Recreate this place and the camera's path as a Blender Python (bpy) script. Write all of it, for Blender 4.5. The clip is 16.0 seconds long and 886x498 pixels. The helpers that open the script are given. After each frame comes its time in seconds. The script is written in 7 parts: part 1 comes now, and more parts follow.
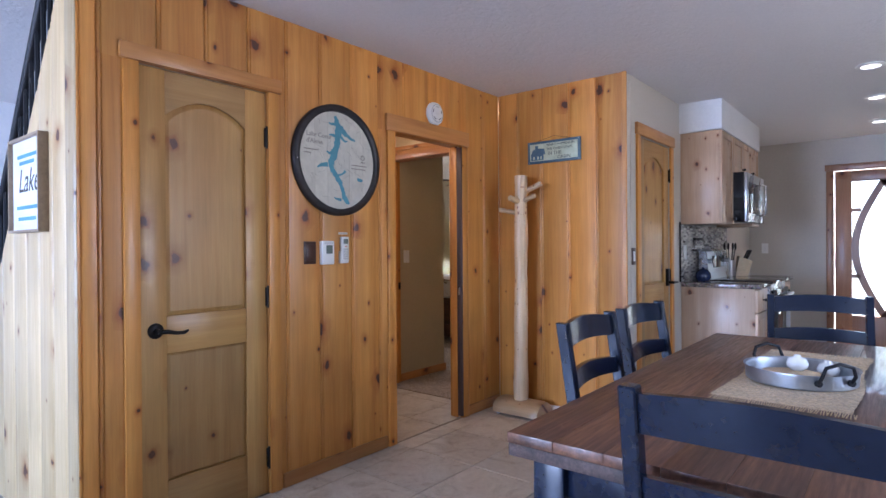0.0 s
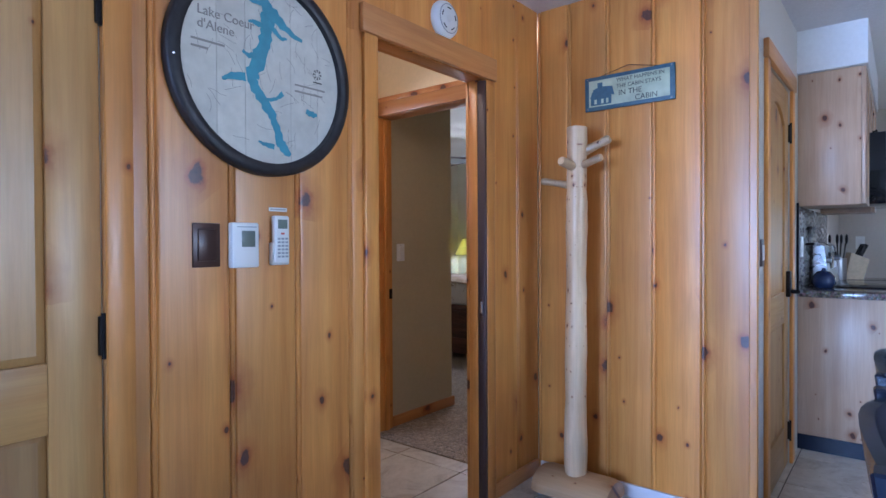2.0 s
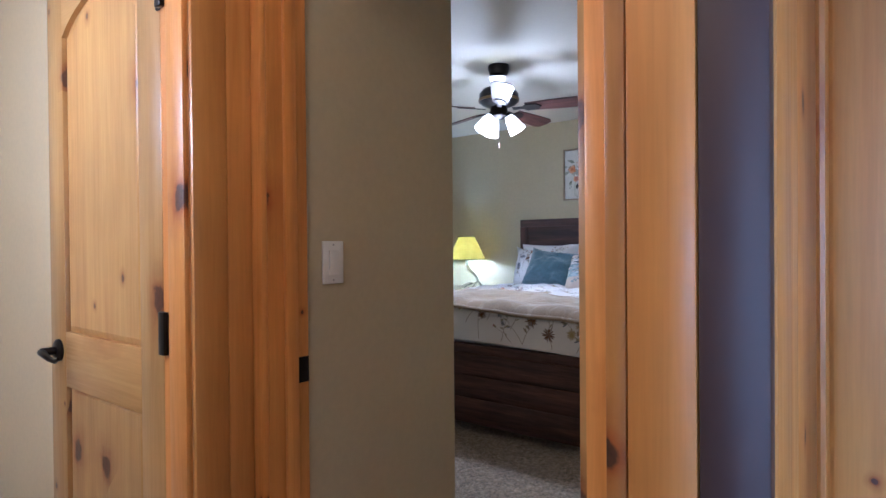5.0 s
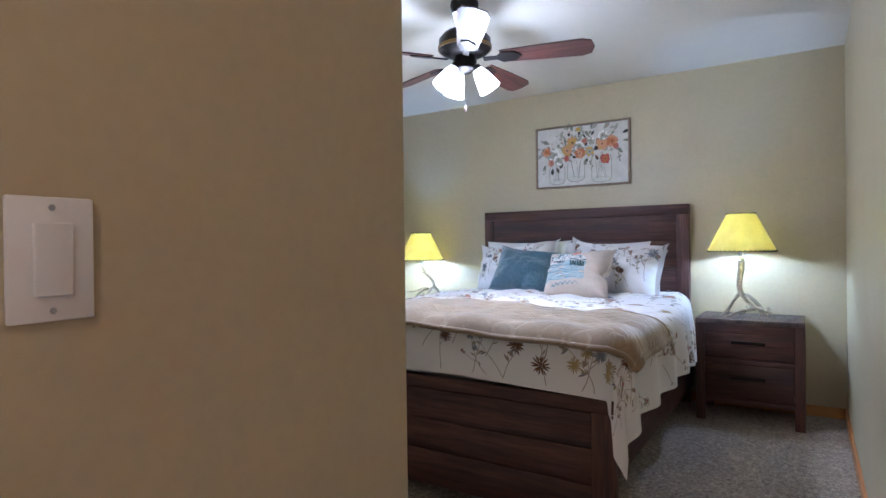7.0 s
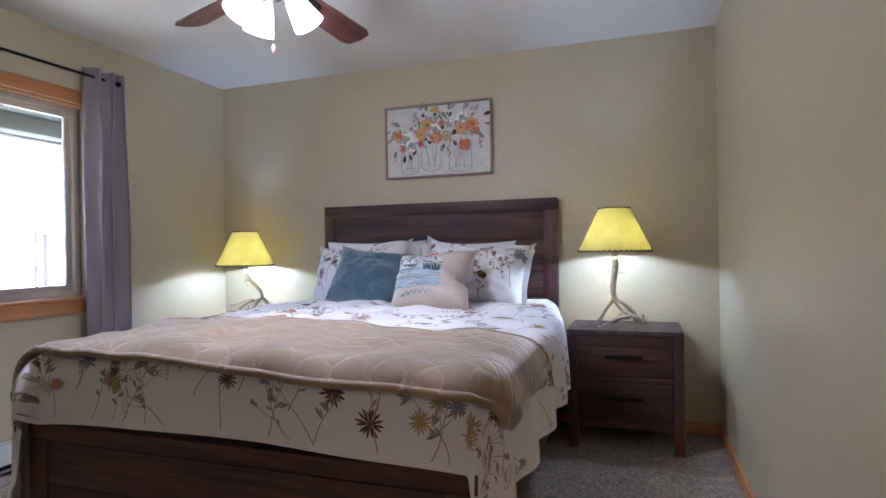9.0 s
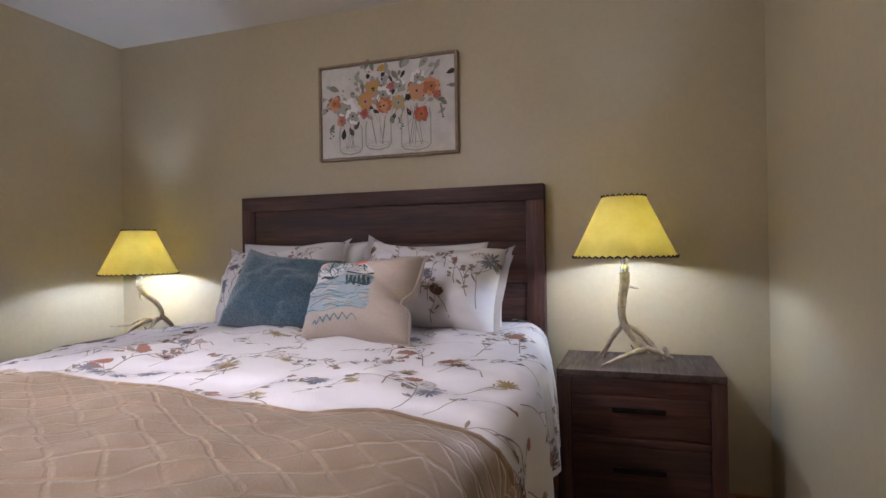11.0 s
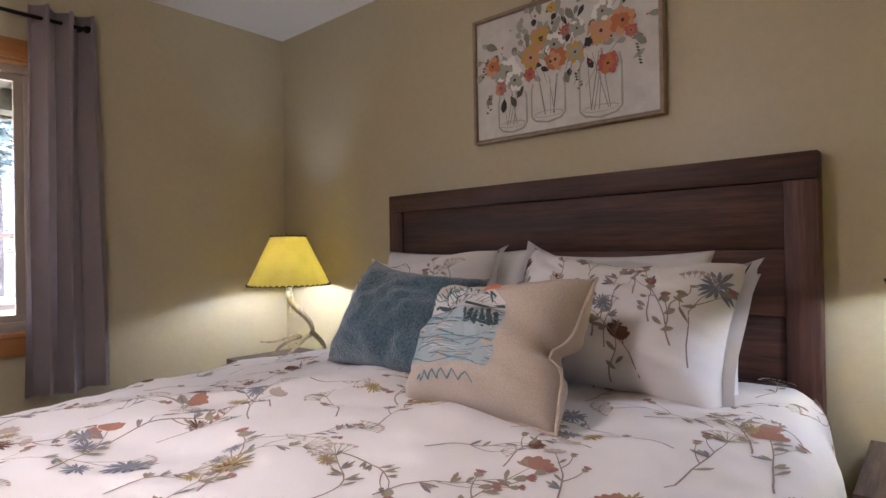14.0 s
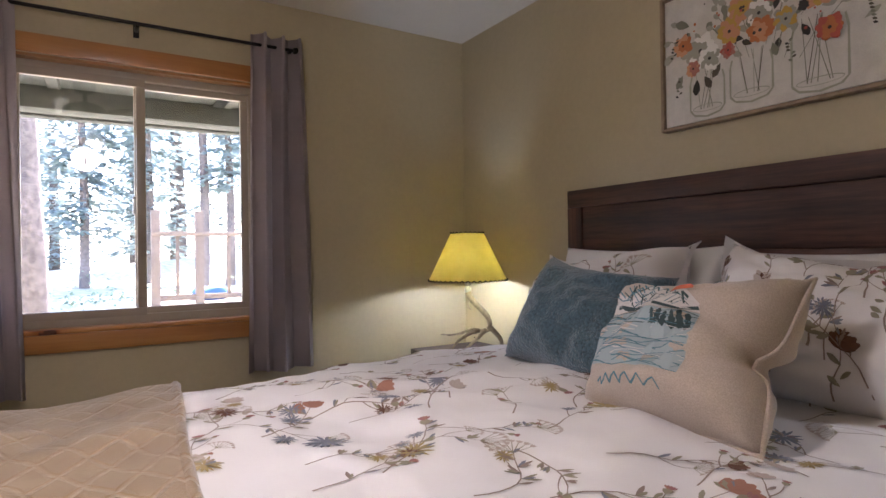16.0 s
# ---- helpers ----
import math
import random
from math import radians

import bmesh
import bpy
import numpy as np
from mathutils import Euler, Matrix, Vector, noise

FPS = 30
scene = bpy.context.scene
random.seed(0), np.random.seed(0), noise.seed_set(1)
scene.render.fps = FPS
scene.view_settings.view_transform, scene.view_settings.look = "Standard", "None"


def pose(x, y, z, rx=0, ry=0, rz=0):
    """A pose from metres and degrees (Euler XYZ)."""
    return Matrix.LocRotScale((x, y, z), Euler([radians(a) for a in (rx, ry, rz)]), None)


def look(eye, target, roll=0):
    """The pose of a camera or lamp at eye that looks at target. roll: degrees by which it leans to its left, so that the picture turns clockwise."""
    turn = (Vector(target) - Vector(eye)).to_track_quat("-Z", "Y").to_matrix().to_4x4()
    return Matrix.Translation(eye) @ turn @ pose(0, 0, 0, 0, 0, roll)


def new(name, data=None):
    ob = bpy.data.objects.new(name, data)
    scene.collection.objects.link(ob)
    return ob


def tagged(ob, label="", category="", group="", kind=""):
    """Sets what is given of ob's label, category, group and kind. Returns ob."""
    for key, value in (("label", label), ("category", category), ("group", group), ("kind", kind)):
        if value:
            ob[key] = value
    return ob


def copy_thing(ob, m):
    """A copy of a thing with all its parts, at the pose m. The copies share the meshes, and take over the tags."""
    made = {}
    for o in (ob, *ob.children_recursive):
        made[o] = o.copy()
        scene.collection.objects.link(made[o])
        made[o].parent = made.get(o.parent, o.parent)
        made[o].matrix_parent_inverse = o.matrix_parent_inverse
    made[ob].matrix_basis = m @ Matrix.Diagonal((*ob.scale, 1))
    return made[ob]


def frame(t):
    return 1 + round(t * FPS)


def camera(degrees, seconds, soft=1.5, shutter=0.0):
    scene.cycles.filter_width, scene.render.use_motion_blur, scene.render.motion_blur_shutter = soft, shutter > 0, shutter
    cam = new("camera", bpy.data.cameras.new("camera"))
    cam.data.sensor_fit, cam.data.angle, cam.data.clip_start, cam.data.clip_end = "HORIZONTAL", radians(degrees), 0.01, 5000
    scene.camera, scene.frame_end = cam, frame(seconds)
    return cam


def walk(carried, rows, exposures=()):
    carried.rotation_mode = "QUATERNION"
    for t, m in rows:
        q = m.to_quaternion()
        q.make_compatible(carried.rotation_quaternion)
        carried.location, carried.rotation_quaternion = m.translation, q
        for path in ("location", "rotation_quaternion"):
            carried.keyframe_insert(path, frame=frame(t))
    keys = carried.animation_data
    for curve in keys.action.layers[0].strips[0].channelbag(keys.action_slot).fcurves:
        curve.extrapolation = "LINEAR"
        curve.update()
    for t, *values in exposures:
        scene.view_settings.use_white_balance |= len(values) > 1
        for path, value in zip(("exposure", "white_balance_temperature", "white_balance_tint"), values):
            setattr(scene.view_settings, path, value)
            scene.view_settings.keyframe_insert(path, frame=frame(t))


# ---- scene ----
# the clip's camera darkens and warms its picture as it nears the lamps
EXPOSURES = [(0, 3.6, 5650, 25), (1.5, 3.7, 5000, 22), (3.0, 3.7, 4600, 16), (4.2, 3.85, 4500, 16), (6.3, 4.52, 4600, 15), (8.0, 4.38, 4700, 19), (9.5, 4.1, 5050, 25), (12, 3.55, 5950, 28), (14, 3.62, 6100, 28), (16, 3.42, 6150, 27)]
cam = camera(75.6, 16.0)
PATH = [
    (0, (-3.833, -2.529, 1.252), (-2.279, -1.27, 1.244), -0.4),
    (0.5, (-3.576, -2.364, 1.238), (-2.02, -1.107, 1.223), -0.4),
    (1, (-3.306, -2.099, 1.242), (-1.747, -0.847, 1.217), -0.3),
    (1.5, (-3.028, -1.794, 1.247), (-1.473, -0.537, 1.22), -0.2),
    (2, (-2.699, -1.523, 1.228), (-1.142, -0.268, 1.205), -0.3),
    (2.5, (-2.39, -1.276, 1.225), (-0.835, -0.018, 1.205), -0.3),
    (3, (-2.102, -1.016, 1.223), (-0.531, 0.223, 1.203), -0.2),
    (3.5, (-1.775, -0.795, 1.217), (-0.194, 0.428, 1.197), -0.3),
    (4, (-1.487, -0.555, 1.212), (0.1, 0.661, 1.185), -0.3),
    (4.2, (-1.372, -0.445, 1.208), (0.218, 0.766, 1.185), -0.4),
    (6.3, (-0.386, 0.345, 1.21), (1.192, 1.574, 1.198), -0.6),
    (6.5, (-0.323, 0.399, 1.199), (1.281, 1.593, 1.185), -0.4),
    (7, (-0.133, 0.52, 1.17), (1.55, 1.601, 1.159), -0.7),
    (7.5, (0.042, 0.605, 1.134), (1.793, 1.571, 1.123), -0.7),
    (8, (0.227, 0.679, 1.136), (2.035, 1.534, 1.129), -0.8),
    (8.5, (0.413, 0.741, 1.14), (2.272, 1.477, 1.136), -0.8),
    (9, (0.662, 0.758, 1.137), (2.552, 1.413, 1.138), -0.9),
    (9.5, (0.874, 0.79, 1.129), (2.775, 1.411, 1.136), -0.9),
    (9.7, (0.985, 0.815, 1.128), (2.889, 1.426, 1.138), -0.8),
    (11.8, (1.989, 0.897, 1.183), (3.851, 1.628, 1.178), -1.1),
    (12, (2.058, 0.923, 1.191), (3.9, 1.704, 1.183), -1.0),
    (12.5, (2.21, 0.964, 1.19), (3.986, 1.884, 1.191), -1.0),
    (13, (2.384, 0.984, 1.189), (4.079, 2.045, 1.194), -1.0),
    (13.5, (2.464, 0.999, 1.188), (4.074, 2.187, 1.195), -1.0),
    (14, (2.486, 1.02, 1.196), (3.999, 2.329, 1.206), -1.0),
    (14.5, (2.496, 1.032, 1.193), (3.904, 2.452, 1.204), -0.8),
    (15, (2.499, 1.034, 1.192), (3.793, 2.559, 1.202), -0.8),
    (15.5, (2.497, 1.042, 1.189), (3.676, 2.657, 1.199), -0.6),
    (16, (2.5, 1.039, 1.193), (3.546, 2.744, 1.202), -0.8),
]
walk(cam, [(t, look(eye, target, roll)) for t, eye, target, roll in PATH], EXPOSURES)
SKY_STRENGTH = 0.15
DIM = 0.024           # indoor lamps are dim beside the daylight
DINE_WEST, DINE_SOUTH = 1550 * DIM, 95 * DIM
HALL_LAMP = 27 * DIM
LAMP_W, FAN_W = 38 * DIM, 124 * DIM
# ---- world and light ----
world = bpy.data.worlds.new("sky")
scene.world = world
world.use_nodes = True
wn = world.node_tree.nodes
sky = wn.new("ShaderNodeTexSky")
sky.sky_type, sky.sun_disc = "NISHITA", False
sky.sun_elevation, sky.sun_rotation = radians(50), radians(33)
world.node_tree.links.new(sky.outputs[0], wn["Background"].inputs[0])
wn["Background"].inputs[1].default_value = SKY_STRENGTH


def lamp(name, kind, m, energy, colour, size=0.1, size_y=None, angle=None):
    data = bpy.data.lights.new(name, kind)
    data.energy, data.color = energy, colour
    if kind == "AREA":
        data.shape, data.size, data.size_y = "RECTANGLE", size, size_y or size
    elif kind == "SUN":
        data.angle = angle
    else:
        data.shadow_soft_size = size
    ob = new(name, data)
    ob.matrix_world = m
    return ob


lamp("sun", "SUN", look((9, 14, 20), (0, 0, 0)), 5.0, (1.0, 0.95, 0.86), angle=radians(0.5))
# daylight in the openings
lamp("dining_daylight_west", "AREA", look((-9.12, 0.45, 1.35), (0, 0.45, 1.2)), DINE_WEST, (0.47, 0.67, 1.0), 2.8, 1.8)
# fill in an assumed window, added to brighten the pine wall
lamp("dining_daylight_south", "AREA", look((-1.2, -4.72, 1.5), (-1.2, 0, 1.3)), DINE_SOUTH, (0.80, 0.90, 1.0), 1.2, 1.2)
# inferred hall lamp, its bulb set away from its dome
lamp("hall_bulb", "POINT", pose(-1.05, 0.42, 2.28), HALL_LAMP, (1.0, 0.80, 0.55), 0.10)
# unseen fill with no fixture, added to brighten the open bathroom door
lamp("bath_bulb", "POINT", pose(-1.12, 1.75, 1.8), 75 * DIM, (0.95, 0.95, 0.95), 0.12)


# ---- materials ----
class Nodes:
    """Short hand for a node tree."""

    def __init__(self, name):
        self.m = bpy.data.materials.new(name)
        self.m.use_nodes = True
        self.t = self.m.node_tree
        self.b = self.t.nodes["Principled BSDF"]

    def put(self, socket, value):
        if isinstance(value, bpy.types.NodeSocket):
            self.t.links.new(value, socket)
        elif isinstance(value, (tuple, list)) and len(value) == 3 and socket.type == "RGBA":
            socket.default_value = (*value, 1)
        else:
            socket.default_value = value

    def node(self, kind, **values):
        n = self.t.nodes.new(kind)
        for k, v in values.items():
            self.put(n.inputs[k.replace("_", " ")], v)
        return n

    def coords(self, scale=(1, 1, 1), rnd=True, rot=(0, 0, 0)):
        tc = self.node("ShaderNodeTexCoord").outputs["Object"]
        if rnd:
            info = self.node("ShaderNodeObjectInfo").outputs["Random"]
            off = self.node("ShaderNodeCombineXYZ", X=self.math("MULTIPLY", info, 17.0), Y=self.math("MULTIPLY", info, 31.0), Z=self.math("MULTIPLY", info, 53.0)).outputs[0]
            add = self.t.nodes.new("ShaderNodeVectorMath")
            self.put(add.inputs[0], tc)
            self.put(add.inputs[1], off)
            tc = add.outputs[0]
        mp = self.node("ShaderNodeMapping", Vector=tc, Rotation=rot, Scale=scale)
        return mp.outputs[0]

    def math(self, op, a, b=0.0, clamp=False):
        n = self.t.nodes.new("ShaderNodeMath")
        n.operation, n.use_clamp = op, clamp
        self.put(n.inputs[0], a)
        self.put(n.inputs[1], b)
        return n.outputs[0]

    def noise(self, vec, scale=5.0, detail=4.0, rough=0.55, distortion=0.0):
        return self.node("ShaderNodeTexNoise", Vector=vec, Scale=scale, Detail=detail, Roughness=rough, Distortion=distortion).outputs["Fac"]

    def voronoi(self, vec, scale=5.0, out="Distance", feature="F1", dims="3D"):
        n = self.t.nodes.new("ShaderNodeTexVoronoi")
        n.feature, n.voronoi_dimensions = feature, dims
        self.put(n.inputs["Vector"], vec)
        self.put(n.inputs["Scale"], scale)
        return n.outputs[out]

    def ramp(self, fac, *stops):
        n = self.t.nodes.new("ShaderNodeValToRGB")
        e = n.color_ramp.elements
        while len(e) < len(stops):
            e.new(0.5)
        for i, (p, c) in enumerate(stops):
            e[i].position = p
            e[i].color = (c, c, c, 1) if isinstance(c, (int, float)) else (*c, 1)
        self.put(n.inputs[0], fac)
        return n.outputs[0]

    def mix(self, fac, a, b, kind="MIX"):
        n = self.t.nodes.new("ShaderNodeMix")
        n.data_type, n.blend_type = "RGBA", kind
        self.put(n.inputs[0], fac)
        self.put(n.inputs[6], a)
        self.put(n.inputs[7], b)
        return n.outputs[2]

    def bump(self, height, strength=0.3, distance=0.005):
        return self.node("ShaderNodeBump", Height=height, Strength=strength, Distance=distance).outputs[0]

    def vary(self, col, low=0.85, high=1.12):
        info = self.node("ShaderNodeObjectInfo").outputs["Random"]
        return self.mix(1.0, col, self.ramp(info, (0, low), (1, high)), "MULTIPLY")

    def done(self, col=None, rough=None, normal=None, metal=None, **extra):
        for key, v in (("Base Color", col), ("Roughness", rough), ("Normal", normal), ("Metallic", metal)):
            if v is not None:
                self.put(self.b.inputs[key], v)
        for k, v in extra.items():
            self.put(self.b.inputs[k.replace("_", " ")], v)
        return self.m


def pine(name, light, mid, dark, along="z", rough=0.36, knots=1.0, coat=0.34):
    n = Nodes(name)
    st = {"z": (1, 1, 0.045), "x": (0.045, 1, 1), "y": (1, 0.045, 1)}[along]
    warp = n.noise(n.coords((1, 1, 1)), 2.2, 2)
    c = n.coords(st)
    g = n.noise(c, 16, 5, 0.6, 0.6)
    col = n.ramp(g, (0.22, tuple(0.5 * (a + b) for a, b in zip(dark, mid))), (0.42, mid), (0.72, light))
    fine = n.noise(c, 120, 3, 0.7)
    col = n.mix(0.45, col, n.ramp(fine, (0.3, 0.78), (0.65, 1.05)), "MULTIPLY")
    blotch = n.ramp(warp, (0.35, 0.86), (0.65, 1.08))
    col = n.mix(0.8, col, blotch, "MULTIPLY")
    sep = n.node("ShaderNodeSeparateXYZ", Vector=n.coords())
    sx, sy, sz = sep.outputs
    across, up = {"z": ((sx, sy), sz), "x": ((sy, sz), sx), "y": ((sx, sz), sy)}[along]
    kc = n.node("ShaderNodeCombineXYZ", X=n.math("ADD", *across), Y=n.math("MULTIPLY", up, 0.78)).outputs[0]
    bend = n.t.nodes.new("ShaderNodeVectorMath")
    bend.operation = "MULTIPLY_ADD"
    n.put(bend.inputs[0], n.node("ShaderNodeTexNoise", Vector=kc, Scale=14.0, Detail=3.0).outputs["Color"])
    bend.inputs[1].default_value, bend.inputs[2].default_value = (0.022, 0.022, 0), (0, 0, 0)
    n.put(bend.inputs[2], kc)
    kc = bend.outputs[0]
    v = n.voronoi(kc, 5.6 * knots, dims="2D")
    pick = n.node("ShaderNodeSeparateColor", Color=n.voronoi(kc, 5.6 * knots, "Color", dims="2D")).outputs
    size, bare = pick[0], n.math("GREATER_THAN", pick[1], 0.50)
    v = n.math("ADD", n.math("MULTIPLY", v, n.math("ADD", 0.55, n.math("MULTIPLY", n.math("MULTIPLY", size, size), 4.5))), bare)
    v = n.math("ADD", v, n.math("MULTIPLY", n.math("SUBTRACT", n.noise(kc, 26, 4), 0.5), 0.15))
    halo = n.ramp(v, (0.08, 0.9), (0.13, 0.42), (0.27, 0.0))
    col = n.mix(halo, col, tuple(0.6 * a for a in (mid[0], mid[1] * 0.62, mid[2] * 0.42)))
    core = n.ramp(v, (0.058, 1.0), (0.078, 0.0))
    col = n.mix(core, col, n.mix(n.noise(kc, 90, 3), (0.022, 0.008, 0.005), (0.15, 0.045, 0.018)))
    col = n.vary(col, 0.78, 1.16)
    return n.done(col, n.ramp(fine, (0.3, rough + 0.1), (0.7, rough)), n.bump(n.math("ADD", g, n.math("MULTIPLY", core, 0.2)), 0.10, 0.004), Coat_Weight=coat, Coat_Roughness=0.24)


PINE = pine("knotty_pine_panelling", (0.73, 0.34, 0.072), (0.61, 0.245, 0.041), (0.35, 0.098, 0.015), coat=0.27)
PINE_X = pine("knotty_pine_trim", (0.57, 0.28, 0.085), (0.47, 0.195, 0.05), (0.32, 0.115, 0.028), "x")
PINE_Y = pine("knotty_pine_trim_cross", (0.57, 0.28, 0.085), (0.47, 0.195, 0.05), (0.32, 0.115, 0.028), "y")
PINE_PALE = pine("pale_pine_panelling", (0.64, 0.49, 0.27), (0.56, 0.40, 0.20), (0.45, 0.28, 0.125))
ALDER = pine("knotty_alder", (0.49, 0.285, 0.090), (0.41, 0.212, 0.058), (0.25, 0.115, 0.031), knots=0.9, coat=0.2)
ALDER_X = pine("knotty_alder_rail", (0.49, 0.285, 0.090), (0.41, 0.212, 0.058), (0.27, 0.13, 0.036), "x", knots=0.6, coat=0.2)
ENTRY_WOOD = pine("red_alder_door", (0.40, 0.20, 0.10), (0.33, 0.15, 0.07), (0.24, 0.10, 0.045))
LOG = pine("peeled_log", (0.64, 0.47, 0.29), (0.55, 0.375, 0.21), (0.36, 0.20, 0.10), rough=0.42, knots=4.2)
LOG_X = pine("peeled_log_base", (0.64, 0.42, 0.22), (0.54, 0.33, 0.15), (0.38, 0.20, 0.08), "y", rough=0.45, knots=1.4)
HICKORY = pine("hickory_veneer", (0.60, 0.42, 0.28), (0.52, 0.34, 0.21), (0.40, 0.24, 0.14), rough=0.4, knots=1.8)


def dark_wood(name, along, light=(0.150, 0.058, 0.034), mid=(0.080, 0.030, 0.019), dark=(0.022, 0.011, 0.008), rough=0.48, coat=0.0):
    n = Nodes(name)
    st = {"z": (1, 1, 0.06), "x": (0.06, 1, 1), "y": (1, 0.06, 1)}[along]
    c = n.coords(st)
    g = n.noise(c, 14, 6, 0.65, 0.5)
    f = n.noise(c, 90, 3, 0.7)
    w = n.noise(n.coords(), 3, 3)
    col = n.ramp(g, (0.3, dark), (0.5, mid), (0.72, light))
    col = n.mix(0.85, col, n.ramp(f, (0.3, 0.5), (0.7, 1.3)), "MULTIPLY")
    col = n.mix(0.7, col, n.ramp(w, (0.3, 0.7), (0.7, 1.2)), "MULTIPLY")
    col = n.vary(col, 0.8, 1.2)
    return n.done(col, n.ramp(f, (0.3, rough + 0.15), (0.7, rough)), n.bump(n.math("ADD", g, n.math("MULTIPLY", f, 0.5)), 0.25, 0.003), Coat_Weight=coat)


BED_Y = dark_wood("dark_stained_planks", "y")
BED_Z = dark_wood("dark_stained_posts", "z")
BED_X = dark_wood("dark_stained_rails", "x")
NS_TOP = dark_wood("weathered_top", "y", (0.13, 0.085, 0.066), (0.085, 0.053, 0.041), (0.04, 0.024, 0.018), 0.5)
TABLE_TOP = dark_wood("table_planks", "x", (0.25, 0.115, 0.062), (0.17, 0.072, 0.038), (0.085, 0.034, 0.020), 0.30, 0.2)
TABLE_EDGE = dark_wood("table_edge", "x", (0.16, 0.10, 0.08), (0.10, 0.06, 0.048), (0.045, 0.028, 0.022), 0.55)
BLADE = dark_wood("fan_blade_wood", "x", (0.16, 0.058, 0.038), (0.085, 0.028, 0.020), (0.028, 0.011, 0.009), 0.28, 0.3)


def plain(name, col, rough=0.5, metal=0.0, grain=0.0, scale=60.0, bump=0.0, var=0.08, dist=0.002, **extra):
    n = Nodes(name)
    c = n.coords()
    a = n.noise(c, scale, 4)
    b = n.noise(c, scale * 0.06, 3)
    lo, hi = 1 - var, 1 + var
    out = n.mix(1.0, col, n.ramp(b, (0.3, lo), (0.7, hi)), "MULTIPLY")
    if grain:
        out = n.mix(1.0, out, n.ramp(a, (0.3, 1 - grain), (0.7, 1 + grain)), "MULTIPLY")
    nor = n.bump(a, bump, dist) if bump else None
    return n.done(out, n.ramp(b, (0.3, max(rough - 0.05, 0.02)), (0.7, min(rough + 0.05, 1.0))), nor, metal, **extra)


WALL_PAINT = plain("khaki_wall_paint", (0.50, 0.425, 0.265), 0.42, 0, 0.03, 45, 0.22, 0.03)
HALL_PAINT = plain("cream_wall_paint", (0.68, 0.56, 0.37), 0.55, 0, 0.03, 45, 0.2, 0.03)
GREY_PAINT = plain("greige_kitchen_paint", (0.52, 0.47, 0.40), 0.5, 0, 0.03, 45, 0.2, 0.03)
WHITE_PAINT = plain("white_wall_paint", (0.72, 0.72, 0.72), 0.55, 0, 0.03, 45, 0.2, 0.03)
BASE_WHITE = plain("white_base_board", (0.62, 0.58, 0.58), 0.4)


def ceiling_mat():
    n = Nodes("knockdown_ceiling")
    c = n.coords()
    a = n.noise(c, 16, 5, 0.6, 1.2)
    b = n.noise(c, 60, 3)
    h = n.ramp(a, (0.42, 0.0), (0.56, 1.0))
    col = n.mix(0.5, (0.70, 0.68, 0.68), n.ramp(b, (0.3, 0.88), (0.7, 1.0)), "MULTIPLY")
    return n.done(col, 0.7, n.bump(n.math("ADD", h, n.math("MULTIPLY", b, 0.3)), 0.4, 0.004))


CEILING = ceiling_mat()
CEIL_SMOOTH = plain("smooth_ceiling_paint", (0.66, 0.62, 0.54), 0.6, 0, 0.02, 70, 0.2, 0.02)


def tile_mat():
    n = Nodes("travertine_tile")
    c = n.coords()
    a = n.noise(c, 5, 6, 0.65, 1.5)
    b = n.noise(c, 30, 5, 0.7)
    col = n.ramp(a, (0.3, (0.40, 0.31, 0.21)), (0.48, (0.55, 0.46, 0.34)), (0.7, (0.63, 0.55, 0.43)))
    col = n.mix(0.5, col, n.ramp(b, (0.3, 0.8), (0.7, 1.06)), "MULTIPLY")
    col = n.vary(col, 0.92, 1.06)
    return n.done(col, n.ramp(b, (0.3, 0.42), (0.7, 0.26)), n.bump(b, 0.15, 0.003))


TILE = tile_mat()
SHOWER_TILE = plain("shower_stone_tile", (0.40, 0.33, 0.25), 0.35, 0, 0.25, 14, 0.1, 0.15)
GROUT = plain("beige_grout", (0.20, 0.165, 0.125), 0.9, 0, 0.15, 200, 0.3)


def carpet_mat():
    n = Nodes("frieze_carpet")
    c = n.coords(rnd=False)
    a = n.noise(c, 75, 3, 0.85)
    b = n.noise(c, 28, 4, 0.75)
    d = n.noise(c, 2.5, 3)
    col = n.ramp(a, (0.36, (0.09, 0.06, 0.036)), (0.5, (0.34, 0.25, 0.165)), (0.66, (0.60, 0.47, 0.33)))
    col = n.mix(0.7, col, n.ramp(b, (0.36, 0.5), (0.64, 1.25)), "MULTIPLY")
    col = n.mix(0.6, col, n.ramp(d, (0.3, 0.8), (0.7, 1.1)), "MULTIPLY")
    return n.done(col, 0.95, n.bump(n.math("ADD", a, b), 0.9, 0.012), Sheen_Weight=0.3)


CARPET = carpet_mat()
BLACK_METAL = plain("oil_rubbed_bronze", (0.018, 0.015, 0.014), 0.38, 0.8)
BLACK_IRON = plain("black_wrought_iron", (0.012, 0.012, 0.014), 0.5, 0.4)
CHROME = plain("brushed_chrome", (0.62, 0.62, 0.62), 0.25, 1.0)
STEEL = plain("stainless_steel", (0.50, 0.50, 0.51), 0.28, 1.0)
GALV = plain("galvanised_steel", (0.50, 0.53, 0.56), 0.38, 0.9, 0.12, 25)
DARK_GLASS = plain("black_glass", (0.01, 0.01, 0.012), 0.08)
# black paint tinted navy to imitate blue window daylight reflected in it
BLACK_PAINT = plain("blue_sheen_black_paint", (0.007, 0.012, 0.028), 0.2, 0, 0.1, 40, 0.05)
WHITE_PLASTIC = plain("white_plastic", (0.74, 0.73, 0.70), 0.32)
GREY_PLASTIC = plain("grey_plastic", (0.35, 0.36, 0.37), 0.4)
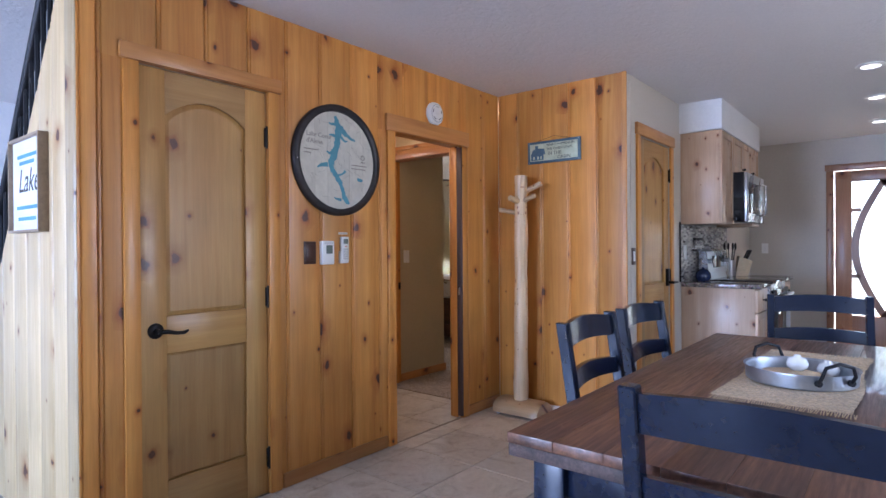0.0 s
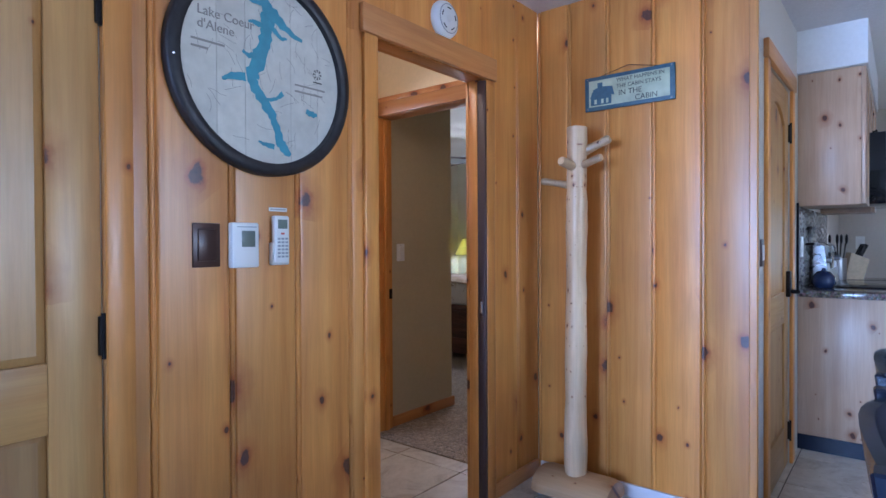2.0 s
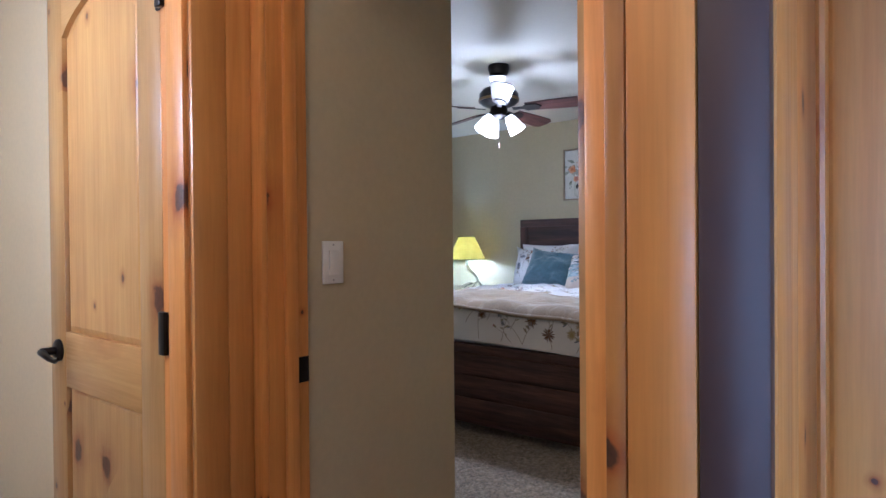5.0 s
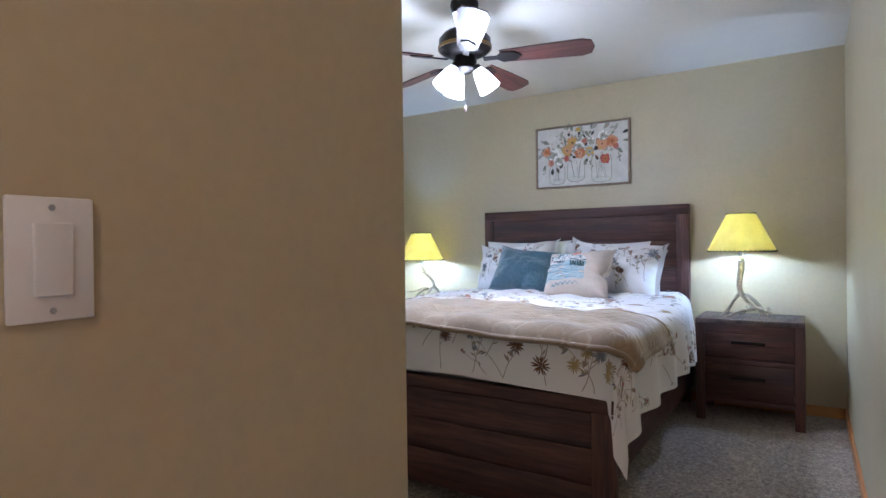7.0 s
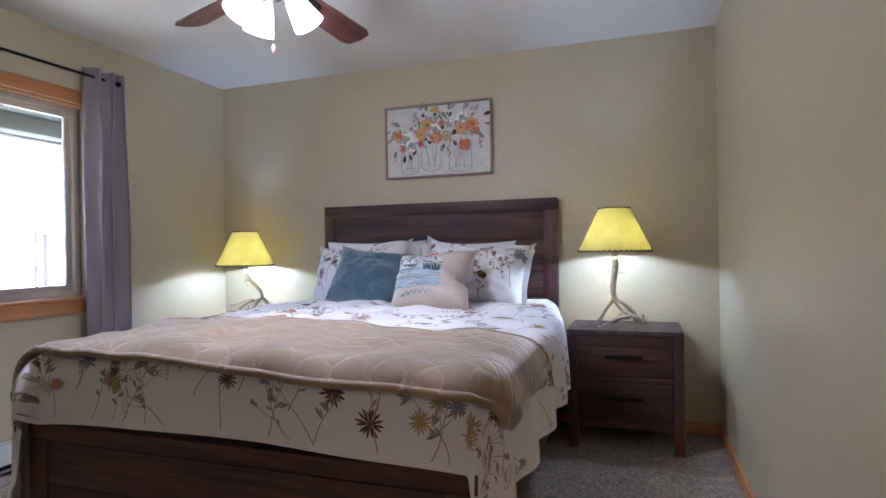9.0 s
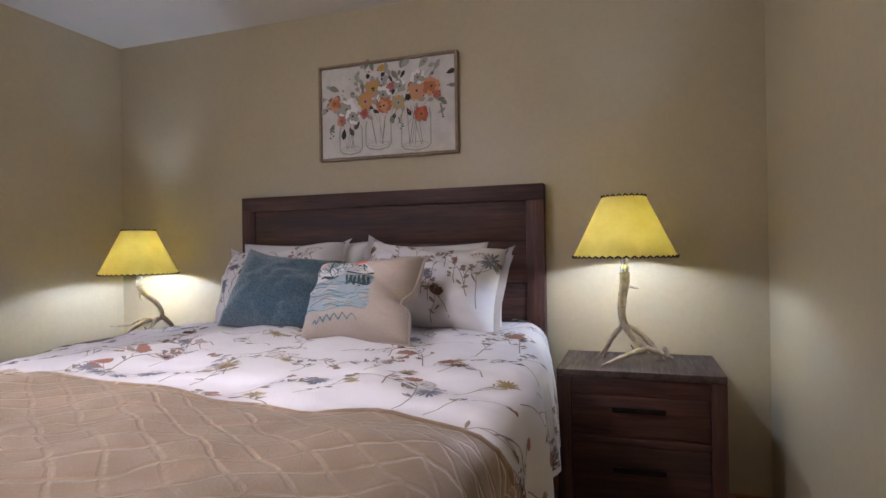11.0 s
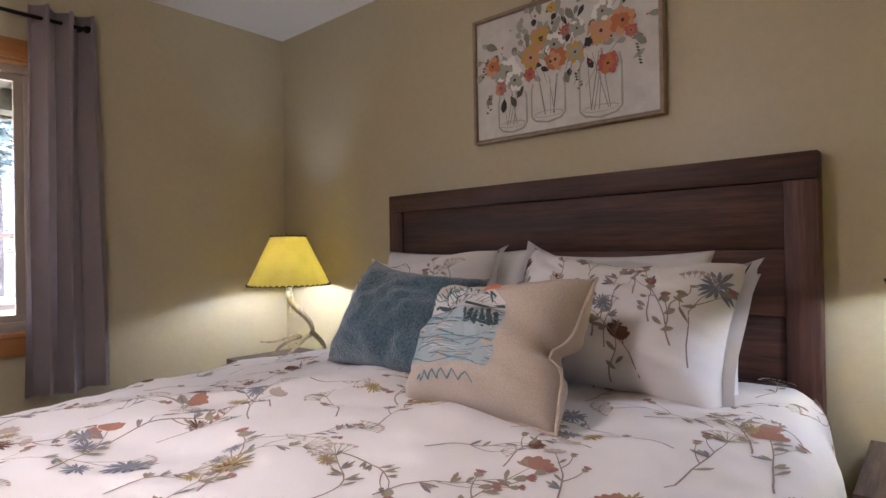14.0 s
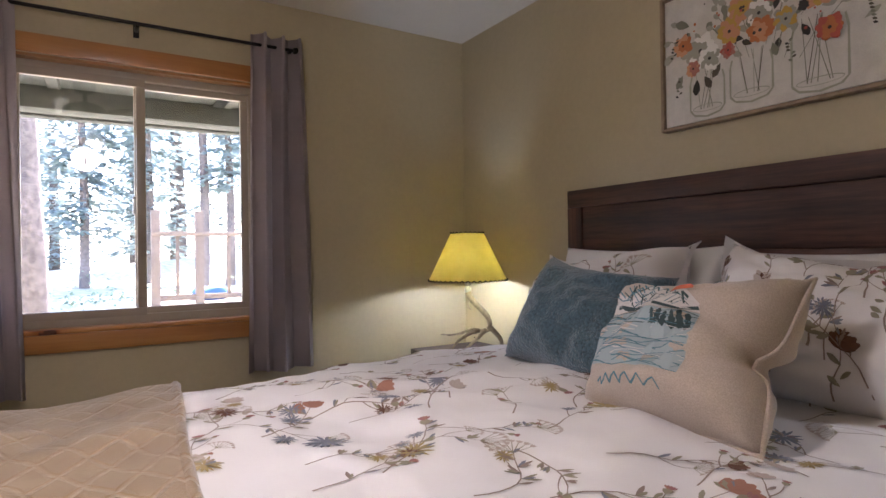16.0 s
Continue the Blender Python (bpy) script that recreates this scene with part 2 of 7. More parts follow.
LCD = plain("lcd_display", (0.17, 0.20, 0.17), 0.2)
RED_PLASTIC = plain("red_button", (0.55, 0.12, 0.08), 0.4)
BROWN_PLATE = plain("bronze_wall_plate", (0.060, 0.026, 0.016), 0.3, 0.1)
PKT_DOOR = plain("dark_pocket_door_edge", (0.055, 0.028, 0.022), 0.45)
INK = plain("dark_ink", (0.05, 0.045, 0.04), 0.8)
INK_SOFT = plain("soft_grey_ink", (0.30, 0.28, 0.25), 0.8)
CERAMIC = plain("white_ceramic", (0.78, 0.77, 0.74), 0.2)
BREADWOOD = plain("pale_wood_board", (0.62, 0.46, 0.27), 0.5, 0, 0.1, 30)


def granite_mat():
    n = Nodes("speckled_granite")
    c = n.coords()
    v = n.voronoi(c, 90, "Color")
    a = n.noise(c, 40, 5, 0.8)
    col = n.ramp(a, (0.35, (0.03, 0.025, 0.025)), (0.5, (0.22, 0.17, 0.14)), (0.65, (0.50, 0.46, 0.42)))
    col = n.mix(0.35, col, v, "MULTIPLY")
    return n.done(col, 0.08)


GRANITE = granite_mat()


def mosaic_mat():
    n = Nodes("mosaic_tile")
    br = n.t.nodes.new("ShaderNodeTexBrick")
    tc = n.node("ShaderNodeTexCoord").outputs["Object"]
    mp = n.node("ShaderNodeMapping", Vector=tc, Rotation=(radians(90), 0, 0))
    n.put(br.inputs["Vector"], mp.outputs[0])
    for k, v in (("Color1", (0.10, 0.085, 0.075)), ("Color2", (0.46, 0.42, 0.36)), ("Mortar", (0.30, 0.28, 0.25)), ("Scale", 14.0), ("Mortar Size", 0.012), ("Brick Width", 0.9), ("Row Height", 0.22), ("Bias", 0.0)):
        n.put(br.inputs[k], v)
    return n.done(br.outputs[0], 0.2, n.bump(br.outputs[1], 0.3, 0.002))


MOSAIC = mosaic_mat()


def cloth(name, col, weave=420.0, rough=0.9, var=0.06, sheen=0.3, bump=0.35, fuzz=0.12, dist=0.002):
    n = Nodes(name)
    c = n.coords()
    a = n.noise(c, weave, 2, 0.7)
    b = n.noise(c, 6, 4)
    out = n.mix(1.0, col, n.ramp(b, (0.3, 1 - var), (0.7, 1 + var)), "MULTIPLY")
    out = n.mix(1.0, out, n.ramp(a, (0.3, 1 - fuzz), (0.7, 1 + fuzz)), "MULTIPLY")
    return n.done(out, rough, n.bump(a, bump, dist), Sheen_Weight=sheen)


DUVET = cloth("white_cotton_print", (0.74, 0.71, 0.695), 500, 0.85, 0.03, 0.1, 0.12, 0.02)
WHITE_COTTON = cloth("white_cotton", (0.74, 0.73, 0.72), 500, 0.85, 0.03, 0.1, 0.1, 0.02)
LINEN = cloth("natural_linen", (0.49, 0.405, 0.325), 330, 0.95, 0.06, 0.2, 0.4, 0.14)
BLUE_BOUCLE = cloth("blue_boucle", (0.058, 0.105, 0.130), 120, 1.0, 0.12, 0.5, 0.9, 0.45, 0.008)
CURTAIN = cloth("taupe_curtain", (0.50, 0.43, 0.43), 300, 0.9, 0.06, 0.3, 0.2, 0.08)
JUTE = cloth("woven_jute", (0.52, 0.37, 0.20), 110, 0.95, 0.1, 0.2, 0.9, 0.35, 0.006)


def fleece_mat():
    n = Nodes("tan_embossed_fleece")
    c = n.coords(rnd=False)
    a = n.noise(c, 220, 3, 0.8)
    b = n.noise(c, 7, 4, 0.6)
    x, y, z = n.node("ShaderNodeSeparateXYZ", Vector=c).outputs
    x = n.math("SUBTRACT", x, n.math("ADD", z, n.math("MULTIPLY", b, 0.03)))
    p1 = n.math("PINGPONG", n.math("MULTIPLY", n.math("ADD", x, n.math("MULTIPLY", y, 0.62)), 14.0), 0.5)
    p2 = n.math("PINGPONG", n.math("MULTIPLY", n.math("SUBTRACT", x, n.math("MULTIPLY", y, 0.62)), 14.0), 0.5)
    line = n.ramp(n.math("MINIMUM", p1, p2), (0.03, 1.0), (0.11, 0.0))
    line = n.math("MULTIPLY", line, n.ramp(b, (0.38, 0.25), (0.6, 1.0)))
    col = n.mix(n.math("MULTIPLY", line, 0.5), (0.30, 0.208, 0.117), (0.43, 0.325, 0.205))
    col = n.mix(0.8, col, n.ramp(b, (0.3, 0.72), (0.7, 1.15)), "MULTIPLY")
    col = n.mix(0.5, col, n.ramp(a, (0.3, 0.8), (0.7, 1.15)), "MULTIPLY")
    return n.done(col, 0.8, n.bump(n.math("SUBTRACT", n.math("MULTIPLY", a, 0.4), line), 0.5, 0.006), Sheen_Weight=0.8, Sheen_Roughness=0.4)


FLEECE = fleece_mat()
ANTLER = plain("antler_bone", (0.36, 0.295, 0.215), 0.45, 0, 0.35, 30, 0.4, 0.35)


def shade_mat():
    n = Nodes("parchment_shade")
    c = n.coords()
    b = n.noise(c, 9, 5, 0.6)
    col = n.ramp(b, (0.3, (0.73, 0.615, 0.18)), (0.7, (0.85, 0.735, 0.27)))
    n.done(col, 0.6)
    tr = n.node("ShaderNodeBsdfTranslucent", Color=col)
    mx = n.t.nodes.new("ShaderNodeMixShader")
    mx.inputs[0].default_value = 0.27
    n.put(mx.inputs[1], n.b.outputs[0])
    n.put(mx.inputs[2], tr.outputs[0])
    n.put(n.t.nodes["Material Output"].inputs[0], mx.outputs[0])
    return n.m


SHADE = shade_mat()


def glow(name, col, strength):
    n = Nodes(name)
    return n.done(col, 0.4, Emission_Color=(*col, 1), Emission_Strength=strength)


BULB = glow("lamp_bulb", (0.93, 0.97, 1.0), 16.0 * DIM)
GLASS_GLOW = glow("lit_frosted_glass", (1.0, 0.94, 0.80), 8.0 * DIM)
CAN_GLOW = glow("recessed_bulb", (1.0, 0.95, 0.88), 14.0 * DIM)


def glass_mat(name, col=(1, 1, 1), rough=0.0):
    n = Nodes(name)
    return n.done(col, rough, Transmission_Weight=1.0, IOR=1.45)


PANE = glass_mat("window_glass")
JAR_GLASS = glass_mat("clear_glass")
# grey tint put in to hold down the overbright daylight behind the glass
RAIN_GLASS = glass_mat("dimming_rain_glass", (0.34, 0.39, 0.40), 0.18)
VINYL = plain("almond_window_vinyl", (0.42, 0.36, 0.28), 0.4)
TEAL = plain("lake_teal_paint", (0.085, 0.29, 0.38), 0.6, 0, 0.1, 30)
MAP_WHITE = plain("whitewashed_map_boards", (0.62, 0.60, 0.53), 0.55, 0, 0.08, 25, 0.1)
RING = plain("dark_iron_ring", (0.022, 0.019, 0.020), 0.45, 0.2, 0.25, 40, 0.3)
SIGN_BLUE = plain("sign_blue_paint", (0.05, 0.10, 0.13), 0.5, 0, 0.15, 40)
SIGN_FACE = plain("sign_green_cream", (0.42, 0.45, 0.30), 0.5, 0, 0.2, 12)
SIGN_WHITE = plain("sign_white", (0.75, 0.76, 0.76), 0.5)
FRAME_OAK = plain("light_oak_frame", (0.30, 0.215, 0.14), 0.45, 0, 0.15, 40)
CANVAS = plain("white_canvas", (0.64, 0.61, 0.56), 0.75, 0, 0.05, 300, 0.2)
BARK = plain("pine_bark", (0.15, 0.122, 0.108), 0.95, 0, 0.4, 18, 0.9, 0.3, 0.02)


def leaf_mat(name, col):
    n = Nodes(name)
    b = n.noise(n.coords(), 8, 3)
    col = n.mix(1.0, col, n.ramp(b, (0.3, 0.65), (0.7, 1.35)), "MULTIPLY")
    n.done(col, 0.7)
    tr = n.node("ShaderNodeBsdfTranslucent", Color=col)
    mx = n.t.nodes.new("ShaderNodeMixShader")
    mx.inputs[0].default_value = 0.5
    n.put(mx.inputs[1], n.b.outputs[0])
    n.put(mx.inputs[2], tr.outputs[0])
    n.put(n.t.nodes["Material Output"].inputs[0], mx.outputs[0])
    return n.m


# pale blue-grey put into the needle colour imitates haze and glare
LEAF = leaf_mat("hazed_conifer_needles", (0.27, 0.34, 0.33))
SHRUB = leaf_mat("shrub_leaves", (0.26, 0.33, 0.20))
# ground colour paled to imitate overexposed sunlight
GRASS = plain("glare_paled_meadow", (0.48, 0.46, 0.36), 0.95, 0, 0.3, 6, 0.3)
DECK = plain("cedar_deck_wood", (0.17, 0.125, 0.095), 0.7, 0, 0.2, 20)
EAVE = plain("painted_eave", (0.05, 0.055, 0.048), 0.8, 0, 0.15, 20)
TARP = plain("blue_tarp", (0.03, 0.12, 0.35), 0.6)
HEATER = plain("white_baseboard_heater", (0.62, 0.60, 0.55), 0.4)


# ---- building helpers ----
def link(name, bm, material, smooth=0.0):
    mesh = bpy.data.meshes.new(name)
    bmesh.ops.recalc_face_normals(bm, faces=bm.faces)
    bm.to_mesh(mesh)
    bm.free()
    if smooth:
        mesh.polygons.foreach_set("use_smooth", [True] * len(mesh.polygons))
        mesh.set_sharp_from_angle(angle=radians(smooth))
    for m in material if isinstance(material, (list, tuple)) else [material]:
        mesh.materials.append(m)
    return new(name, mesh)


def part(name, bm, material, parent=None, label="", smooth=40.0, m=None):
    ob = link(name, bm, material, smooth)
    if parent:
        ob.parent = parent
    if m:
        ob.matrix_local = m
    if label:
        ob["label"] = label
    return ob


def thing(name, m, label, category, group=""):
    ob = new(name)
    ob.empty_display_size = 0.1
    ob.matrix_world = m
    return tagged(ob, label, category, group)


def structure(name, bm, material, label, category, smooth=0.0):
    return tagged(link(name, bm, material, smooth), label, category, kind="structure")


def box(bm, x0, x1, y0, y1, z0, z1, bev=0.0, seg=2):
    m = Matrix.LocRotScale(((x0 + x1) / 2, (y0 + y1) / 2, (z0 + z1) / 2), None, (abs(x1 - x0), abs(y1 - y0), abs(z1 - z0)))
    g = bmesh.ops.create_cube(bm, size=1, matrix=m)
    if bev:
        edges = list({e for v in g["verts"] for e in v.link_edges})
        bmesh.ops.bevel(bm, geom=edges, offset=bev, segments=seg, affect="EDGES", profile=0.5)
    return bm


def boxed(*a, bev=0.0, seg=2):
    return box(bmesh.new(), *a, bev=bev, seg=seg)


def sweep(bm, pts, radii, seg=10, caps=True):
    """A tube along points, with a radius at each."""
    pts = [Vector(p) for p in pts]
    rings, up = [], Vector((0, 0, 1))
    for i, p in enumerate(pts):
        d = (pts[min(i + 1, len(pts) - 1)] - pts[max(i - 1, 0)]).normalized()
        a = d.cross(up)
        a = a.normalized() if a.length > 0.05 else d.cross(Vector((1, 0, 0))).normalized()
        b = a.cross(d).normalized()
        up = b
        r = radii[i] if isinstance(radii, (list, tuple)) else radii
        rings.append([bm.verts.new(p + r * (math.cos(k * math.tau / seg) * a + math.sin(k * math.tau / seg) * b)) for k in range(seg)])
    for r0, r1 in zip(rings, rings[1:]):
        for k in range(seg):
            bm.faces.new((r0[k], r0[(k + 1) % seg], r1[(k + 1) % seg], r1[k]))
    if caps:
        bm.faces.new(rings[0])
        bm.faces.new(rings[-1][::-1])
    return bm


def lathe(bm, profile, seg=28, at=(0, 0, 0), close=False):
    """Turns (radius, height) pairs round the z axis."""
    o = Vector(at)
    rings = [[bm.verts.new(o + Vector((r * math.cos(k * math.tau / seg), r * math.sin(k * math.tau / seg), z))) for k in range(seg)] for r, z in profile]
    pairs = list(zip(rings, rings[1:])) + ([(rings[-1], rings[0])] if close else [])
    for r0, r1 in pairs:
        for k in range(seg):
            bm.faces.new((r0[k], r0[(k + 1) % seg], r1[(k + 1) % seg], r1[k]))
    if not close:
        bm.faces.new(rings[0][::-1])
        bm.faces.new(rings[-1])
    return bm


def slab(bm, outline, h0, h1, flat=lambda u, v, h: (u, v, h)):
    """A polygon given thickness between two heights, laid into space by flat."""
    lo = [bm.verts.new(flat(u, v, h0)) for u, v in outline]
    hi = [bm.verts.new(flat(u, v, h1)) for u, v in outline]
    n = len(outline)
    bm.faces.new(lo[::-1])
    bm.faces.new(hi)
    for i in range(n):
        bm.faces.new((lo[i], lo[(i + 1) % n], hi[(i + 1) % n], hi[i]))
    return bm


def wall_boxes(axis, p0, p1, a0, a1, z0, z1, holes=()):
    """Boxes of a wall that runs along an axis, with openings through it."""
    bm = bmesh.new()
    cuts = sorted({a0, a1, *[h[0] for h in holes], *[h[1] for h in holes]})
    for c0, c1 in zip(cuts, cuts[1:]):
        gaps = sorted((h[2], h[3]) for h in holes if h[0] < (c0 + c1) / 2 < h[1])
        lo = z0
        for g0, g1 in gaps + [(z1, z1)]:
            if g0 > lo + 1e-4:
                if axis == "x":
                    box(bm, c0, c1, p0, p1, lo, g0)
                else:
                    box(bm, p0, p1, c0, c1, lo, g0)
            lo = max(lo, g1)
    return bm


def trim(name, parent, x0, x1, y0, y1, z0, z1, material, bev=0.006):
    return part(name, boxed(x0, x1, y0, y1, z0, z1, bev=bev), material, parent)


def text(name, body, size, m, material, parent=None, depth=0.0008, align="LEFT", shear=0.0):
    """Raised lettering in the built-in font, as a mesh."""
    cu = bpy.data.curves.new(name, "FONT")
    cu.body, cu.size, cu.extrude, cu.align_x, cu.shear = body, size, depth, align, shear
    tmp = bpy.data.objects.new(name, cu)
    scene.collection.objects.link(tmp)
    mesh = bpy.data.meshes.new_from_object(tmp.evaluated_get(bpy.context.evaluated_depsgraph_get()))
    bpy.data.objects.remove(tmp)
    mesh.materials.clear()
    mesh.materials.append(material)
    ob = new(name, mesh)
    if parent:
        ob.parent = parent
        ob.matrix_local = m
    else:
        ob.matrix_world = m
    return ob


# ---- the rooms ----
H = 2.445                 # ceiling
YA0, YA1 = 0.012, 0.077   # pine wall between dining room and hall
D1 = (-2.762, -2.133)     # closet door
PK = (-1.206, -0.517)     # pocket door opening
PKH = 1.985
XB = 0.0                  # pine wall behind the coat rack
YC = -1.036               # pantry and kitchen wall
XH = 4.412                # headboard wall
YR, YW = 0.32, 3.905      # bedroom side wall, window wall
YG, XG = 1.118, 0.678     # short painted wall inside the bedroom door
BD = (0.285, 1.100)       # bedroom door opening, along y
WIN = (2.17, 3.21, 0.885, 2.03)
XS = -3.0                 # stair wall
XE = 4.0                  # entry wall
XW, YS = -9.0, -4.6       # far sides of the dining room

wall_a = structure("wall_a", wall_boxes("x", YA0, YA1, XS + 0.012, 0.0, 0, H, [(D1[0] - 0.012, D1[1] + 0.012, 0, 2.045), (PK[0] - 0.02, PK[1] + 0.021, 0, PKH + 0.02)]), HALL_PAINT, "knotty pine panelled wall with a closet door", "wall")
wall_b = structure("wall_b", boxed(XB + 0.012, XB + 0.10, YC + 0.004, YA0, 0, H), GREY_PAINT, "knotty pine panelled wall behind the coat rack", "wall")
wall_kitchen = structure("wall_kitchen", wall_boxes("x", YC, YC + 0.10, XB + 0.10, XE, 0, H, [(0.262, 0.935, 0, 2.045)]), GREY_PAINT, "greige painted kitchen wall with a pantry door", "wall")
wall_entry = structure("wall_entry", wall_boxes("y", XE, XE + 0.12, YS, YC + 0.1, 0, H, [(-2.805, -1.895, 0, 2.08)]), GREY_PAINT, "greige painted wall round the front door", "wall")
# unseen wall; its opening is placed to light the pine wall's middle
wall_south = structure("wall_south", wall_boxes("x", YS - 0.12, YS, XW, XE, 0, H, [(-1.8, -0.6, 0.9, 2.1)]), GREY_PAINT, "unseen greige dining room wall with an assumed window opening", "wall")
wall_west = structure("wall_west", wall_boxes("y", XW - 0.12, XW, YS, 3.24, 0, H, [(-0.95, 1.85, 0.45, 2.25)]), GREY_PAINT, "greige living room wall with wide windows", "wall")
wall_north = structure("wall_north", boxed(XW, -1.90, 3.125, 3.24, 0, H), WHITE_PAINT, "white painted wall beyond the stair", "wall")
wall_stair_back = structure("wall_stair_back", boxed(-1.99, -1.90, YA1, 3.124, 0, H), WHITE_PAINT, "white painted wall along the stair", "wall")
wall_hall_left = structure("wall_hall_left", boxed(-1.40, -1.30, YA1, 3.2, 0, H), HALL_PAINT, "cream painted hall wall", "wall")
wall_bath_door = structure("wall_bath_door", wall_boxes("x", 1.15, 1.27, -1.30, -0.10, 0, H, [(-1.004, -0.251, 0, 2.046)]), HALL_PAINT, "cream painted wall round the bathroom door", "wall")
wall_bed_door = structure("wall_bed_door", wall_boxes("y", -0.10, 0.02, YA1, 1.15, 0, H, [(BD[0] - 0.021, BD[1] + 0.027, 0, 2.05)]), HALL_PAINT, "cream painted wall round the bedroom door", "wall")
wall_return = structure("wall_return", boxed(0.02, XG, YG, YG + 0.155, 0, H, bev=0.006), WALL_PAINT, "khaki painted return wall inside the bedroom", "wall")
wall_closet = structure("wall_closet", boxed(XG - 0.12, XG, YG + 0.155, YW, 0, H), WALL_PAINT, "khaki painted bedroom wall", "wall")
wall_head = structure("wall_head", boxed(XH, XH + 0.12, YR - 0.12, YW + 0.14, 0, H), WALL_PAINT, "khaki painted wall behind the bed", "wall")
wall_side = structure("wall_side", boxed(0.02, XH, YR - 0.12, YR, 0, H), WALL_PAINT, "khaki painted bedroom side wall", "wall")
wall_window = structure("wall_window", wall_boxes("x", YW, YW + 0.14, XG - 0.12, XH, 0, H, [WIN]), WALL_PAINT, "khaki painted wall with the bedroom window", "wall")
wall_bath_back = structure("wall_bath_back", boxed(-1.30, XG - 0.12, 3.2, 3.3, 0, H), HALL_PAINT, "cream painted bathroom wall", "wall")
wall_hall_right = structure("wall_hall_right", boxed(-0.10, 0.02, 1.27, 3.2, 0, H), HALL_PAINT, "cream painted bathroom side wall", "wall")

structure("ceiling_dining", wall_boxes("x", YS - 0.12, YA0, XW, XE + 0.12, H, H + 0.1), CEILING, "white knockdown textured ceiling", "ceiling")
structure("ceiling_stair", boxed(XW, -1.9, YA0, 3.24, H, H + 0.1), CEILING, "white textured ceiling over the stair", "ceiling")
structure("ceiling_hall", boxed(-1.9, 0.02, YA0, 3.3, H, H + 0.1), CEIL_SMOOTH, "cream hall ceiling", "ceiling")
structure("ceiling_bedroom", boxed(0.02, XH + 0.12, YR - 0.12, YW + 0.14, H, H + 0.1), CEIL_SMOOTH, "pale bedroom ceiling", "ceiling")

# floors
floor_tile = structure("floor_tile", wall_boxes("x", YS, YA0, XW, XE, -0.12, -0.006), GROUT, "beige grout bed under the floor tiles", "floor")
box_hall = boxed(-1.30, -0.16, YA0, 1.20, -0.12, -0.006)
floor_hall = structure("floor_hall", box_hall, GROUT, "beige grout bed under the hall tiles", "floor")
floor_carpet = structure("floor_carpet", boxed(-0.16, XH, YR - 0.02, YW, -0.12, 0.006), CARPET, "speckled beige bedroom carpet", "carpet")
structure("floor_stair_carpet", boxed(XW, -1.99, YA0, 3.125, -0.12, 0.008), CARPET, "speckled beige carpet by the stair", "carpet")
structure("floor_bath", boxed(-1.30, -0.16, 1.20, 3.2, -0.12, 0.0), TILE, "beige bathroom floor", "floor")

# baseboards
bb = structure("baseboard_bedroom", boxed(1.0, XH, YR, YR + 0.014, 0.006, 0.075, bev=0.003), PINE_X, "varnished pine baseboard", "baseboard")
trim("board", bb, XH - 0.014, XH, YR + 0.014, YW, 0.006, 0.075, PINE_Y, 0.003)
trim("board", bb, XG, 2.0, YW - 0.014, YW, 0.006, 0.075, PINE_X, 0.003)
trim("board", bb, 0.03, XG + 0.014, YG - 0.014, YG, 0.006, 0.075, PINE_X, 0.003)
bd = structure("baseboard_dining", boxed(D1[1] + 0.08, PK[0] - 0.08, -0.016, -0.002, 0.0, 0.075, bev=0.004), PINE_X, "varnished pine baseboard", "baseboard")
trim("board", bd, PK[1] + 0.084, -0.02, -0.016, -0.002, 0, 0.075, PINE_X, 0.004)
trim("board", bd, XB - 0.016, XB - 0.002, YC, -0.02, 0, 0.062, BASE_WHITE, 0.003)
trim("board", bd, XB + 0.0, 0.18, YC - 0.016, YC - 0.002, 0, 0.075, PINE_X, 0.003)


def casing(name, label, face, a0, a1, top, w, out, axis, mats, head=0.085, ears=0.012, left=True, right=True):
    """Flat door trim on one face of a wall: two legs and a wider head board. out: +1 or -1, the way it stands proud."""
    ob = thing(name, pose(0, 0, 0), label, "door trim")
    ob["kind"] = "structure"
    f0, f1 = sorted((face, face + out * 0.018))
    h0, h1 = sorted((face, face + out * 0.024))

    def put(nm, c0, c1, z0, z1, g0, g1, m):
        if axis == "x":
            trim(nm, ob, c0, c1, g0, g1, z0, z1, m, 0.005)
        else:
            trim(nm, ob, g0, g1, c0, c1, z0, z1, m, 0.005)
    if left:
        put("leg", a0 - w, a0, 0, top, f0, f1, mats[0])
    if right:
        put("leg", a1, a1 + w, 0, top, f0, f1, mats[0])
    put("head", a0 - (w + ears if left else 0), a1 + (w + ears if right else 0), top + 0.001, top + head, h0, h1, mats[1])
    return ob


casing("casing_closet", "varnished pine casing round the closet door", -0.002, D1[0], D1[1], 2.045, 0.066, -1, "x", (PINE, PINE_X), 0.07)
casing("casing_pocket", "varnished pine casing round the pocket door", -0.002, PK[0], PK[1] + 0.012, PKH, 0.068, -1, "x", (PINE, PINE_X), 0.105)
casing("casing_pocket_hall", "varnished pine casing on the hall side", YA1, PK[0], PK[1], PKH, 0.068, 1, "x", (PINE, PINE_X))
casing("casing_pantry", "varnished pine casing round the pantry door", YC, 0.262, 0.935, 2.045, 0.07, -1, "x", (PINE, PINE_X))
casing("casing_entry", "red-brown casing round the front door", XE, -2.805, -1.895, 2.08, 0.07, -1, "y", (ENTRY_WOOD, ENTRY_WOOD), 0.07)
cb = casing("casing_bath", "varnished pine casing round the bathroom door", 1.15, -0.985, -0.27, 2.045, 0.085, -1, "x", (PINE, PINE_X), 0.075)
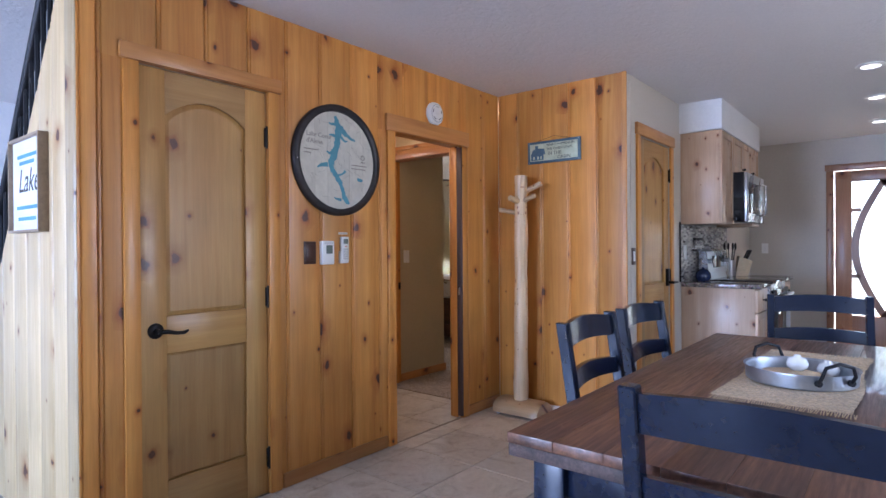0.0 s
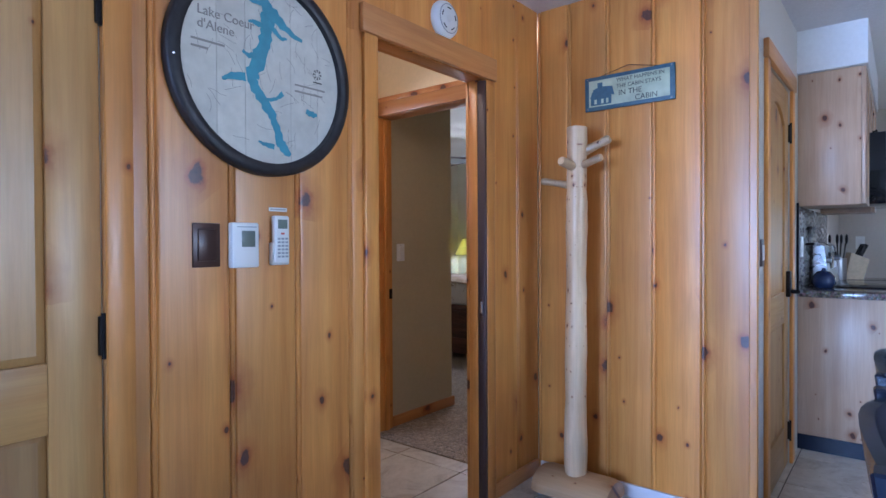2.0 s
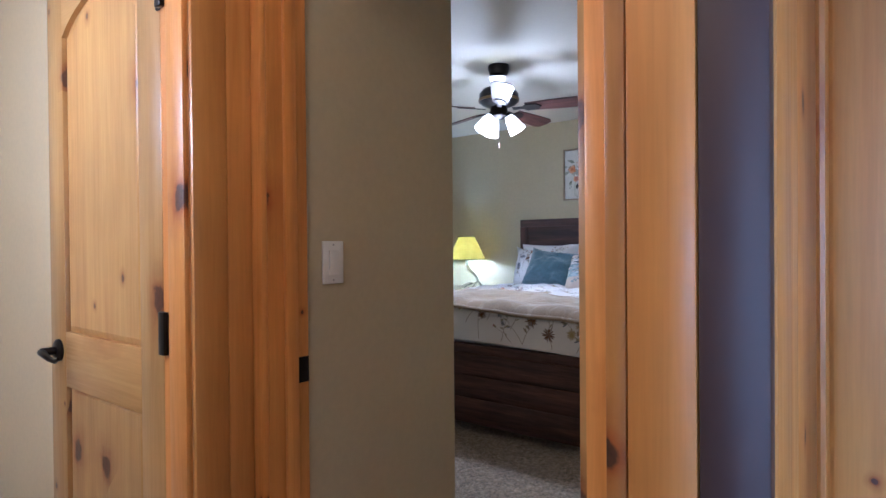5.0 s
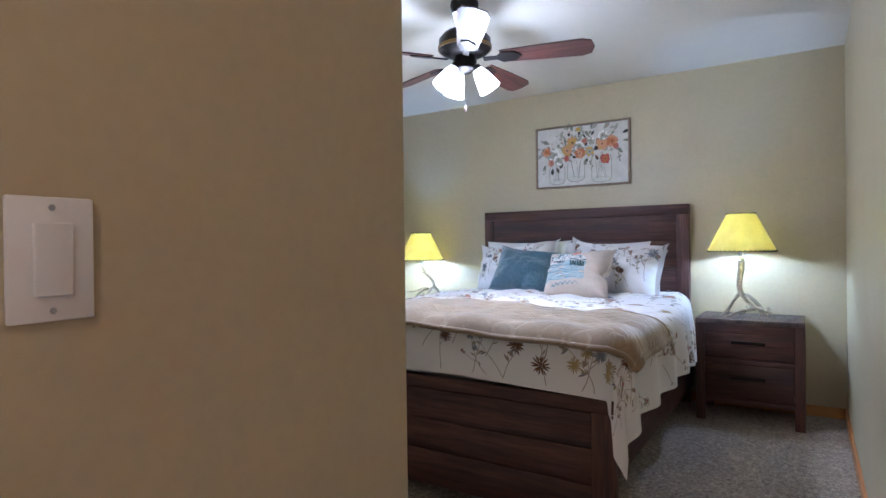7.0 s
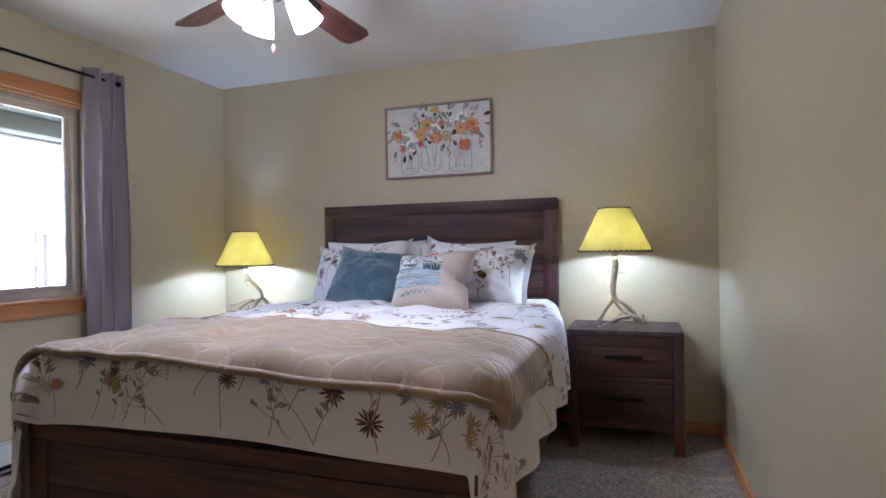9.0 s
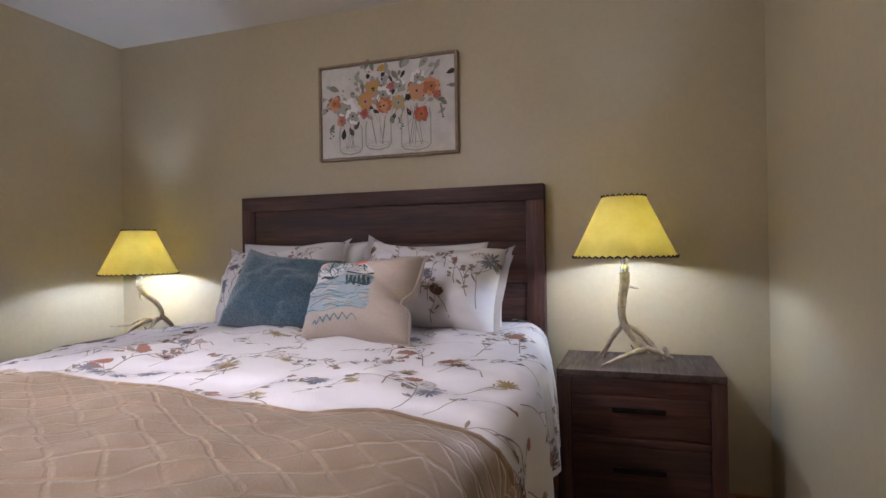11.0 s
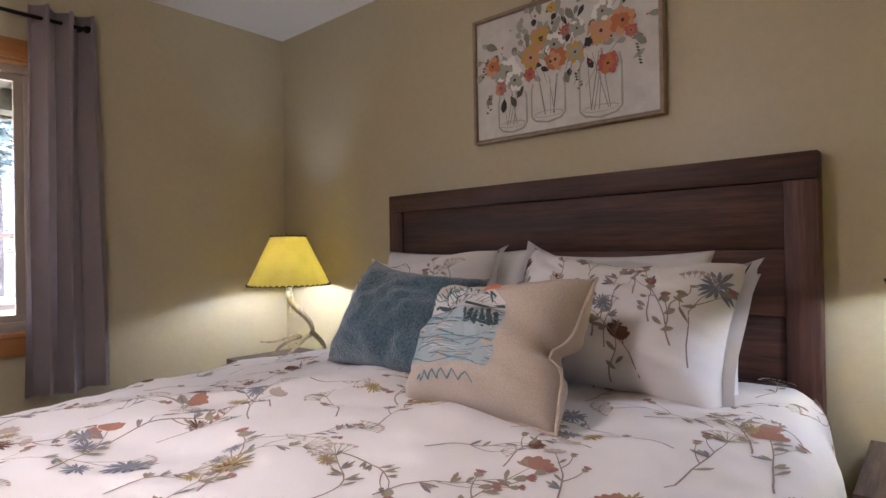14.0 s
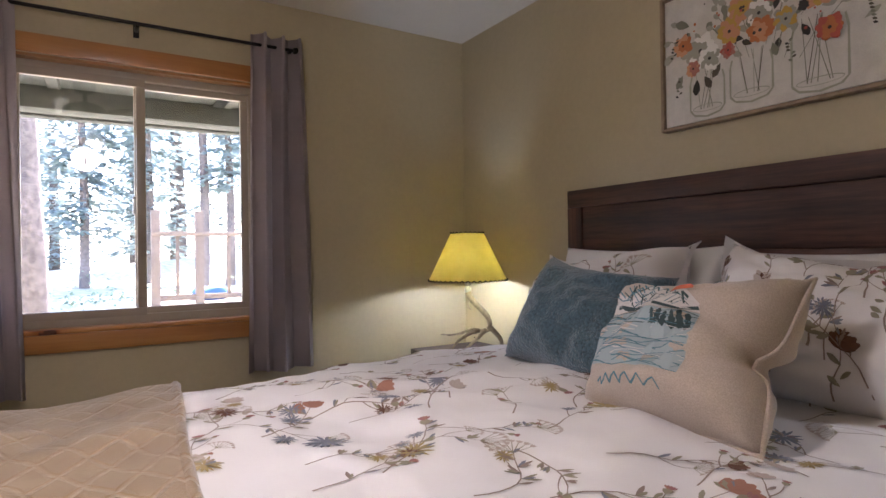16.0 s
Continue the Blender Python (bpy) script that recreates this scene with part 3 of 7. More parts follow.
trim("corner_board", cb, -0.1848, -0.1190, 1.134, 1.15, 0, 2.045, PINE, 0.003)
casing("casing_bedroom", "varnished pine casing round the bedroom door", -0.10, BD[0], BD[1], 2.03, 0.06, -1, "y", (PINE, PINE_Y), 0.085, 0.0, right=True)

# jambs
jp = structure("jamb_pocket", boxed(PK[0] - 0.02, PK[0], 0.0, YA1, 0, PKH, bev=0.002), PINE, "varnished pine pocket door jamb", "door frame")
trim("jamb_head", jp, PK[0] - 0.02, PK[1] + 0.03, 0.0, YA1, PKH, PKH + 0.02, PINE_X, 0.002)
trim("split_jamb", jp, PK[1], PK[1] + 0.018, 0.028, YA1, 0, PKH, PINE, 0.002)
jb = structure("jamb_bedroom", boxed(-0.10, 0.02, BD[1], BD[1] + 0.026, 0, 2.03, bev=0.002), PINE, "varnished pine bedroom door jamb", "door frame")
trim("jamb", jb, -0.10, 0.02, BD[0] - 0.02, BD[0], 0, 2.03, PINE, 0.002)
trim("jamb_head", jb, -0.10, 0.02, BD[0], BD[1], 2.03, 2.049, PINE_Y, 0.002)
trim("stop", jb, -0.055, -0.02, BD[1] - 0.012, BD[1], 0, 2.03, PINE, 0.002)
trim("strike_plate", jb, -0.012, 0.018, BD[1] - 0.003, BD[1] + 0.002, 0.86, 0.925, BLACK_METAL, 0.001)
jt = structure("jamb_bath", boxed(-0.27, -0.252, 1.15, 1.27, 0, 2.045, bev=0.002), PINE, "varnished pine bathroom door jamb", "door frame")
trim("jamb", jt, -1.003, -0.985, 1.15, 1.27, 0, 2.045, PINE, 0.002)
trim("jamb_head", jt, -0.985, -0.27, 1.15, 1.27, 2.032, 2.045, PINE_X, 0.002)
trim("stop", jt, -0.282, -0.27, 1.15, 1.222, 0, 2.03, PINE, 0.002)
structure("trim_pantry_corner", boxed(XB - 0.014, XB + 0.004, YC - 0.014, YC + 0.02, 0, H, bev=0.004), PINE, "pine corner bead", "trim")
structure("trim_hall_ledge", boxed(-0.122, -0.10, YA1, 1.15, 2.115, 2.145, bev=0.004), PINE_Y, "pine ledge over the hall doors", "trim")
structure("trim_hall_ledge_side", boxed(-1.3, -0.122, 1.128, 1.15, 2.12, 2.15, bev=0.004), PINE_X, "pine ledge over the bathroom door", "trim")


# ---- doors ----
def arch_door(name, w, h, label, handle=True, lever_left=True, hinges=True):
    """A two-panel door with an arched upper panel, in local x (width), y (thickness, front at 0), z."""
    d = thing(name, pose(0, 0, 0), label, "door")
    d["kind"] = "structure"
    s, t = 0.115, 0.036
    rail_z = 0.90
    part("stile", boxed(0, s, 0, t, 0, h, bev=0.002), ALDER, d)
    part("stile", boxed(w - s, w, 0, t, 0, h, bev=0.002), ALDER, d)
    part("bottom_rail", boxed(s, w - s, 0, t, 0, 0.22, bev=0.002), ALDER_X, d)
    part("lock_rail", boxed(s, w - s, 0, t, rail_z - 0.115, rail_z + 0.05, bev=0.002), ALDER_X, d)
    # arched head rail
    n = 14
    arch = [(s + (w - 2 * s) * i / n, h - 0.20 + 0.085 * math.sin(math.pi * i / n) ** 0.8) for i in range(n + 1)]
    bm = slab(bmesh.new(), arch + [(w - s, h), (s, h)], 0.0, t, lambda u, v, q: (u, q, v))
    part("arched_rail", bm, ALDER_X, d, smooth=30)

    def panel(z0, top):
        o = [(s, z0), (w - s, z0)] + top[::-1]
        cx, cz = w / 2, (z0 + top[0][1]) / 2
        inner = [(cx + (u - cx) * 0.90, cz + (v - cz) * 0.955) for u, v in o]
        bm = bmesh.new()
        a = [bm.verts.new((u, 0.014, v)) for u, v in o]
        b = [bm.verts.new((u, 0.007, v)) for u, v in inner]
        k = len(o)
        for i in range(k):
            bm.faces.new((a[i], a[(i + 1) % k], b[(i + 1) % k], b[i]))
        bm.faces.new(b)
        c = [bm.verts.new((u, t - 0.012, v)) for u, v in o]
        bm.faces.new(c[::-1])
        return bm
    part("upper_panel", panel(rail_z + 0.05, arch), ALDER, d, smooth=0)
    part("lower_panel", panel(0.22, [(s, rail_z - 0.115), (w - s, rail_z - 0.115)]), ALDER, d, smooth=0)
    if hinges:
        hx = w if lever_left else 0
        for z in (1.81, 1.0, 0.18):
            hb = part("hinge", boxed(hx - 0.009, hx + 0.010, -0.012, 0.006, z - 0.048, z + 0.048, bev=0.003), BLACK_METAL, d, "black butt hinge")
            part("pin", sweep(bmesh.new(), [(hx, -0.012, z - 0.056), (hx, -0.012, z + 0.056)], 0.006, 8), BLACK_METAL, hb)
    if handle:
        kx = 0.065 if lever_left else w - 0.065
        sg = 1 if lever_left else -1
        bm = bmesh.new()
        sweep(bm, [(kx, 0, 0.89), (kx, -0.006, 0.89), (kx, -0.012, 0.89)], [0.034, 0.034, 0.026], 20)
        sweep(bm, [(kx, -0.01, 0.89), (kx, -0.05, 0.89)], 0.012, 12)
        lv = part("lever", bm, BLACK_METAL, d, "oil-rubbed bronze lever")
        bm = bmesh.new()
        sweep(bm, [(kx, -0.048, 0.89), (kx + sg * 0.03, -0.052, 0.888), (kx + sg * 0.07, -0.05, 0.878), (kx + sg * 0.105, -0.047, 0.876), (kx + sg * 0.125, -0.045, 0.884)], [0.011, 0.010, 0.008, 0.008, 0.005], 10)
        part("grip", bm, BLACK_METAL, lv)
    return d


closet_door = arch_door("door_1", D1[1] - D1[0] - 0.006, 2.035, "closed knotty alder closet door with arched panel")
closet_door.matrix_world = pose(D1[0] + 0.003, 0.006, 0.004)
pantry_door = arch_door("door_2", 0.667, 2.035, "closed knotty alder pantry door with arched panel", handle=False)
pantry_door.matrix_world = pose(0.265, YC + 0.006, 0.004)
bm = boxed(0.585, 0.635, -0.022, 0.0, 0.92, 1.06, bev=0.006)
kp = part("keypad_lock", bm, BLACK_METAL, pantry_door, "black keypad lock")
part("grip", sweep(bmesh.new(), [(0.605, -0.02, 0.95), (0.605, -0.058, 0.95), (0.65, -0.062, 0.95), (0.70, -0.060, 0.948)], [0.011, 0.011, 0.009, 0.008], 10), BLACK_METAL, kp)
bath_door = arch_door("door_3", 0.71, 2.03, "open knotty alder bathroom door with arched panel", hinges=False)
# swung open into the bathroom, hinged beside the jamb
bath_door.matrix_world = pose(-0.268, 1.985, 0.006, 0, 0, -90)
for z in (1.81, 1.0, 0.18):
    hb = part("hinge", boxed(0.698, 0.722, -0.006, 0.03, z - 0.05, z + 0.05, bev=0.003), BLACK_METAL, bath_door, "black butt hinge")
    part("leaf", boxed(0.716, 0.742, -0.016, -0.004, z - 0.05, z + 0.05, bev=0.001), BLACK_METAL, hb)
bed_door = arch_door("door_4", 0.73, 2.02, "knotty alder bedroom door open against the wall", handle=False, hinges=False)
bed_door.matrix_world = pose(0.755, YR + 0.038, 0.012, 0, 0, 180)
# pocket door pushed into the wall; only its edge shows
pd = thing("door_5", pose(PK[1], -0.017, 0.012), "dark pocket door pushed into its wall slot", "door")
pd["kind"] = "structure"
part("leaf", boxed(0, 0.017, 0, 0.044, 0, 1.965, bev=0.002), PKT_DOOR, pd)
lt = part("edge_pull", boxed(-0.003, 0.004, 0.012, 0.034, 0.87, 0.955, bev=0.002), BROWN_PLATE, pd, "bronze edge pull")
part("pull_tab", boxed(-0.005, 0.0, 0.017, 0.029, 0.885, 0.94, bev=0.001), CHROME, lt, "chrome finger tab")

# front door with curved glass
ed = thing("door_6", pose(XE, -2.795, 0.01), "red-brown front door with curved textured glass", "door")
ed["kind"] = "structure"
DW = 0.89
part("leaf_stile", boxed(0.02, 0.065, 0, 0.155, 0, 2.06, bev=0.003), ENTRY_WOOD, ed)
part("leaf_stile", boxed(0.02, 0.065, DW - 0.155, DW, 0, 2.06, bev=0.003), ENTRY_WOOD, ed)
part("top_rail", boxed(0.02, 0.065, 0.155, DW - 0.155, 1.94, 2.06, bev=0.003), ENTRY_WOOD, ed)
part("bottom_rail", boxed(0.02, 0.065, 0.155, DW - 0.155, 0, 0.44, bev=0.003), ENTRY_WOOD, ed)
part("glass", boxed(0.038, 0.046, 0.15, DW - 0.15, 0.43, 1.95), RAIN_GLASS, ed, "textured rain glass").visible_shadow = False


def curved_bar(y0, z0, y1, z1, bulge):
    bm = bmesh.new()
    pts = []
    for i in range(17):
        f = i / 16
        pts.append((y0 + (y1 - y0) * f + bulge * math.sin(math.pi * f), z0 + (z1 - z0) * f))
    lo = [(a - 0.036, b) for a, b in pts]
    hi = [(a + 0.036, b) for a, b in pts]
    return slab(bm, lo + hi[::-1], 0.018, 0.066, lambda u, v, q: (q, u, v))


part("curved_bar", curved_bar(DW / 2, 0.44, DW / 2, 1.94, 0.26), ENTRY_WOOD, ed, smooth=30)
part("curved_bar", curved_bar(DW / 2, 0.44, DW / 2, 1.94, -0.26), ENTRY_WOOD, ed, smooth=30)
part("muntin", boxed(0.018, 0.066, 0.155, 0.24, 1.60, 1.64), ENTRY_WOOD, ed)
part("muntin", boxed(0.018, 0.066, DW - 0.24, DW - 0.155, 1.60, 1.64), ENTRY_WOOD, ed)
part("muntin", boxed(0.018, 0.066, DW - 0.24, DW - 0.155, 0.86, 0.90), ENTRY_WOOD, ed)

# ---- bedroom window ----
w1 = thing("window_1", pose(0, 0, 0), "sliding bedroom window in an almond vinyl frame", "window")
w1["kind"] = "structure"
fx0, fx1, fz0, fz1 = WIN
fr = part("window_frame", boxed(fx0, fx1, YW + 0.05, YW + 0.11, fz0, fz0 + 0.045, bev=0.004), VINYL, w1)
trim("jamb", fr, fx0, fx1, YW + 0.05, YW + 0.11, fz1 - 0.045, fz1, VINYL)
trim("jamb", fr, fx0, fx0 + 0.045, YW + 0.05, YW + 0.11, fz0 + 0.045, fz1 - 0.045, VINYL)
trim("jamb", fr, fx1 - 0.045, fx1, YW + 0.05, YW + 0.11, fz0 + 0.045, fz1 - 0.045, VINYL)
for a0, a1, yo in ((fx0 + 0.04, 2.71, 0.045), (2.665, fx1 - 0.04, 0.075)):
    y0 = YW + yo
    sa = part("sash", boxed(a0, a1, y0, y0 + 0.026, fz0 + 0.04, fz0 + 0.075, bev=0.003), VINYL, w1)
    trim("rail", sa, a0, a1, y0, y0 + 0.026, fz1 - 0.075, fz1 - 0.04, VINYL, 0.003)
    trim("stile", sa, a0, a0 + 0.038, y0, y0 + 0.026, fz0 + 0.075, fz1 - 0.075, VINYL, 0.003)
    trim("stile", sa, a1 - 0.038, a1, y0, y0 + 0.026, fz0 + 0.075, fz1 - 0.075, VINYL, 0.003)
    gl = part("pane", boxed(a0 + 0.03, a1 - 0.03, y0 + 0.010, y0 + 0.015, fz0 + 0.07, fz1 - 0.07), PANE, sa, "clear window pane")
    gl.visible_shadow = False
part("sill", boxed(fx0 - 0.07, fx1 + 0.07, YW - 0.022, YW + 0.05, fz0 - 0.012, fz0 + 0.008, bev=0.005), PINE_X, w1, "varnished pine sill")
part("apron", boxed(fx0 - 0.07, fx1 + 0.07, YW - 0.018, YW, fz0 - 0.09, fz0 - 0.013, bev=0.004), PINE_X, w1, "varnished pine apron")
part("head_trim", boxed(fx0 - 0.07, fx1 + 0.07, YW - 0.018, YW, fz1 + 0.002, fz1 + 0.08, bev=0.004), PINE_X, w1, "varnished pine head trim")
part("head_jamb", boxed(fx0, fx1, YW, YW + 0.05, fz1 - 0.012, fz1), PINE_X, w1)
for a in (fx0 - 0.07, fx1):
    part("side_trim", boxed(a, a + 0.07, YW - 0.018, YW, fz0 + 0.008, fz1, bev=0.004), PINE, w1, "varnished pine side trim")
part("latch", boxed(2.655, 2.667, YW + 0.03, YW + 0.046, 1.38, 1.46, bev=0.003), CHROME, w1, "chrome latch")


# ---- dining room things ----
random.seed(11)


def chair():
    c = thing("dining_chair", pose(0, 0, 0), "black painted ladder-back dining chair by the table", "chair", "chairs round the table")
    W, Hc = 0.235, 0.96

    def lean(z):
        return 0.20 + max(0.0, z - 0.45) * 0.15
    for sx in (-1, 1):
        bm = bmesh.new()
        zs = [0.0, 0.25, 0.45, 0.7, Hc]
        prev = None
        for z in zs:
            y = lean(z) + (0.03 if z == 0 else 0)
            ring = [bm.verts.new((sx * W + dx * 0.019, y + dy * 0.022, z)) for dx, dy in ((-1, -1), (1, -1), (1, 1), (-1, 1))]
            if prev:
                for k in range(4):
                    bm.faces.new((prev[k], prev[(k + 1) % 4], ring[(k + 1) % 4], ring[k]))
            else:
                bm.faces.new(ring[::-1])
            prev = ring
        bm.faces.new(prev)
        bmesh.ops.bevel(bm, geom=list(bm.edges), offset=0.004, segments=1, affect="EDGES")
        part("back_post", bm, BLACK_PAINT, c, smooth=30)
        part("leg", boxed(sx * W - 0.019, sx * W + 0.019, -0.21, -0.17, 0, 0.44, bev=0.004), BLACK_PAINT, c)
        part("stretcher", boxed(sx * W - 0.01, sx * W + 0.01, -0.17, 0.19, 0.16, 0.19, bev=0.003), BLACK_PAINT, c)
    for z0, z1, crown in ((0.86, 0.945, 0.018), (0.70, 0.765, 0.012), (0.565, 0.62, 0.010)):
        bm = bmesh.new()
        n = 8
        rows = []
        for i in range(n + 1):
            f = i / n
            x = -W + 0.012 + (2 * W - 0.024) * f
            bow = 0.028 * math.sin(math.pi * f)
            up = crown * math.sin(math.pi * f)
            ring = []
            for dy, z in ((-0.010, z0 + up * 0.5), (0.010, z0 + up * 0.5), (0.010, z1 + up), (-0.010, z1 + up)):
                ring.append(bm.verts.new((x, lean(z) + bow + dy, z)))
            rows.append(ring)
        for a, b in zip(rows, rows[1:]):
            for k in range(4):
                bm.faces.new((a[k], a[(k + 1) % 4], b[(k + 1) % 4], b[k]))
        bm.faces.new(rows[0][::-1])
        bm.faces.new(rows[-1])
        part("slat", bm, BLACK_PAINT, c, smooth=30)
    part("seat", boxed(-0.24, 0.24, -0.225, 0.20, 0.44, 0.475, bev=0.010), BLACK_PAINT, c)
    part("apron", boxed(-0.215, 0.215, -0.205, -0.185, 0.375, 0.44, bev=0.003), BLACK_PAINT, c)
    return c


ch = chair()
ch.matrix_world = pose(-1.62, -1.785, 0, 0, 0, 1.5)
copy_thing(ch, pose(-1.03, -1.785, 0, 0, 0, -2))
copy_thing(ch, pose(-0.24, -2.19, 0, 0, 0, -80))
copy_thing(ch, pose(-2.38, -2.31, 0, 0, 0, 90.5))

tb = thing("dining_table", pose(0, 0, 0), "dark brown plank dining table with black base", "table")
TX0, TX1, TY0, TY1 = -2.553, -0.40, -2.64, -1.705
for i in range(7):
    y0 = TY0 + (TY1 - TY0) * i / 7
    y1 = TY0 + (TY1 - TY0) * (i + 1) / 7
    part("tabletop_board", boxed(TX0 + 0.002, TX1, y0 + 0.0004, y1 - 0.0004, 0.732, 0.76, bev=0.0012), TABLE_TOP, tb)
part("edge_frame", boxed(TX0 + 0.004, TX1 - 0.004, TY0 + 0.002, TY1 - 0.002, 0.698, 0.731, bev=0.003), TABLE_EDGE, tb, "weathered brown table edge")
for y in (TY0 + 0.06, TY1 - 0.085):
    part("apron", boxed(TX0 + 0.12, TX1 - 0.12, y, y + 0.025, 0.60, 0.697, bev=0.003), BLACK_PAINT, tb)
for x in (TX0 + 0.07, TX1 - 0.095):
    part("apron", boxed(x, x + 0.025, TY0 + 0.10, TY1 - 0.10, 0.60, 0.697, bev=0.003), BLACK_PAINT, tb)
for x in (TX0 + 0.05, TX1 - 0.14):
    for y in (TY0 + 0.05, TY1 - 0.14):
        part("leg", boxed(x, x + 0.09, y, y + 0.09, 0, 0.697, bev=0.006), BLACK_PAINT, tb)

# runner
rn = thing("table_runner", pose(-1.335, -2.23, 0.7605), "woven natural jute runner on the table", "table runner")
bm = bmesh.new()
grid = {}
for i in range(41):
    for j in range(13):
        x, y = -0.50 + 1.00 * i / 40, -0.19 + 0.38 * j / 12
        y += 0.008 * math.sin(9 * x) + (0.006 * random.random() if j in (0, 12) else 0)
        grid[i, j] = bm.verts.new((x, y, 0.003 + 0.0025 * abs(math.sin(i * 2.1)) + 0.001 * random.random()))
for i in range(40):
    for j in range(12):
        bm.faces.new((grid[i, j], grid[i + 1, j], grid[i + 1, j + 1], grid[i, j + 1]))
part("weave", bm, JUTE, rn)
bm = bmesh.new()
for j in range(60):
    y = -0.19 + 0.38 * j / 59
    for s in (-1, 1):
        sweep(bm, [(s * 0.50, y, 0.003), (s * (0.535 + 0.02 * random.random()), y + 0.01 * (random.random() - 0.5), 0.002)], 0.0016, 5)
ob = part("fringe", bm, JUTE, rn)
ob["kind"] = "stuff"

# galvanised tray
tr = thing("serving_tray", pose(-1.45, -2.235, 0.7665, 0, 0, 40), "round galvanised metal tray on the runner", "tray")
bm = lathe(bmesh.new(), [(0.0, 0.0), (0.165, 0.0), (0.172, 0.004), (0.176, 0.05), (0.180, 0.053), (0.180, 0.049), (0.172, 0.048), (0.167, 0.006), (0.0, 0.005)], 40)
part("pan", bm, GALV, tr)
for s in (-1, 1):
    bm = bmesh.new()
    pts = [(s * 0.178, -0.055, 0.030), (s * 0.196, -0.055, 0.055), (s * 0.200, -0.045, 0.085), (s * 0.202, 0, 0.098), (s * 0.200, 0.045, 0.085), (s * 0.196, 0.055, 0.055), (s * 0.178, 0.055, 0.030)]
    sweep(bm, pts, 0.006, 10)
    hd = part("handle", bm, BLACK_IRON, tr, "dark iron loop handle")
    for y in (-0.055, 0.055):
        part("rivet", sweep(bmesh.new(), [(s * 0.172, y, 0.030), (s * 0.184, y, 0.030)], 0.011, 10), BLACK_IRON, hd)
bd2 = thing("wood_board", pose(-1.47, -2.21, 0.7725), "round pale wooden board inside the tray", "board")
part("disc", lathe(bmesh.new(), [(0, 0), (0.10, 0), (0.108, 0.006), (0.108, 0.014), (0.10, 0.02), (0, 0.02)], 32), BREADWOOD, bd2)
for x, y in ((-1.40, -2.22), (-1.35, -2.31)):
    sh = thing("salt_shaker", pose(x, y, 0.7925 if y > -2.25 else 0.7725), "small round white ceramic shaker in the tray", "shaker", "pair of shakers")
    part("body", lathe(bmesh.new(), [(0, 0), (0.02, 0), (0.033, 0.012), (0.036, 0.026), (0.028, 0.042), (0.012, 0.05), (0.010, 0.056), (0, 0.058)], 24), CERAMIC, sh)

# map in a round ring on the pine wall
MC = Vector((-1.676, 0, 1.747))
mp1 = thing("wall_map", pose(MC.x, -0.004, MC.z), "round white wooden lake map in a dark metal ring", "wall map")


def on_wall(u, v, h):
    return (u, -h, v)


bm = bmesh.new()
R = 0.315
prof = [(R - 0.040, 0.004), (R - 0.038, 0.030), (R - 0.028, 0.036), (R - 0.006, 0.034), (R, 0.026), (R, 0.0)]
rings = []
for k in range(64):
    a = k * math.tau / 64
    rings.append([bm.verts.new((r * math.cos(a), -h, r * math.sin(a))) for r, h in prof])
for k in range(64):
    a, b = rings[k], rings[(k + 1) % 64]
    for i in range(len(prof) - 1):
        bm.faces.new((a[i], a[i + 1], b[i + 1], b[i]))
part("ring", bm, RING, mp1, "dark metal barrel ring", smooth=50)
ri = R - 0.039
cuts = [-ri, -0.165, -0.075, 0.085, 0.19, ri]
for c0, c1 in zip(cuts, cuts[1:]):
    n = 10
    top = [(c0 + 0.0006 + (c1 - c0 - 0.0012) * i / n) for i in range(n + 1)]
    up = [(x, math.sqrt(max(ri * ri - x * x, 0.0))) for x in top]
    out = up + [(x, -z) for x, z in up[::-1]]
    clean = [p for i, p in enumerate(out) if i == 0 or (Vector(p) - Vector(out[i - 1])).length > 1e-5]
    if (Vector(clean[0]) - Vector(clean[-1])).length < 1e-5:
        clean.pop()
    part("board", slab(bmesh.new(), clean, 0.002, 0.012, on_wall), MAP_WHITE, mp1, smooth=0)


def strip(bm, pts, h0, h1, flat, jag=0.0):
    """A flat band along points (u, v, half width)."""
    left, right = [], []
    dense = []
    for (u0, v0, w0), (u1, v1, w1) in zip(pts, pts[1:]):
        for i in range(4):
            f = i / 4
            dense.append((u0 + (u1 - u0) * f, v0 + (v1 - v0) * f, w0 + (w1 - w0) * f))
    dense.append(pts[-1])
    for i, (u, v, w) in enumerate(dense):
        a, b = dense[max(i - 1, 0)], dense[min(i + 1, len(dense) - 1)]
        d = Vector((b[0] - a[0], b[1] - a[1])).normalized()
        n = Vector((-d.y, d.x))
        wl, wr = w * (1 + jag * (random.random() * 2 - 0.8)), w * (1 + jag * (random.random() * 2 - 0.8))
        left.append((u + n.x * wl, v + n.y * wl))
        right.append((u - n.x * wr, v - n.y * wr))
    for i in range(len(dense) - 1):
        q = [left[i], left[i + 1], right[i + 1], right[i]]
        bm.faces.new([bm.verts.new(flat(u, v, h1)) for u, v in q][::-1])
    return bm


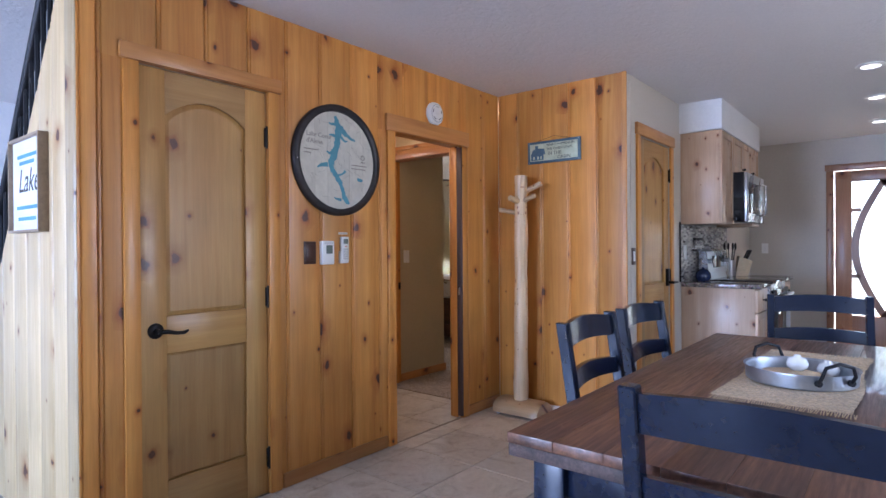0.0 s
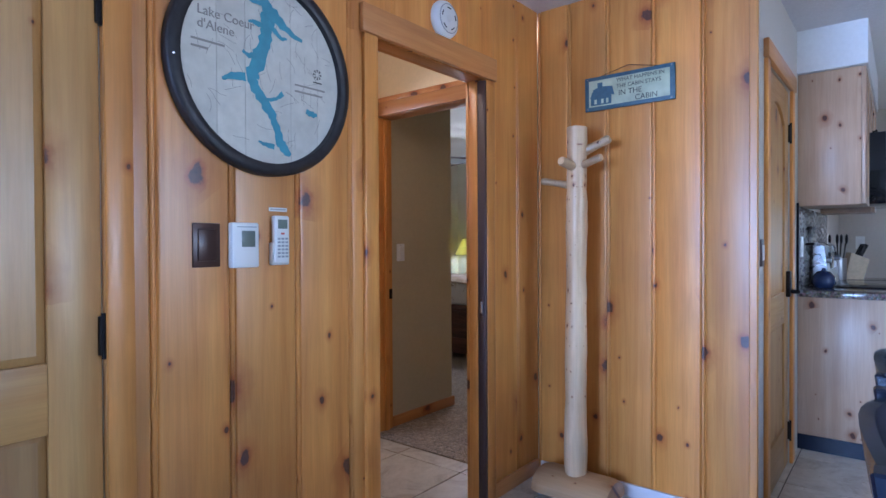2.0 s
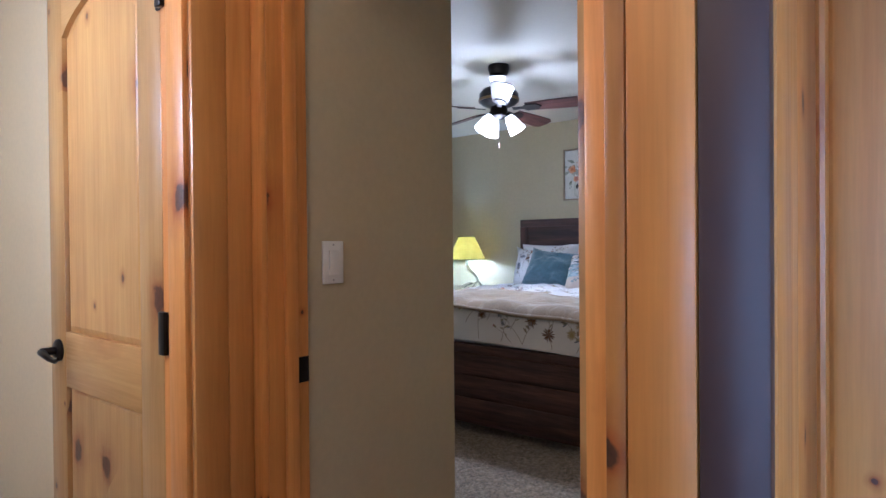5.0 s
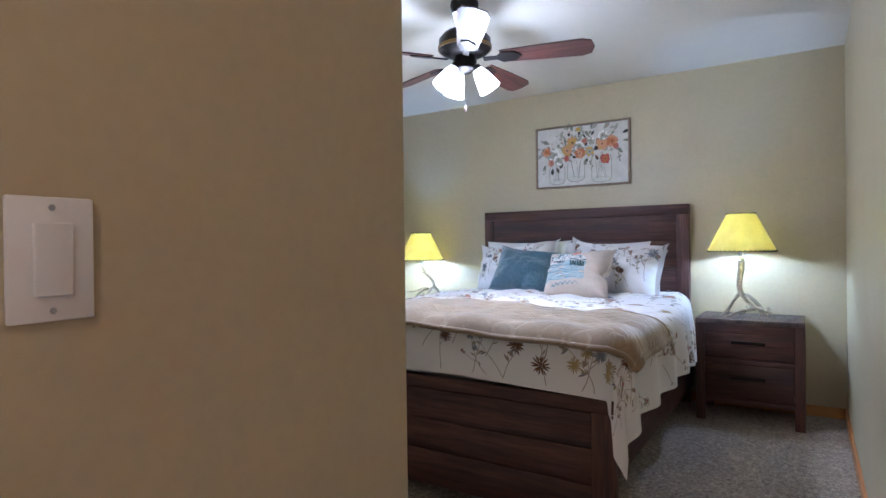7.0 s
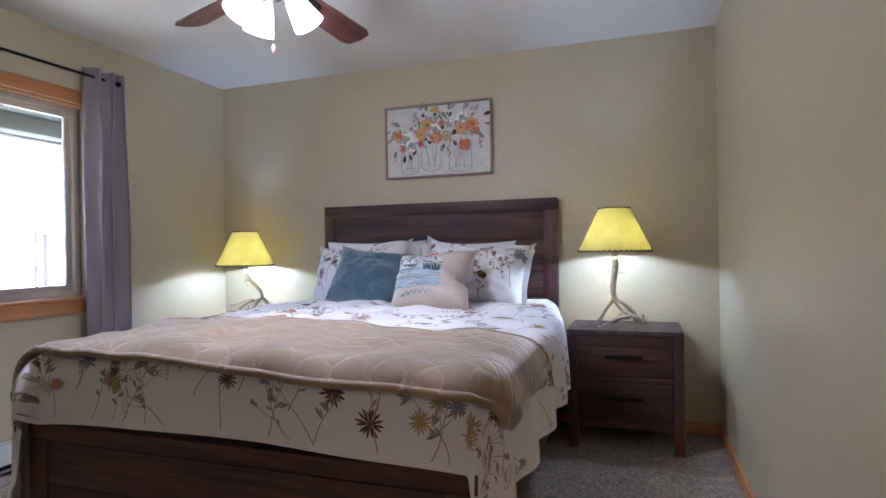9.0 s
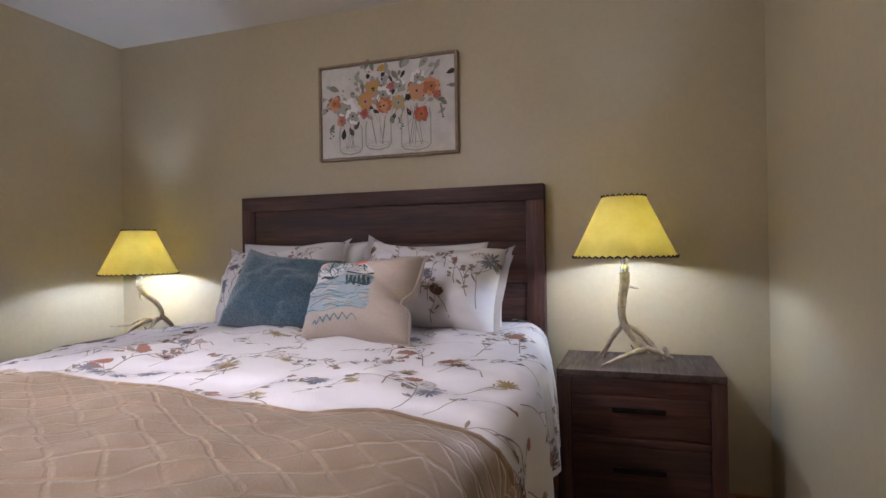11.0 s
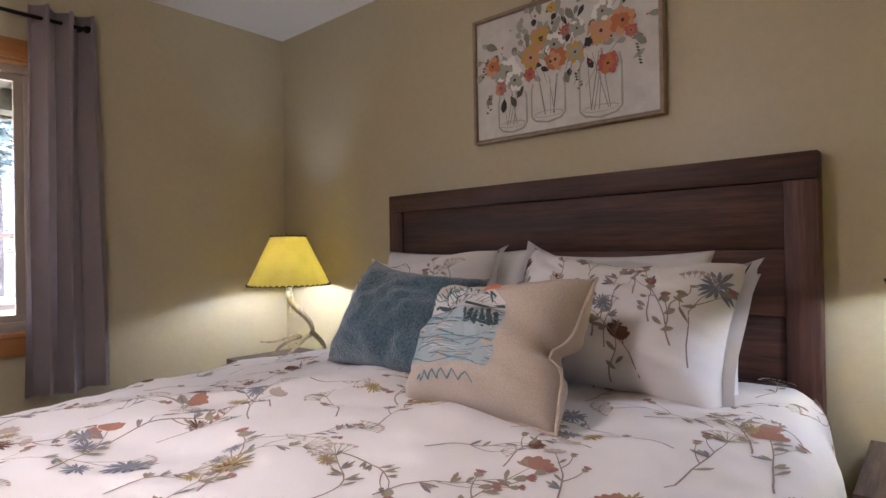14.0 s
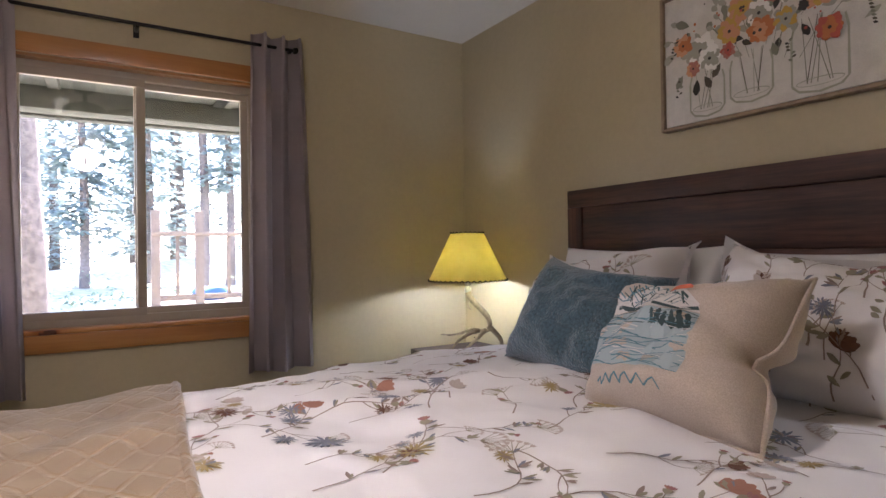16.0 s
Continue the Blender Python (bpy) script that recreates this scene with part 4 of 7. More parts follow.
for deep, path in enumerate((
    [(-0.02, 0.25, 0.010), (-0.008, 0.215, 0.016), (0.006, 0.185, 0.023), (0.004, 0.145, 0.021), (-0.008, 0.095, 0.020), (-0.022, 0.045, 0.024), (-0.042, 0.005, 0.020), (-0.056, -0.028, 0.019), (-0.042, -0.058, 0.014), (-0.012, -0.092, 0.015), (0.016, -0.13, 0.013), (0.030, -0.165, 0.012), (0.040, -0.198, 0.013), (0.054, -0.224, 0.015), (0.082, -0.242, 0.008)],
    [(0.012, 0.19, 0.018), (0.055, 0.158, 0.014), (0.10, 0.135, 0.008), (0.13, 0.13, 0.005)],
    [(-0.075, -0.03, 0.012), (-0.12, -0.035, 0.008), (-0.15, -0.05, 0.004)],
    [(-0.01, 0.135, 0.008), (-0.05, 0.14, 0.006), (-0.065, 0.137, 0.003)],
    [(-0.01, -0.085, 0.006), (0.03, -0.075, 0.004), (0.055, -0.055, 0.008)],
    [(-0.02, 0.045, 0.010), (-0.065, 0.035, 0.007), (-0.085, 0.045, 0.004)],
    [(0.0, 0.15, 0.008), (0.05, 0.115, 0.006), (0.07, 0.118, 0.003)],
    [(0.02, -0.225, 0.008), (-0.02, -0.218, 0.005), (-0.035, -0.212, 0.003)],
    [(-0.005, 0.205, 0.010), (-0.05, 0.20, 0.006), (-0.07, 0.205, 0.003)],
    [(0.14, -0.095, 0.008), (0.165, -0.10, 0.010), (0.185, -0.10, 0.004)],
)):
    part("lake", strip(bmesh.new(), path, 0, 0.0132 + 0.0004 * deep, on_wall, 0.32), TEAL, mp1, "teal painted lake shape", smooth=0)
bm = bmesh.new()
for i in range(70):
    a, r = random.uniform(0, math.tau), ri * 0.93 * math.sqrt(random.random())
    u, v, d = r * math.cos(a), r * math.sin(a), random.choice((0, math.pi / 2, random.uniform(0, 3)))
    pts = [(u, v, 0.0007)]
    for k in range(3):
        d += random.uniform(-0.5, 0.5)
        u, v = u + 0.018 * math.cos(d), v + 0.018 * math.sin(d)
        if math.hypot(u, v) < ri * 0.97:
            pts.append((u, v, 0.0006))
    if len(pts) > 1:
        strip(bm, pts, 0, 0.0128, on_wall)
part("roads", bm, INK_SOFT, mp1, "thin grey road lines", smooth=0)["kind"] = "stuff"
text("lettering", "Lake Coeur\nd'Alene", 0.037, pose(-0.222, -0.0128, 0.115, 90, 0, 0), INK_SOFT, mp1)
for i, w in enumerate((0.10, 0.05)):
    part("text_bar", boxed(-0.24, -0.24 + w, -0.0132, -0.0125, 0.040 - 0.02 * i, 0.046 - 0.02 * i), INK_SOFT, mp1, smooth=0)
for i, w in enumerate((0.12, 0.11)):
    part("text_bar", boxed(0.10, 0.10 + w, -0.0132, -0.0125, -0.018 - 0.02 * i, -0.012 - 0.02 * i), INK_SOFT, mp1, smooth=0)
bm = bmesh.new()
for k in range(8):
    a = k * math.tau / 8
    slab(bm, [(0.19 + 0.017 * math.cos(a + 0.2), 0.035 + 0.017 * math.sin(a + 0.2)), (0.19 + 0.017 * math.cos(a - 0.2), 0.035 + 0.017 * math.sin(a - 0.2)), (0.19 + 0.006 * math.cos(a), 0.035 + 0.006 * math.sin(a))], 0.0124, 0.0132, on_wall)
strip(bm, [(0.172, 0.008, 0.002), (0.208, 0.008, 0.002)], 0, 0.0132, on_wall)
part("compass_rose", bm, INK, mp1, "black compass rose", smooth=0)
part("nail", lathe(bmesh.new(), [(0, 0), (0.004, 0.0), (0.003, 0.002), (0, 0.003)], 10), CHROME, mp1, m=pose(-0.298, -0.036, -0.02, 90, 0, 0))

# wall plate, thermostat, remote control
sw = thing("blank_wall_plate", pose(-1.870, -0.001, 1.224), "dark bronze blank wall plate on pine", "wall plate")
bm = bmesh.new()
box(bm, -0.041, 0.041, -0.006, 0, -0.062, 0.062, 0.003)
part("plate", bm, BROWN_PLATE, sw)
part("insert", boxed(-0.027, 0.027, -0.010, -0.006, -0.045, 0.045, bev=0.003), BROWN_PLATE, sw)
th = thing("thermostat", pose(-1.760, -0.001, 1.223), "white wall thermostat with small grey display", "thermostat")
part("body", boxed(-0.044, 0.044, -0.026, 0, -0.066, 0.066, bev=0.005), WHITE_PLASTIC, th)
part("display", boxed(0.002 - 0.016, 0.030, -0.0275, -0.0255, -0.005, 0.042, bev=0.0008), LCD, th, "grey lcd display")
part("text_bar", boxed(-0.028, 0.035, -0.0268, -0.0258, 0.052, 0.055), GREY_PLASTIC, th, smooth=0)
rc = thing("remote_control", pose(-1.636, -0.001, 1.243), "white remote control in a wall cradle", "remote control")
part("cradle", boxed(-0.031, 0.031, -0.022, 0, -0.082, -0.012, bev=0.005), WHITE_PLASTIC, rc, "white plastic cradle")
part("body", boxed(-0.026, 0.026, -0.030, -0.006, -0.076, 0.07, bev=0.006), WHITE_PLASTIC, rc)
part("display", boxed(-0.017, 0.017, -0.0312, -0.0295, 0.03, 0.058, bev=0.0006), LCD, rc, "grey lcd display")
part("power_button", boxed(-0.006, 0.006, -0.0318, -0.0295, 0.012, 0.018, bev=0.0006), RED_PLASTIC, rc, "red power button")
for r in range(6):
    for q in (-1, 0, 1):
        part("button", boxed(q * 0.014 - 0.0048, q * 0.014 + 0.0048, -0.0318, -0.0295, -0.004 - r * 0.011, 0.002 - r * 0.011, bev=0.0006), GREY_PLASTIC, rc)
lb = thing("label_strip", pose(-1.634, -0.004, 1.333), "small white paper label on pine", "label")
part("paper", boxed(-0.033, 0.033, -0.001, 0, -0.006, 0.006), WHITE_PLASTIC, lb)
part("text_bar", boxed(-0.028, 0.028, -0.0015, -0.0008, -0.0015, 0.002), GREY_PLASTIC, lb, smooth=0)

# smoke detector
sd = thing("smoke_detector", pose(-0.808, -0.001, 2.166, 90, 0, 0), "round white smoke detector above the doorway", "smoke detector")
part("body", lathe(bmesh.new(), [(0, 0), (0.078, 0), (0.080, 0.012), (0.074, 0.028), (0.060, 0.036), (0.0, 0.038)], 40), WHITE_PLASTIC, sd)
part("ring_vent", lathe(bmesh.new(), [(0.058, 0.0365), (0.061, 0.0365), (0.061, 0.0385), (0.058, 0.0385)], 36, close=True), GREY_PLASTIC, sd)
for k in range(5):
    a = k * math.tau / 5 + 0.3
    part("slot", sweep(bmesh.new(), [(0.045 * math.cos(a + t), 0.045 * math.sin(a + t), 0.038) for t in (-0.25, 0, 0.25)], 0.0022, 6), BLACK_METAL, sd)
part("test_button", lathe(bmesh.new(), [(0, 0.038), (0.016, 0.038), (0.014, 0.041), (0, 0.041)], 20), WHITE_PLASTIC, sd)

# cabin sign on the other pine wall
cs = thing("cabin_sign", pose(XB - 0.006, -0.498, 1.958, 0.6, 0, -90), "blue framed cabin sign hung on pine wall", "sign")


part("back_board", boxed(-0.218, 0.218, -0.012, 0.0, -0.083, 0.083, bev=0.003), SIGN_BLUE, cs)
part("face", boxed(-0.196, 0.196, -0.0145, -0.011, -0.064, 0.064, bev=0.001), SIGN_FACE, cs, "weathered green-cream face")
for z, s, body, x in ((0.040, 0.026, "WHAT HAPPENS IN", -0.055), (0.010, 0.026, "THE CABIN STAYS", -0.055), (-0.026, 0.036, "IN THE", -0.045), (-0.060, 0.036, "CABIN", 0.035)):
    text("lettering", body, s, pose(x, -0.0146, z, 90, 0, 0), INK, cs)


def sign_flat(u, v, h):
    return (u, -h, v)


bm = slab(bmesh.new(), [(-0.185, -0.058), (-0.08, -0.058), (-0.08, -0.015), (-0.065, -0.018), (-0.075, 0.025), (-0.125, 0.03), (-0.125, 0.05), (-0.15, 0.05), (-0.15, 0.027), (-0.17, 0.02), (-0.19, -0.022), (-0.185, -0.02)], 0.0140, 0.0165, sign_flat)
part("cabin", bm, SIGN_BLUE, cs, "dark blue cabin silhouette", smooth=0)
for x in (-0.160, -0.125, -0.10):
    part("cabin_window", boxed(x - 0.006, x + 0.006, -0.0172, -0.0160, -0.052, -0.030), SIGN_FACE, cs, smooth=0)
for sx in (-0.19, 0.19):
    for sz in (-0.07, 0.07):
        part("corner_nail", lathe(bmesh.new(), [(0, 0), (0.004, 0), (0.003, 0.002), (0, 0.0025)], 10), CHROME, cs, m=pose(sx * 1.07, -0.012, sz * 1.05, 90, 0, 0))
part("hanger", sweep(bmesh.new(), [(-0.14, -0.004, 0.083), (0, -0.002, 0.115), (0.14, -0.004, 0.083)], 0.0016, 6), BROWN_PLATE, cs, "thin brown hanging wire")

# log coat rack
rk = thing("coat_rack", pose(-0.155, -0.298, 0), "peeled log coat rack standing on half-log base", "coat rack")
random.seed(5)
bm = bmesh.new()
pts = [(0.006 * math.sin(z * 4.1), 0.008 * math.sin(z * 3 + 1), 0.10 + z * 1.675) for z in [i / 28 for i in range(29)]]
rad = [0.053 + 0.0018 * math.sin(i * 0.7) + random.uniform(-0.0018, 0.0018) - 0.005 * i / 28 for i in range(29)]
sweep(bm, pts, rad, 18)
for v in bm.verts:
    v.co += 0.0035 * Vector(noise.noise_vector(v.co * 14))
part("pole", bm, LOG, rk, smooth=60)
for p, q, r in (((0.0, 0.03, 1.50), (-0.02, 0.175, 1.53), 0.017), ((0.02, -0.03, 1.66), (0.03, -0.155, 1.71), 0.021), ((-0.01, -0.02, 1.585), (-0.03, -0.14, 1.62), 0.018), ((-0.03, 0.0, 1.585), (-0.13, 0.015, 1.605), 0.022)):
    p, q = Vector(p), Vector(q)
    bm = bmesh.new()
    sweep(bm, [p + (q - p) * f for f in (0, 0.3, 0.6, 0.9, 1.0)], [r * 1.15, r, r * 0.95, r, r * 0.8], 12)
    for v in bm.verts:
        v.co += 0.002 * Vector(noise.noise_vector(v.co * 30))
    part("peg", bm, LOG, rk, smooth=60)
bm = bmesh.new()
rows = []
for i in range(13):
    y = -0.19 + 0.38 * i / 12
    end = 0.9 if i in (0, 12) else 1.0
    ring = []
    for k in range(15):
        a = math.pi * k / 14
        ring.append(bm.verts.new((0.125 * end * math.cos(a), y, 0.018 + 0.098 * end * math.sin(a) ** 0.8)))
    rows.append(ring)
for a, b in zip(rows, rows[1:]):
    for k in range(14):
        bm.faces.new((a[k], a[k + 1], b[k + 1], b[k]))
    bm.faces.new((a[14], a[0], b[0], b[14]))
bm.faces.new(rows[0])
bm.faces.new(rows[-1][::-1])
for v in bm.verts:
    v.co += 0.003 * Vector(noise.noise_vector(v.co * 12))
part("base", bm, LOG_X, rk, "half-log base", smooth=50)
for x in (-0.09, 0.09):
    for y in (-0.15, 0.15):
        part("foot", lathe(bmesh.new(), [(0, 0), (0.012, 0), (0.012, 0.019), (0, 0.019)], 12), GREY_PLASTIC, rk, m=pose(x, y, 0))

# pantry light switch
ps = thing("light_switch", pose(0.138, YC - 0.001, 1.175), "white rocker switch in dark bronze plate", "light switch")
part("plate", boxed(-0.036, 0.036, -0.006, 0, -0.06, 0.06, bev=0.003), BROWN_PLATE, ps)
part("rocker", boxed(-0.016, 0.016, -0.010, -0.005, -0.034, 0.034, bev=0.002), WHITE_PLASTIC, ps, "white rocker")
es = thing("light_switch", pose(XE - 0.001, -1.205, 1.205, 0, 0, -90), "white light switch by the front door", "light switch")
part("plate", boxed(-0.036, 0.036, -0.006, 0, -0.06, 0.06, bev=0.003), WHITE_PLASTIC, es)
part("rocker", boxed(-0.016, 0.016, -0.010, -0.005, -0.034, 0.034, bev=0.002), WHITE_PLASTIC, es)


# ---- kitchen ----
KX = 0.105                # the run of units starts this far past the pantry
def cab_door(parent, x0, x1, z0, z1, y):
    d = part("cabinet_door", boxed(x0 + 0.003, x0 + 0.055, y - 0.02, y, z0 + 0.003, z1 - 0.003, bev=0.002), HICKORY, parent)
    trim("stile", d, x1 - 0.055, x1 - 0.003, y - 0.02, y, z0 + 0.003, z1 - 0.003, HICKORY, 0.002)
    trim("rail", d, x0 + 0.055, x1 - 0.055, y - 0.02, y, z0 + 0.003, z0 + 0.055, HICKORY, 0.002)
    trim("rail", d, x0 + 0.055, x1 - 0.055, y - 0.02, y, z1 - 0.055, z1 - 0.003, HICKORY, 0.002)
    trim("panel", d, x0 + 0.055, x1 - 0.055, y - 0.012, y - 0.002, z0 + 0.055, z1 - 0.055, HICKORY, 0.002)
    part("knob", lathe(bmesh.new(), [(0, 0), (0.007, 0), (0.006, 0.012), (0.015, 0.020), (0.010, 0.028), (0, 0.03)], 14), BLACK_METAL, d, "black knob", m=pose(x1 - 0.03, y - 0.02, z0 + 0.05, 90, 0, 0))
    return d


structure("soffit", boxed(1.205, 2.755, -1.37, YC, 2.20, H), WHITE_PAINT, "painted soffit above the cabinets", "soffit")
for x0, x1, z0 in ((1.13, 1.545, 1.43), (1.55, 2.31, 1.89), (2.315, 2.64, 1.43)):
    c = thing("wall_cabinet", pose(KX, 0, 0), "hickory wall cabinet under the soffit", "cabinet", "kitchen wall cabinets")
    part("body", boxed(x0, x1, -1.34, YC - 0.002, z0, 2.198, bev=0.002), HICKORY, c)
    n = 2 if x1 - x0 > 0.6 else 1
    for k in range(n):
        cab_door(c, x0 + (x1 - x0) * k / n, x0 + (x1 - x0) * (k + 1) / n, z0, 2.198, -1.341)
for x0, x1 in ((1.13, 1.545), (2.315, 2.75)):
    c = thing("base_cabinet", pose(KX, 0, 0), "hickory base cabinet under granite counter", "cabinet", "kitchen base cabinets")
    part("body", boxed(x0, x1, -1.60, YC - 0.002, 0.09, 0.897, bev=0.002), HICKORY, c)
    part("toe_kick", boxed(x0, x1, -1.54, YC - 0.002, 0.0, 0.089), BLACK_PAINT, c)
    cab_door(c, x0, x1, 0.10, 0.70, -1.601)
    dr = part("drawer_front", boxed(x0 + 0.003, x1 - 0.003, -1.621, -1.601, 0.71, 0.885, bev=0.003), HICKORY, c)
    part("knob", lathe(bmesh.new(), [(0, 0), (0.007, 0), (0.006, 0.012), (0.015, 0.020), (0.010, 0.028), (0, 0.03)], 14), BLACK_METAL, dr, m=pose((x0 + x1) / 2, -1.621, 0.80, 90, 0, 0))
    ct = thing("countertop", pose(KX, 0, 0), "speckled dark granite countertop", "countertop")
    part("slab", boxed(x0 - 0.015, x1 + (0.0 if x0 < 2 else 0.015), -1.645, YC - 0.002, 0.898, 0.935, bev=0.006), GRANITE, ct)
structure("backsplash", boxed(1.205, 2.805, YC - 0.012, YC - 0.001, 0.936, 1.428), MOSAIC, "grey and brown mosaic tile backsplash", "backsplash")
trim("edge_strip", bpy.data.objects["backsplash"], 1.19, 1.204, YC - 0.014, YC - 0.001, 0.936, 1.45, BLACK_METAL)
rg = thing("range", pose(KX, 0, 0), "stainless steel electric range between cabinets", "stove")
part("body", boxed(1.552, 2.308, -1.64, -1.06, 0.03, 0.915, bev=0.004), STEEL, rg)
part("cooktop", boxed(1.552, 2.308, -1.66, -1.10, 0.915, 0.938, bev=0.004), DARK_GLASS, rg, "black glass cooktop")
bm = bmesh.new()
slab(bm, [(-1.07, 0.938), (-1.16, 0.938), (-1.13, 1.19), (-1.10, 1.21), (-1.07, 1.21)], 1.552, 2.308, lambda u, v, q: (q, u, v))
bg = part("backguard", bm, STEEL, rg, "stainless control panel", smooth=20)
part("dial_panel", boxed(1.74, 2.12, -1.152, -1.135, 1.04, 1.15, bev=0.002), DARK_GLASS, bg)
for x in (1.60, 1.68, 2.18, 2.26):
    part("knob", lathe(bmesh.new(), [(0, 0), (0.022, 0), (0.018, 0.025), (0, 0.027)], 18), STEEL, bg, m=pose(x, -1.14, 1.10, 84, 0, 0))
part("oven_door", boxed(1.56, 2.30, -1.665, -1.641, 0.22, 0.86, bev=0.004), DARK_GLASS, rg, "black glass oven door")
part("oven_handle", sweep(bmesh.new(), [(1.60, -1.665, 0.80), (1.60, -1.71, 0.80), (2.26, -1.71, 0.80), (2.26, -1.665, 0.80)], 0.012, 10), STEEL, rg, "steel oven handle")
dt = thing("dish_towel", pose(KX, 0, 0), "pale dish towel on the oven handle", "towel")
bm = bmesh.new()
g = [[bm.verts.new((1.75 + 0.05 * i, -1.726 - 0.005 * math.sin(i * 2), 0.815 - 0.11 * j)) for j in range(5)] for i in range(5)]
for i in range(4):
    for j in range(4):
        bm.faces.new((g[i][j], g[i + 1][j], g[i + 1][j + 1], g[i][j + 1]))
bmesh.ops.solidify(bm, geom=bm.faces[:], thickness=0.004)
part("cloth", bm, WHITE_COTTON, dt)
mw = thing("microwave", pose(KX, 0, 0), "stainless over-the-range microwave under wall cabinet", "microwave")
part("body", boxed(1.555, 2.305, -1.44, YC - 0.002, 1.45, 1.885, bev=0.004), DARK_GLASS, mw, "black microwave case")
part("door", boxed(1.555, 2.14, -1.465, -1.441, 1.455, 1.88, bev=0.004), STEEL, mw, "stainless door")
part("control_panel", boxed(2.145, 2.305, -1.465, -1.441, 1.455, 1.88, bev=0.004), STEEL, mw)
part("window", boxed(1.63, 2.03, -1.468, -1.464, 1.53, 1.80, bev=0.001), DARK_GLASS, mw)
part("handle", sweep(bmesh.new(), [(2.11, -1.465, 1.52), (2.11, -1.515, 1.53), (2.11, -1.515, 1.80), (2.11, -1.465, 1.81)], 0.011, 10), CHROME, mw, "chrome bar handle")
kb = thing("knife_block", pose(2.605, -1.22, 0.936, 0, 0, 25), "wooden knife block with black knives", "knife block")
bm = slab(bmesh.new(), [(-0.06, 0), (0.06, 0), (0.02, 0.20), (-0.10, 0.15)], -0.045, 0.045, lambda u, v, q: (q, u, v))
part("block", bm, BREADWOOD, kb, smooth=20)
for i in range(5):
    x = -0.034 + 0.017 * i
    part("knife_handle", boxed(x - 0.006, x + 0.006, -0.012, 0.012, 0, 0.10, bev=0.003), BLACK_METAL, kb, m=pose(0, -0.04 - 0.01 * (i % 2), 0.17, 25, 0, 0))
cr = thing("utensil_crock", pose(2.505, -1.14, 0.936), "steel utensil crock with cooking tools", "utensil holder")
part("crock", lathe(bmesh.new(), [(0, 0), (0.052, 0), (0.055, 0.01), (0.055, 0.16), (0.051, 0.16), (0.050, 0.012), (0, 0.012)], 24), STEEL, cr)
for i, (a, b) in enumerate(((0.02, 0.03), (-0.03, 0.0), (0.0, -0.03), (0.03, -0.01))):
    ut = part("utensil", sweep(bmesh.new(), [(a * 0.6, b * 0.6, 0.014), (a * 1.6, b * 1.6, 0.27)], 0.005, 8), BLACK_METAL, cr)
    bm = bmesh.new()
    bmesh.ops.create_uvsphere(bm, u_segments=12, v_segments=8, radius=0.03, matrix=Matrix.LocRotScale((a * 1.8, b * 1.8, 0.30), None, (1, 0.35, 1.3)))
    part("head", bm, BLACK_METAL, ut)
kt = thing("tea_kettle", pose(1.525, -1.14, 0.936), "small dark blue kettle on the counter", "kettle")
part("body", lathe(bmesh.new(), [(0, 0), (0.05, 0), (0.065, 0.03), (0.06, 0.07), (0.035, 0.10), (0.012, 0.105), (0.010, 0.12), (0, 0.122)], 24), plain("navy_enamel", (0.015, 0.025, 0.07), 0.2), kt)
part("handle", sweep(bmesh.new(), [(0.06, 0, 0.04), (0.09, 0, 0.06), (0.085, 0, 0.09), (0.045, 0, 0.095)], 0.006, 8), BLACK_METAL, kt)
ol = thing("outlet_plate", pose(1.305, YC - 0.0125, 1.19), "white outlet plate on mosaic tile", "outlet")
part("plate", boxed(-0.038, 0.038, -0.006, 0, -0.06, 0.06, bev=0.003), WHITE_PLASTIC, ol)
part("socket", boxed(-0.017, 0.017, -0.009, -0.005, -0.034, 0.034, bev=0.002), WHITE_PLASTIC, ol)
rt = thing("spice_rack", pose(1.655, -1.06, 0.936), "row of small spice jars by the range", "spice jars")
for i in range(5):
    j = part("jar", lathe(bmesh.new(), [(0, 0), (0.02, 0), (0.02, 0.07), (0.014, 0.08), (0, 0.08)], 12), JAR_GLASS, rt, m=pose(-0.09 + 0.042 * i, 0.0, 0.28))
    part("lid", lathe(bmesh.new(), [(0, 0.08), (0.018, 0.08), (0.018, 0.1), (0, 0.1)], 12), BLACK_METAL, j)
part("shelf", boxed(-0.12, 0.12, -0.03, 0.012, 0.262, 0.279, bev=0.002), BLACK_METAL, rt)
for x, y in ((0.932, -2.352), (1.977, -2.352), (3.14, -2.336)):
    rl = thing("recessed_light", pose(x, y, H), "lit recessed ceiling light with white trim", "ceiling light", "kitchen recessed lights")
    part("trim_ring", lathe(bmesh.new(), [(0.055, -0.002), (0.085, -0.001), (0.088, -0.008), (0.058, -0.014)], 28, close=True), WHITE_PLASTIC, rl)
    part("lens", lathe(bmesh.new(), [(0, -0.001), (0.054, -0.001), (0.054, -0.006), (0, -0.008)], 24), CAN_GLOW, rl, "glowing lens")

# ---- stair side ----
st = structure("wall_stair", slab(bmesh.new(), [(YA0, 0.009), (1.79, 0.009), (1.79, 0.12), (0.08, H), (YA0, H)], XS + 0.012, XS + 0.06, lambda u, v, q: (q, u, v)), PINE_PALE, "pale pine wall below the stair", "wall")
rl = thing("stair_railing", pose(0, 0, 0), "black wrought iron stair railing", "railing")
slope = (H - 0.12) / (0.08 - 1.79)


def rail_z(y, up):
    return H + (y - 0.08) * slope + up


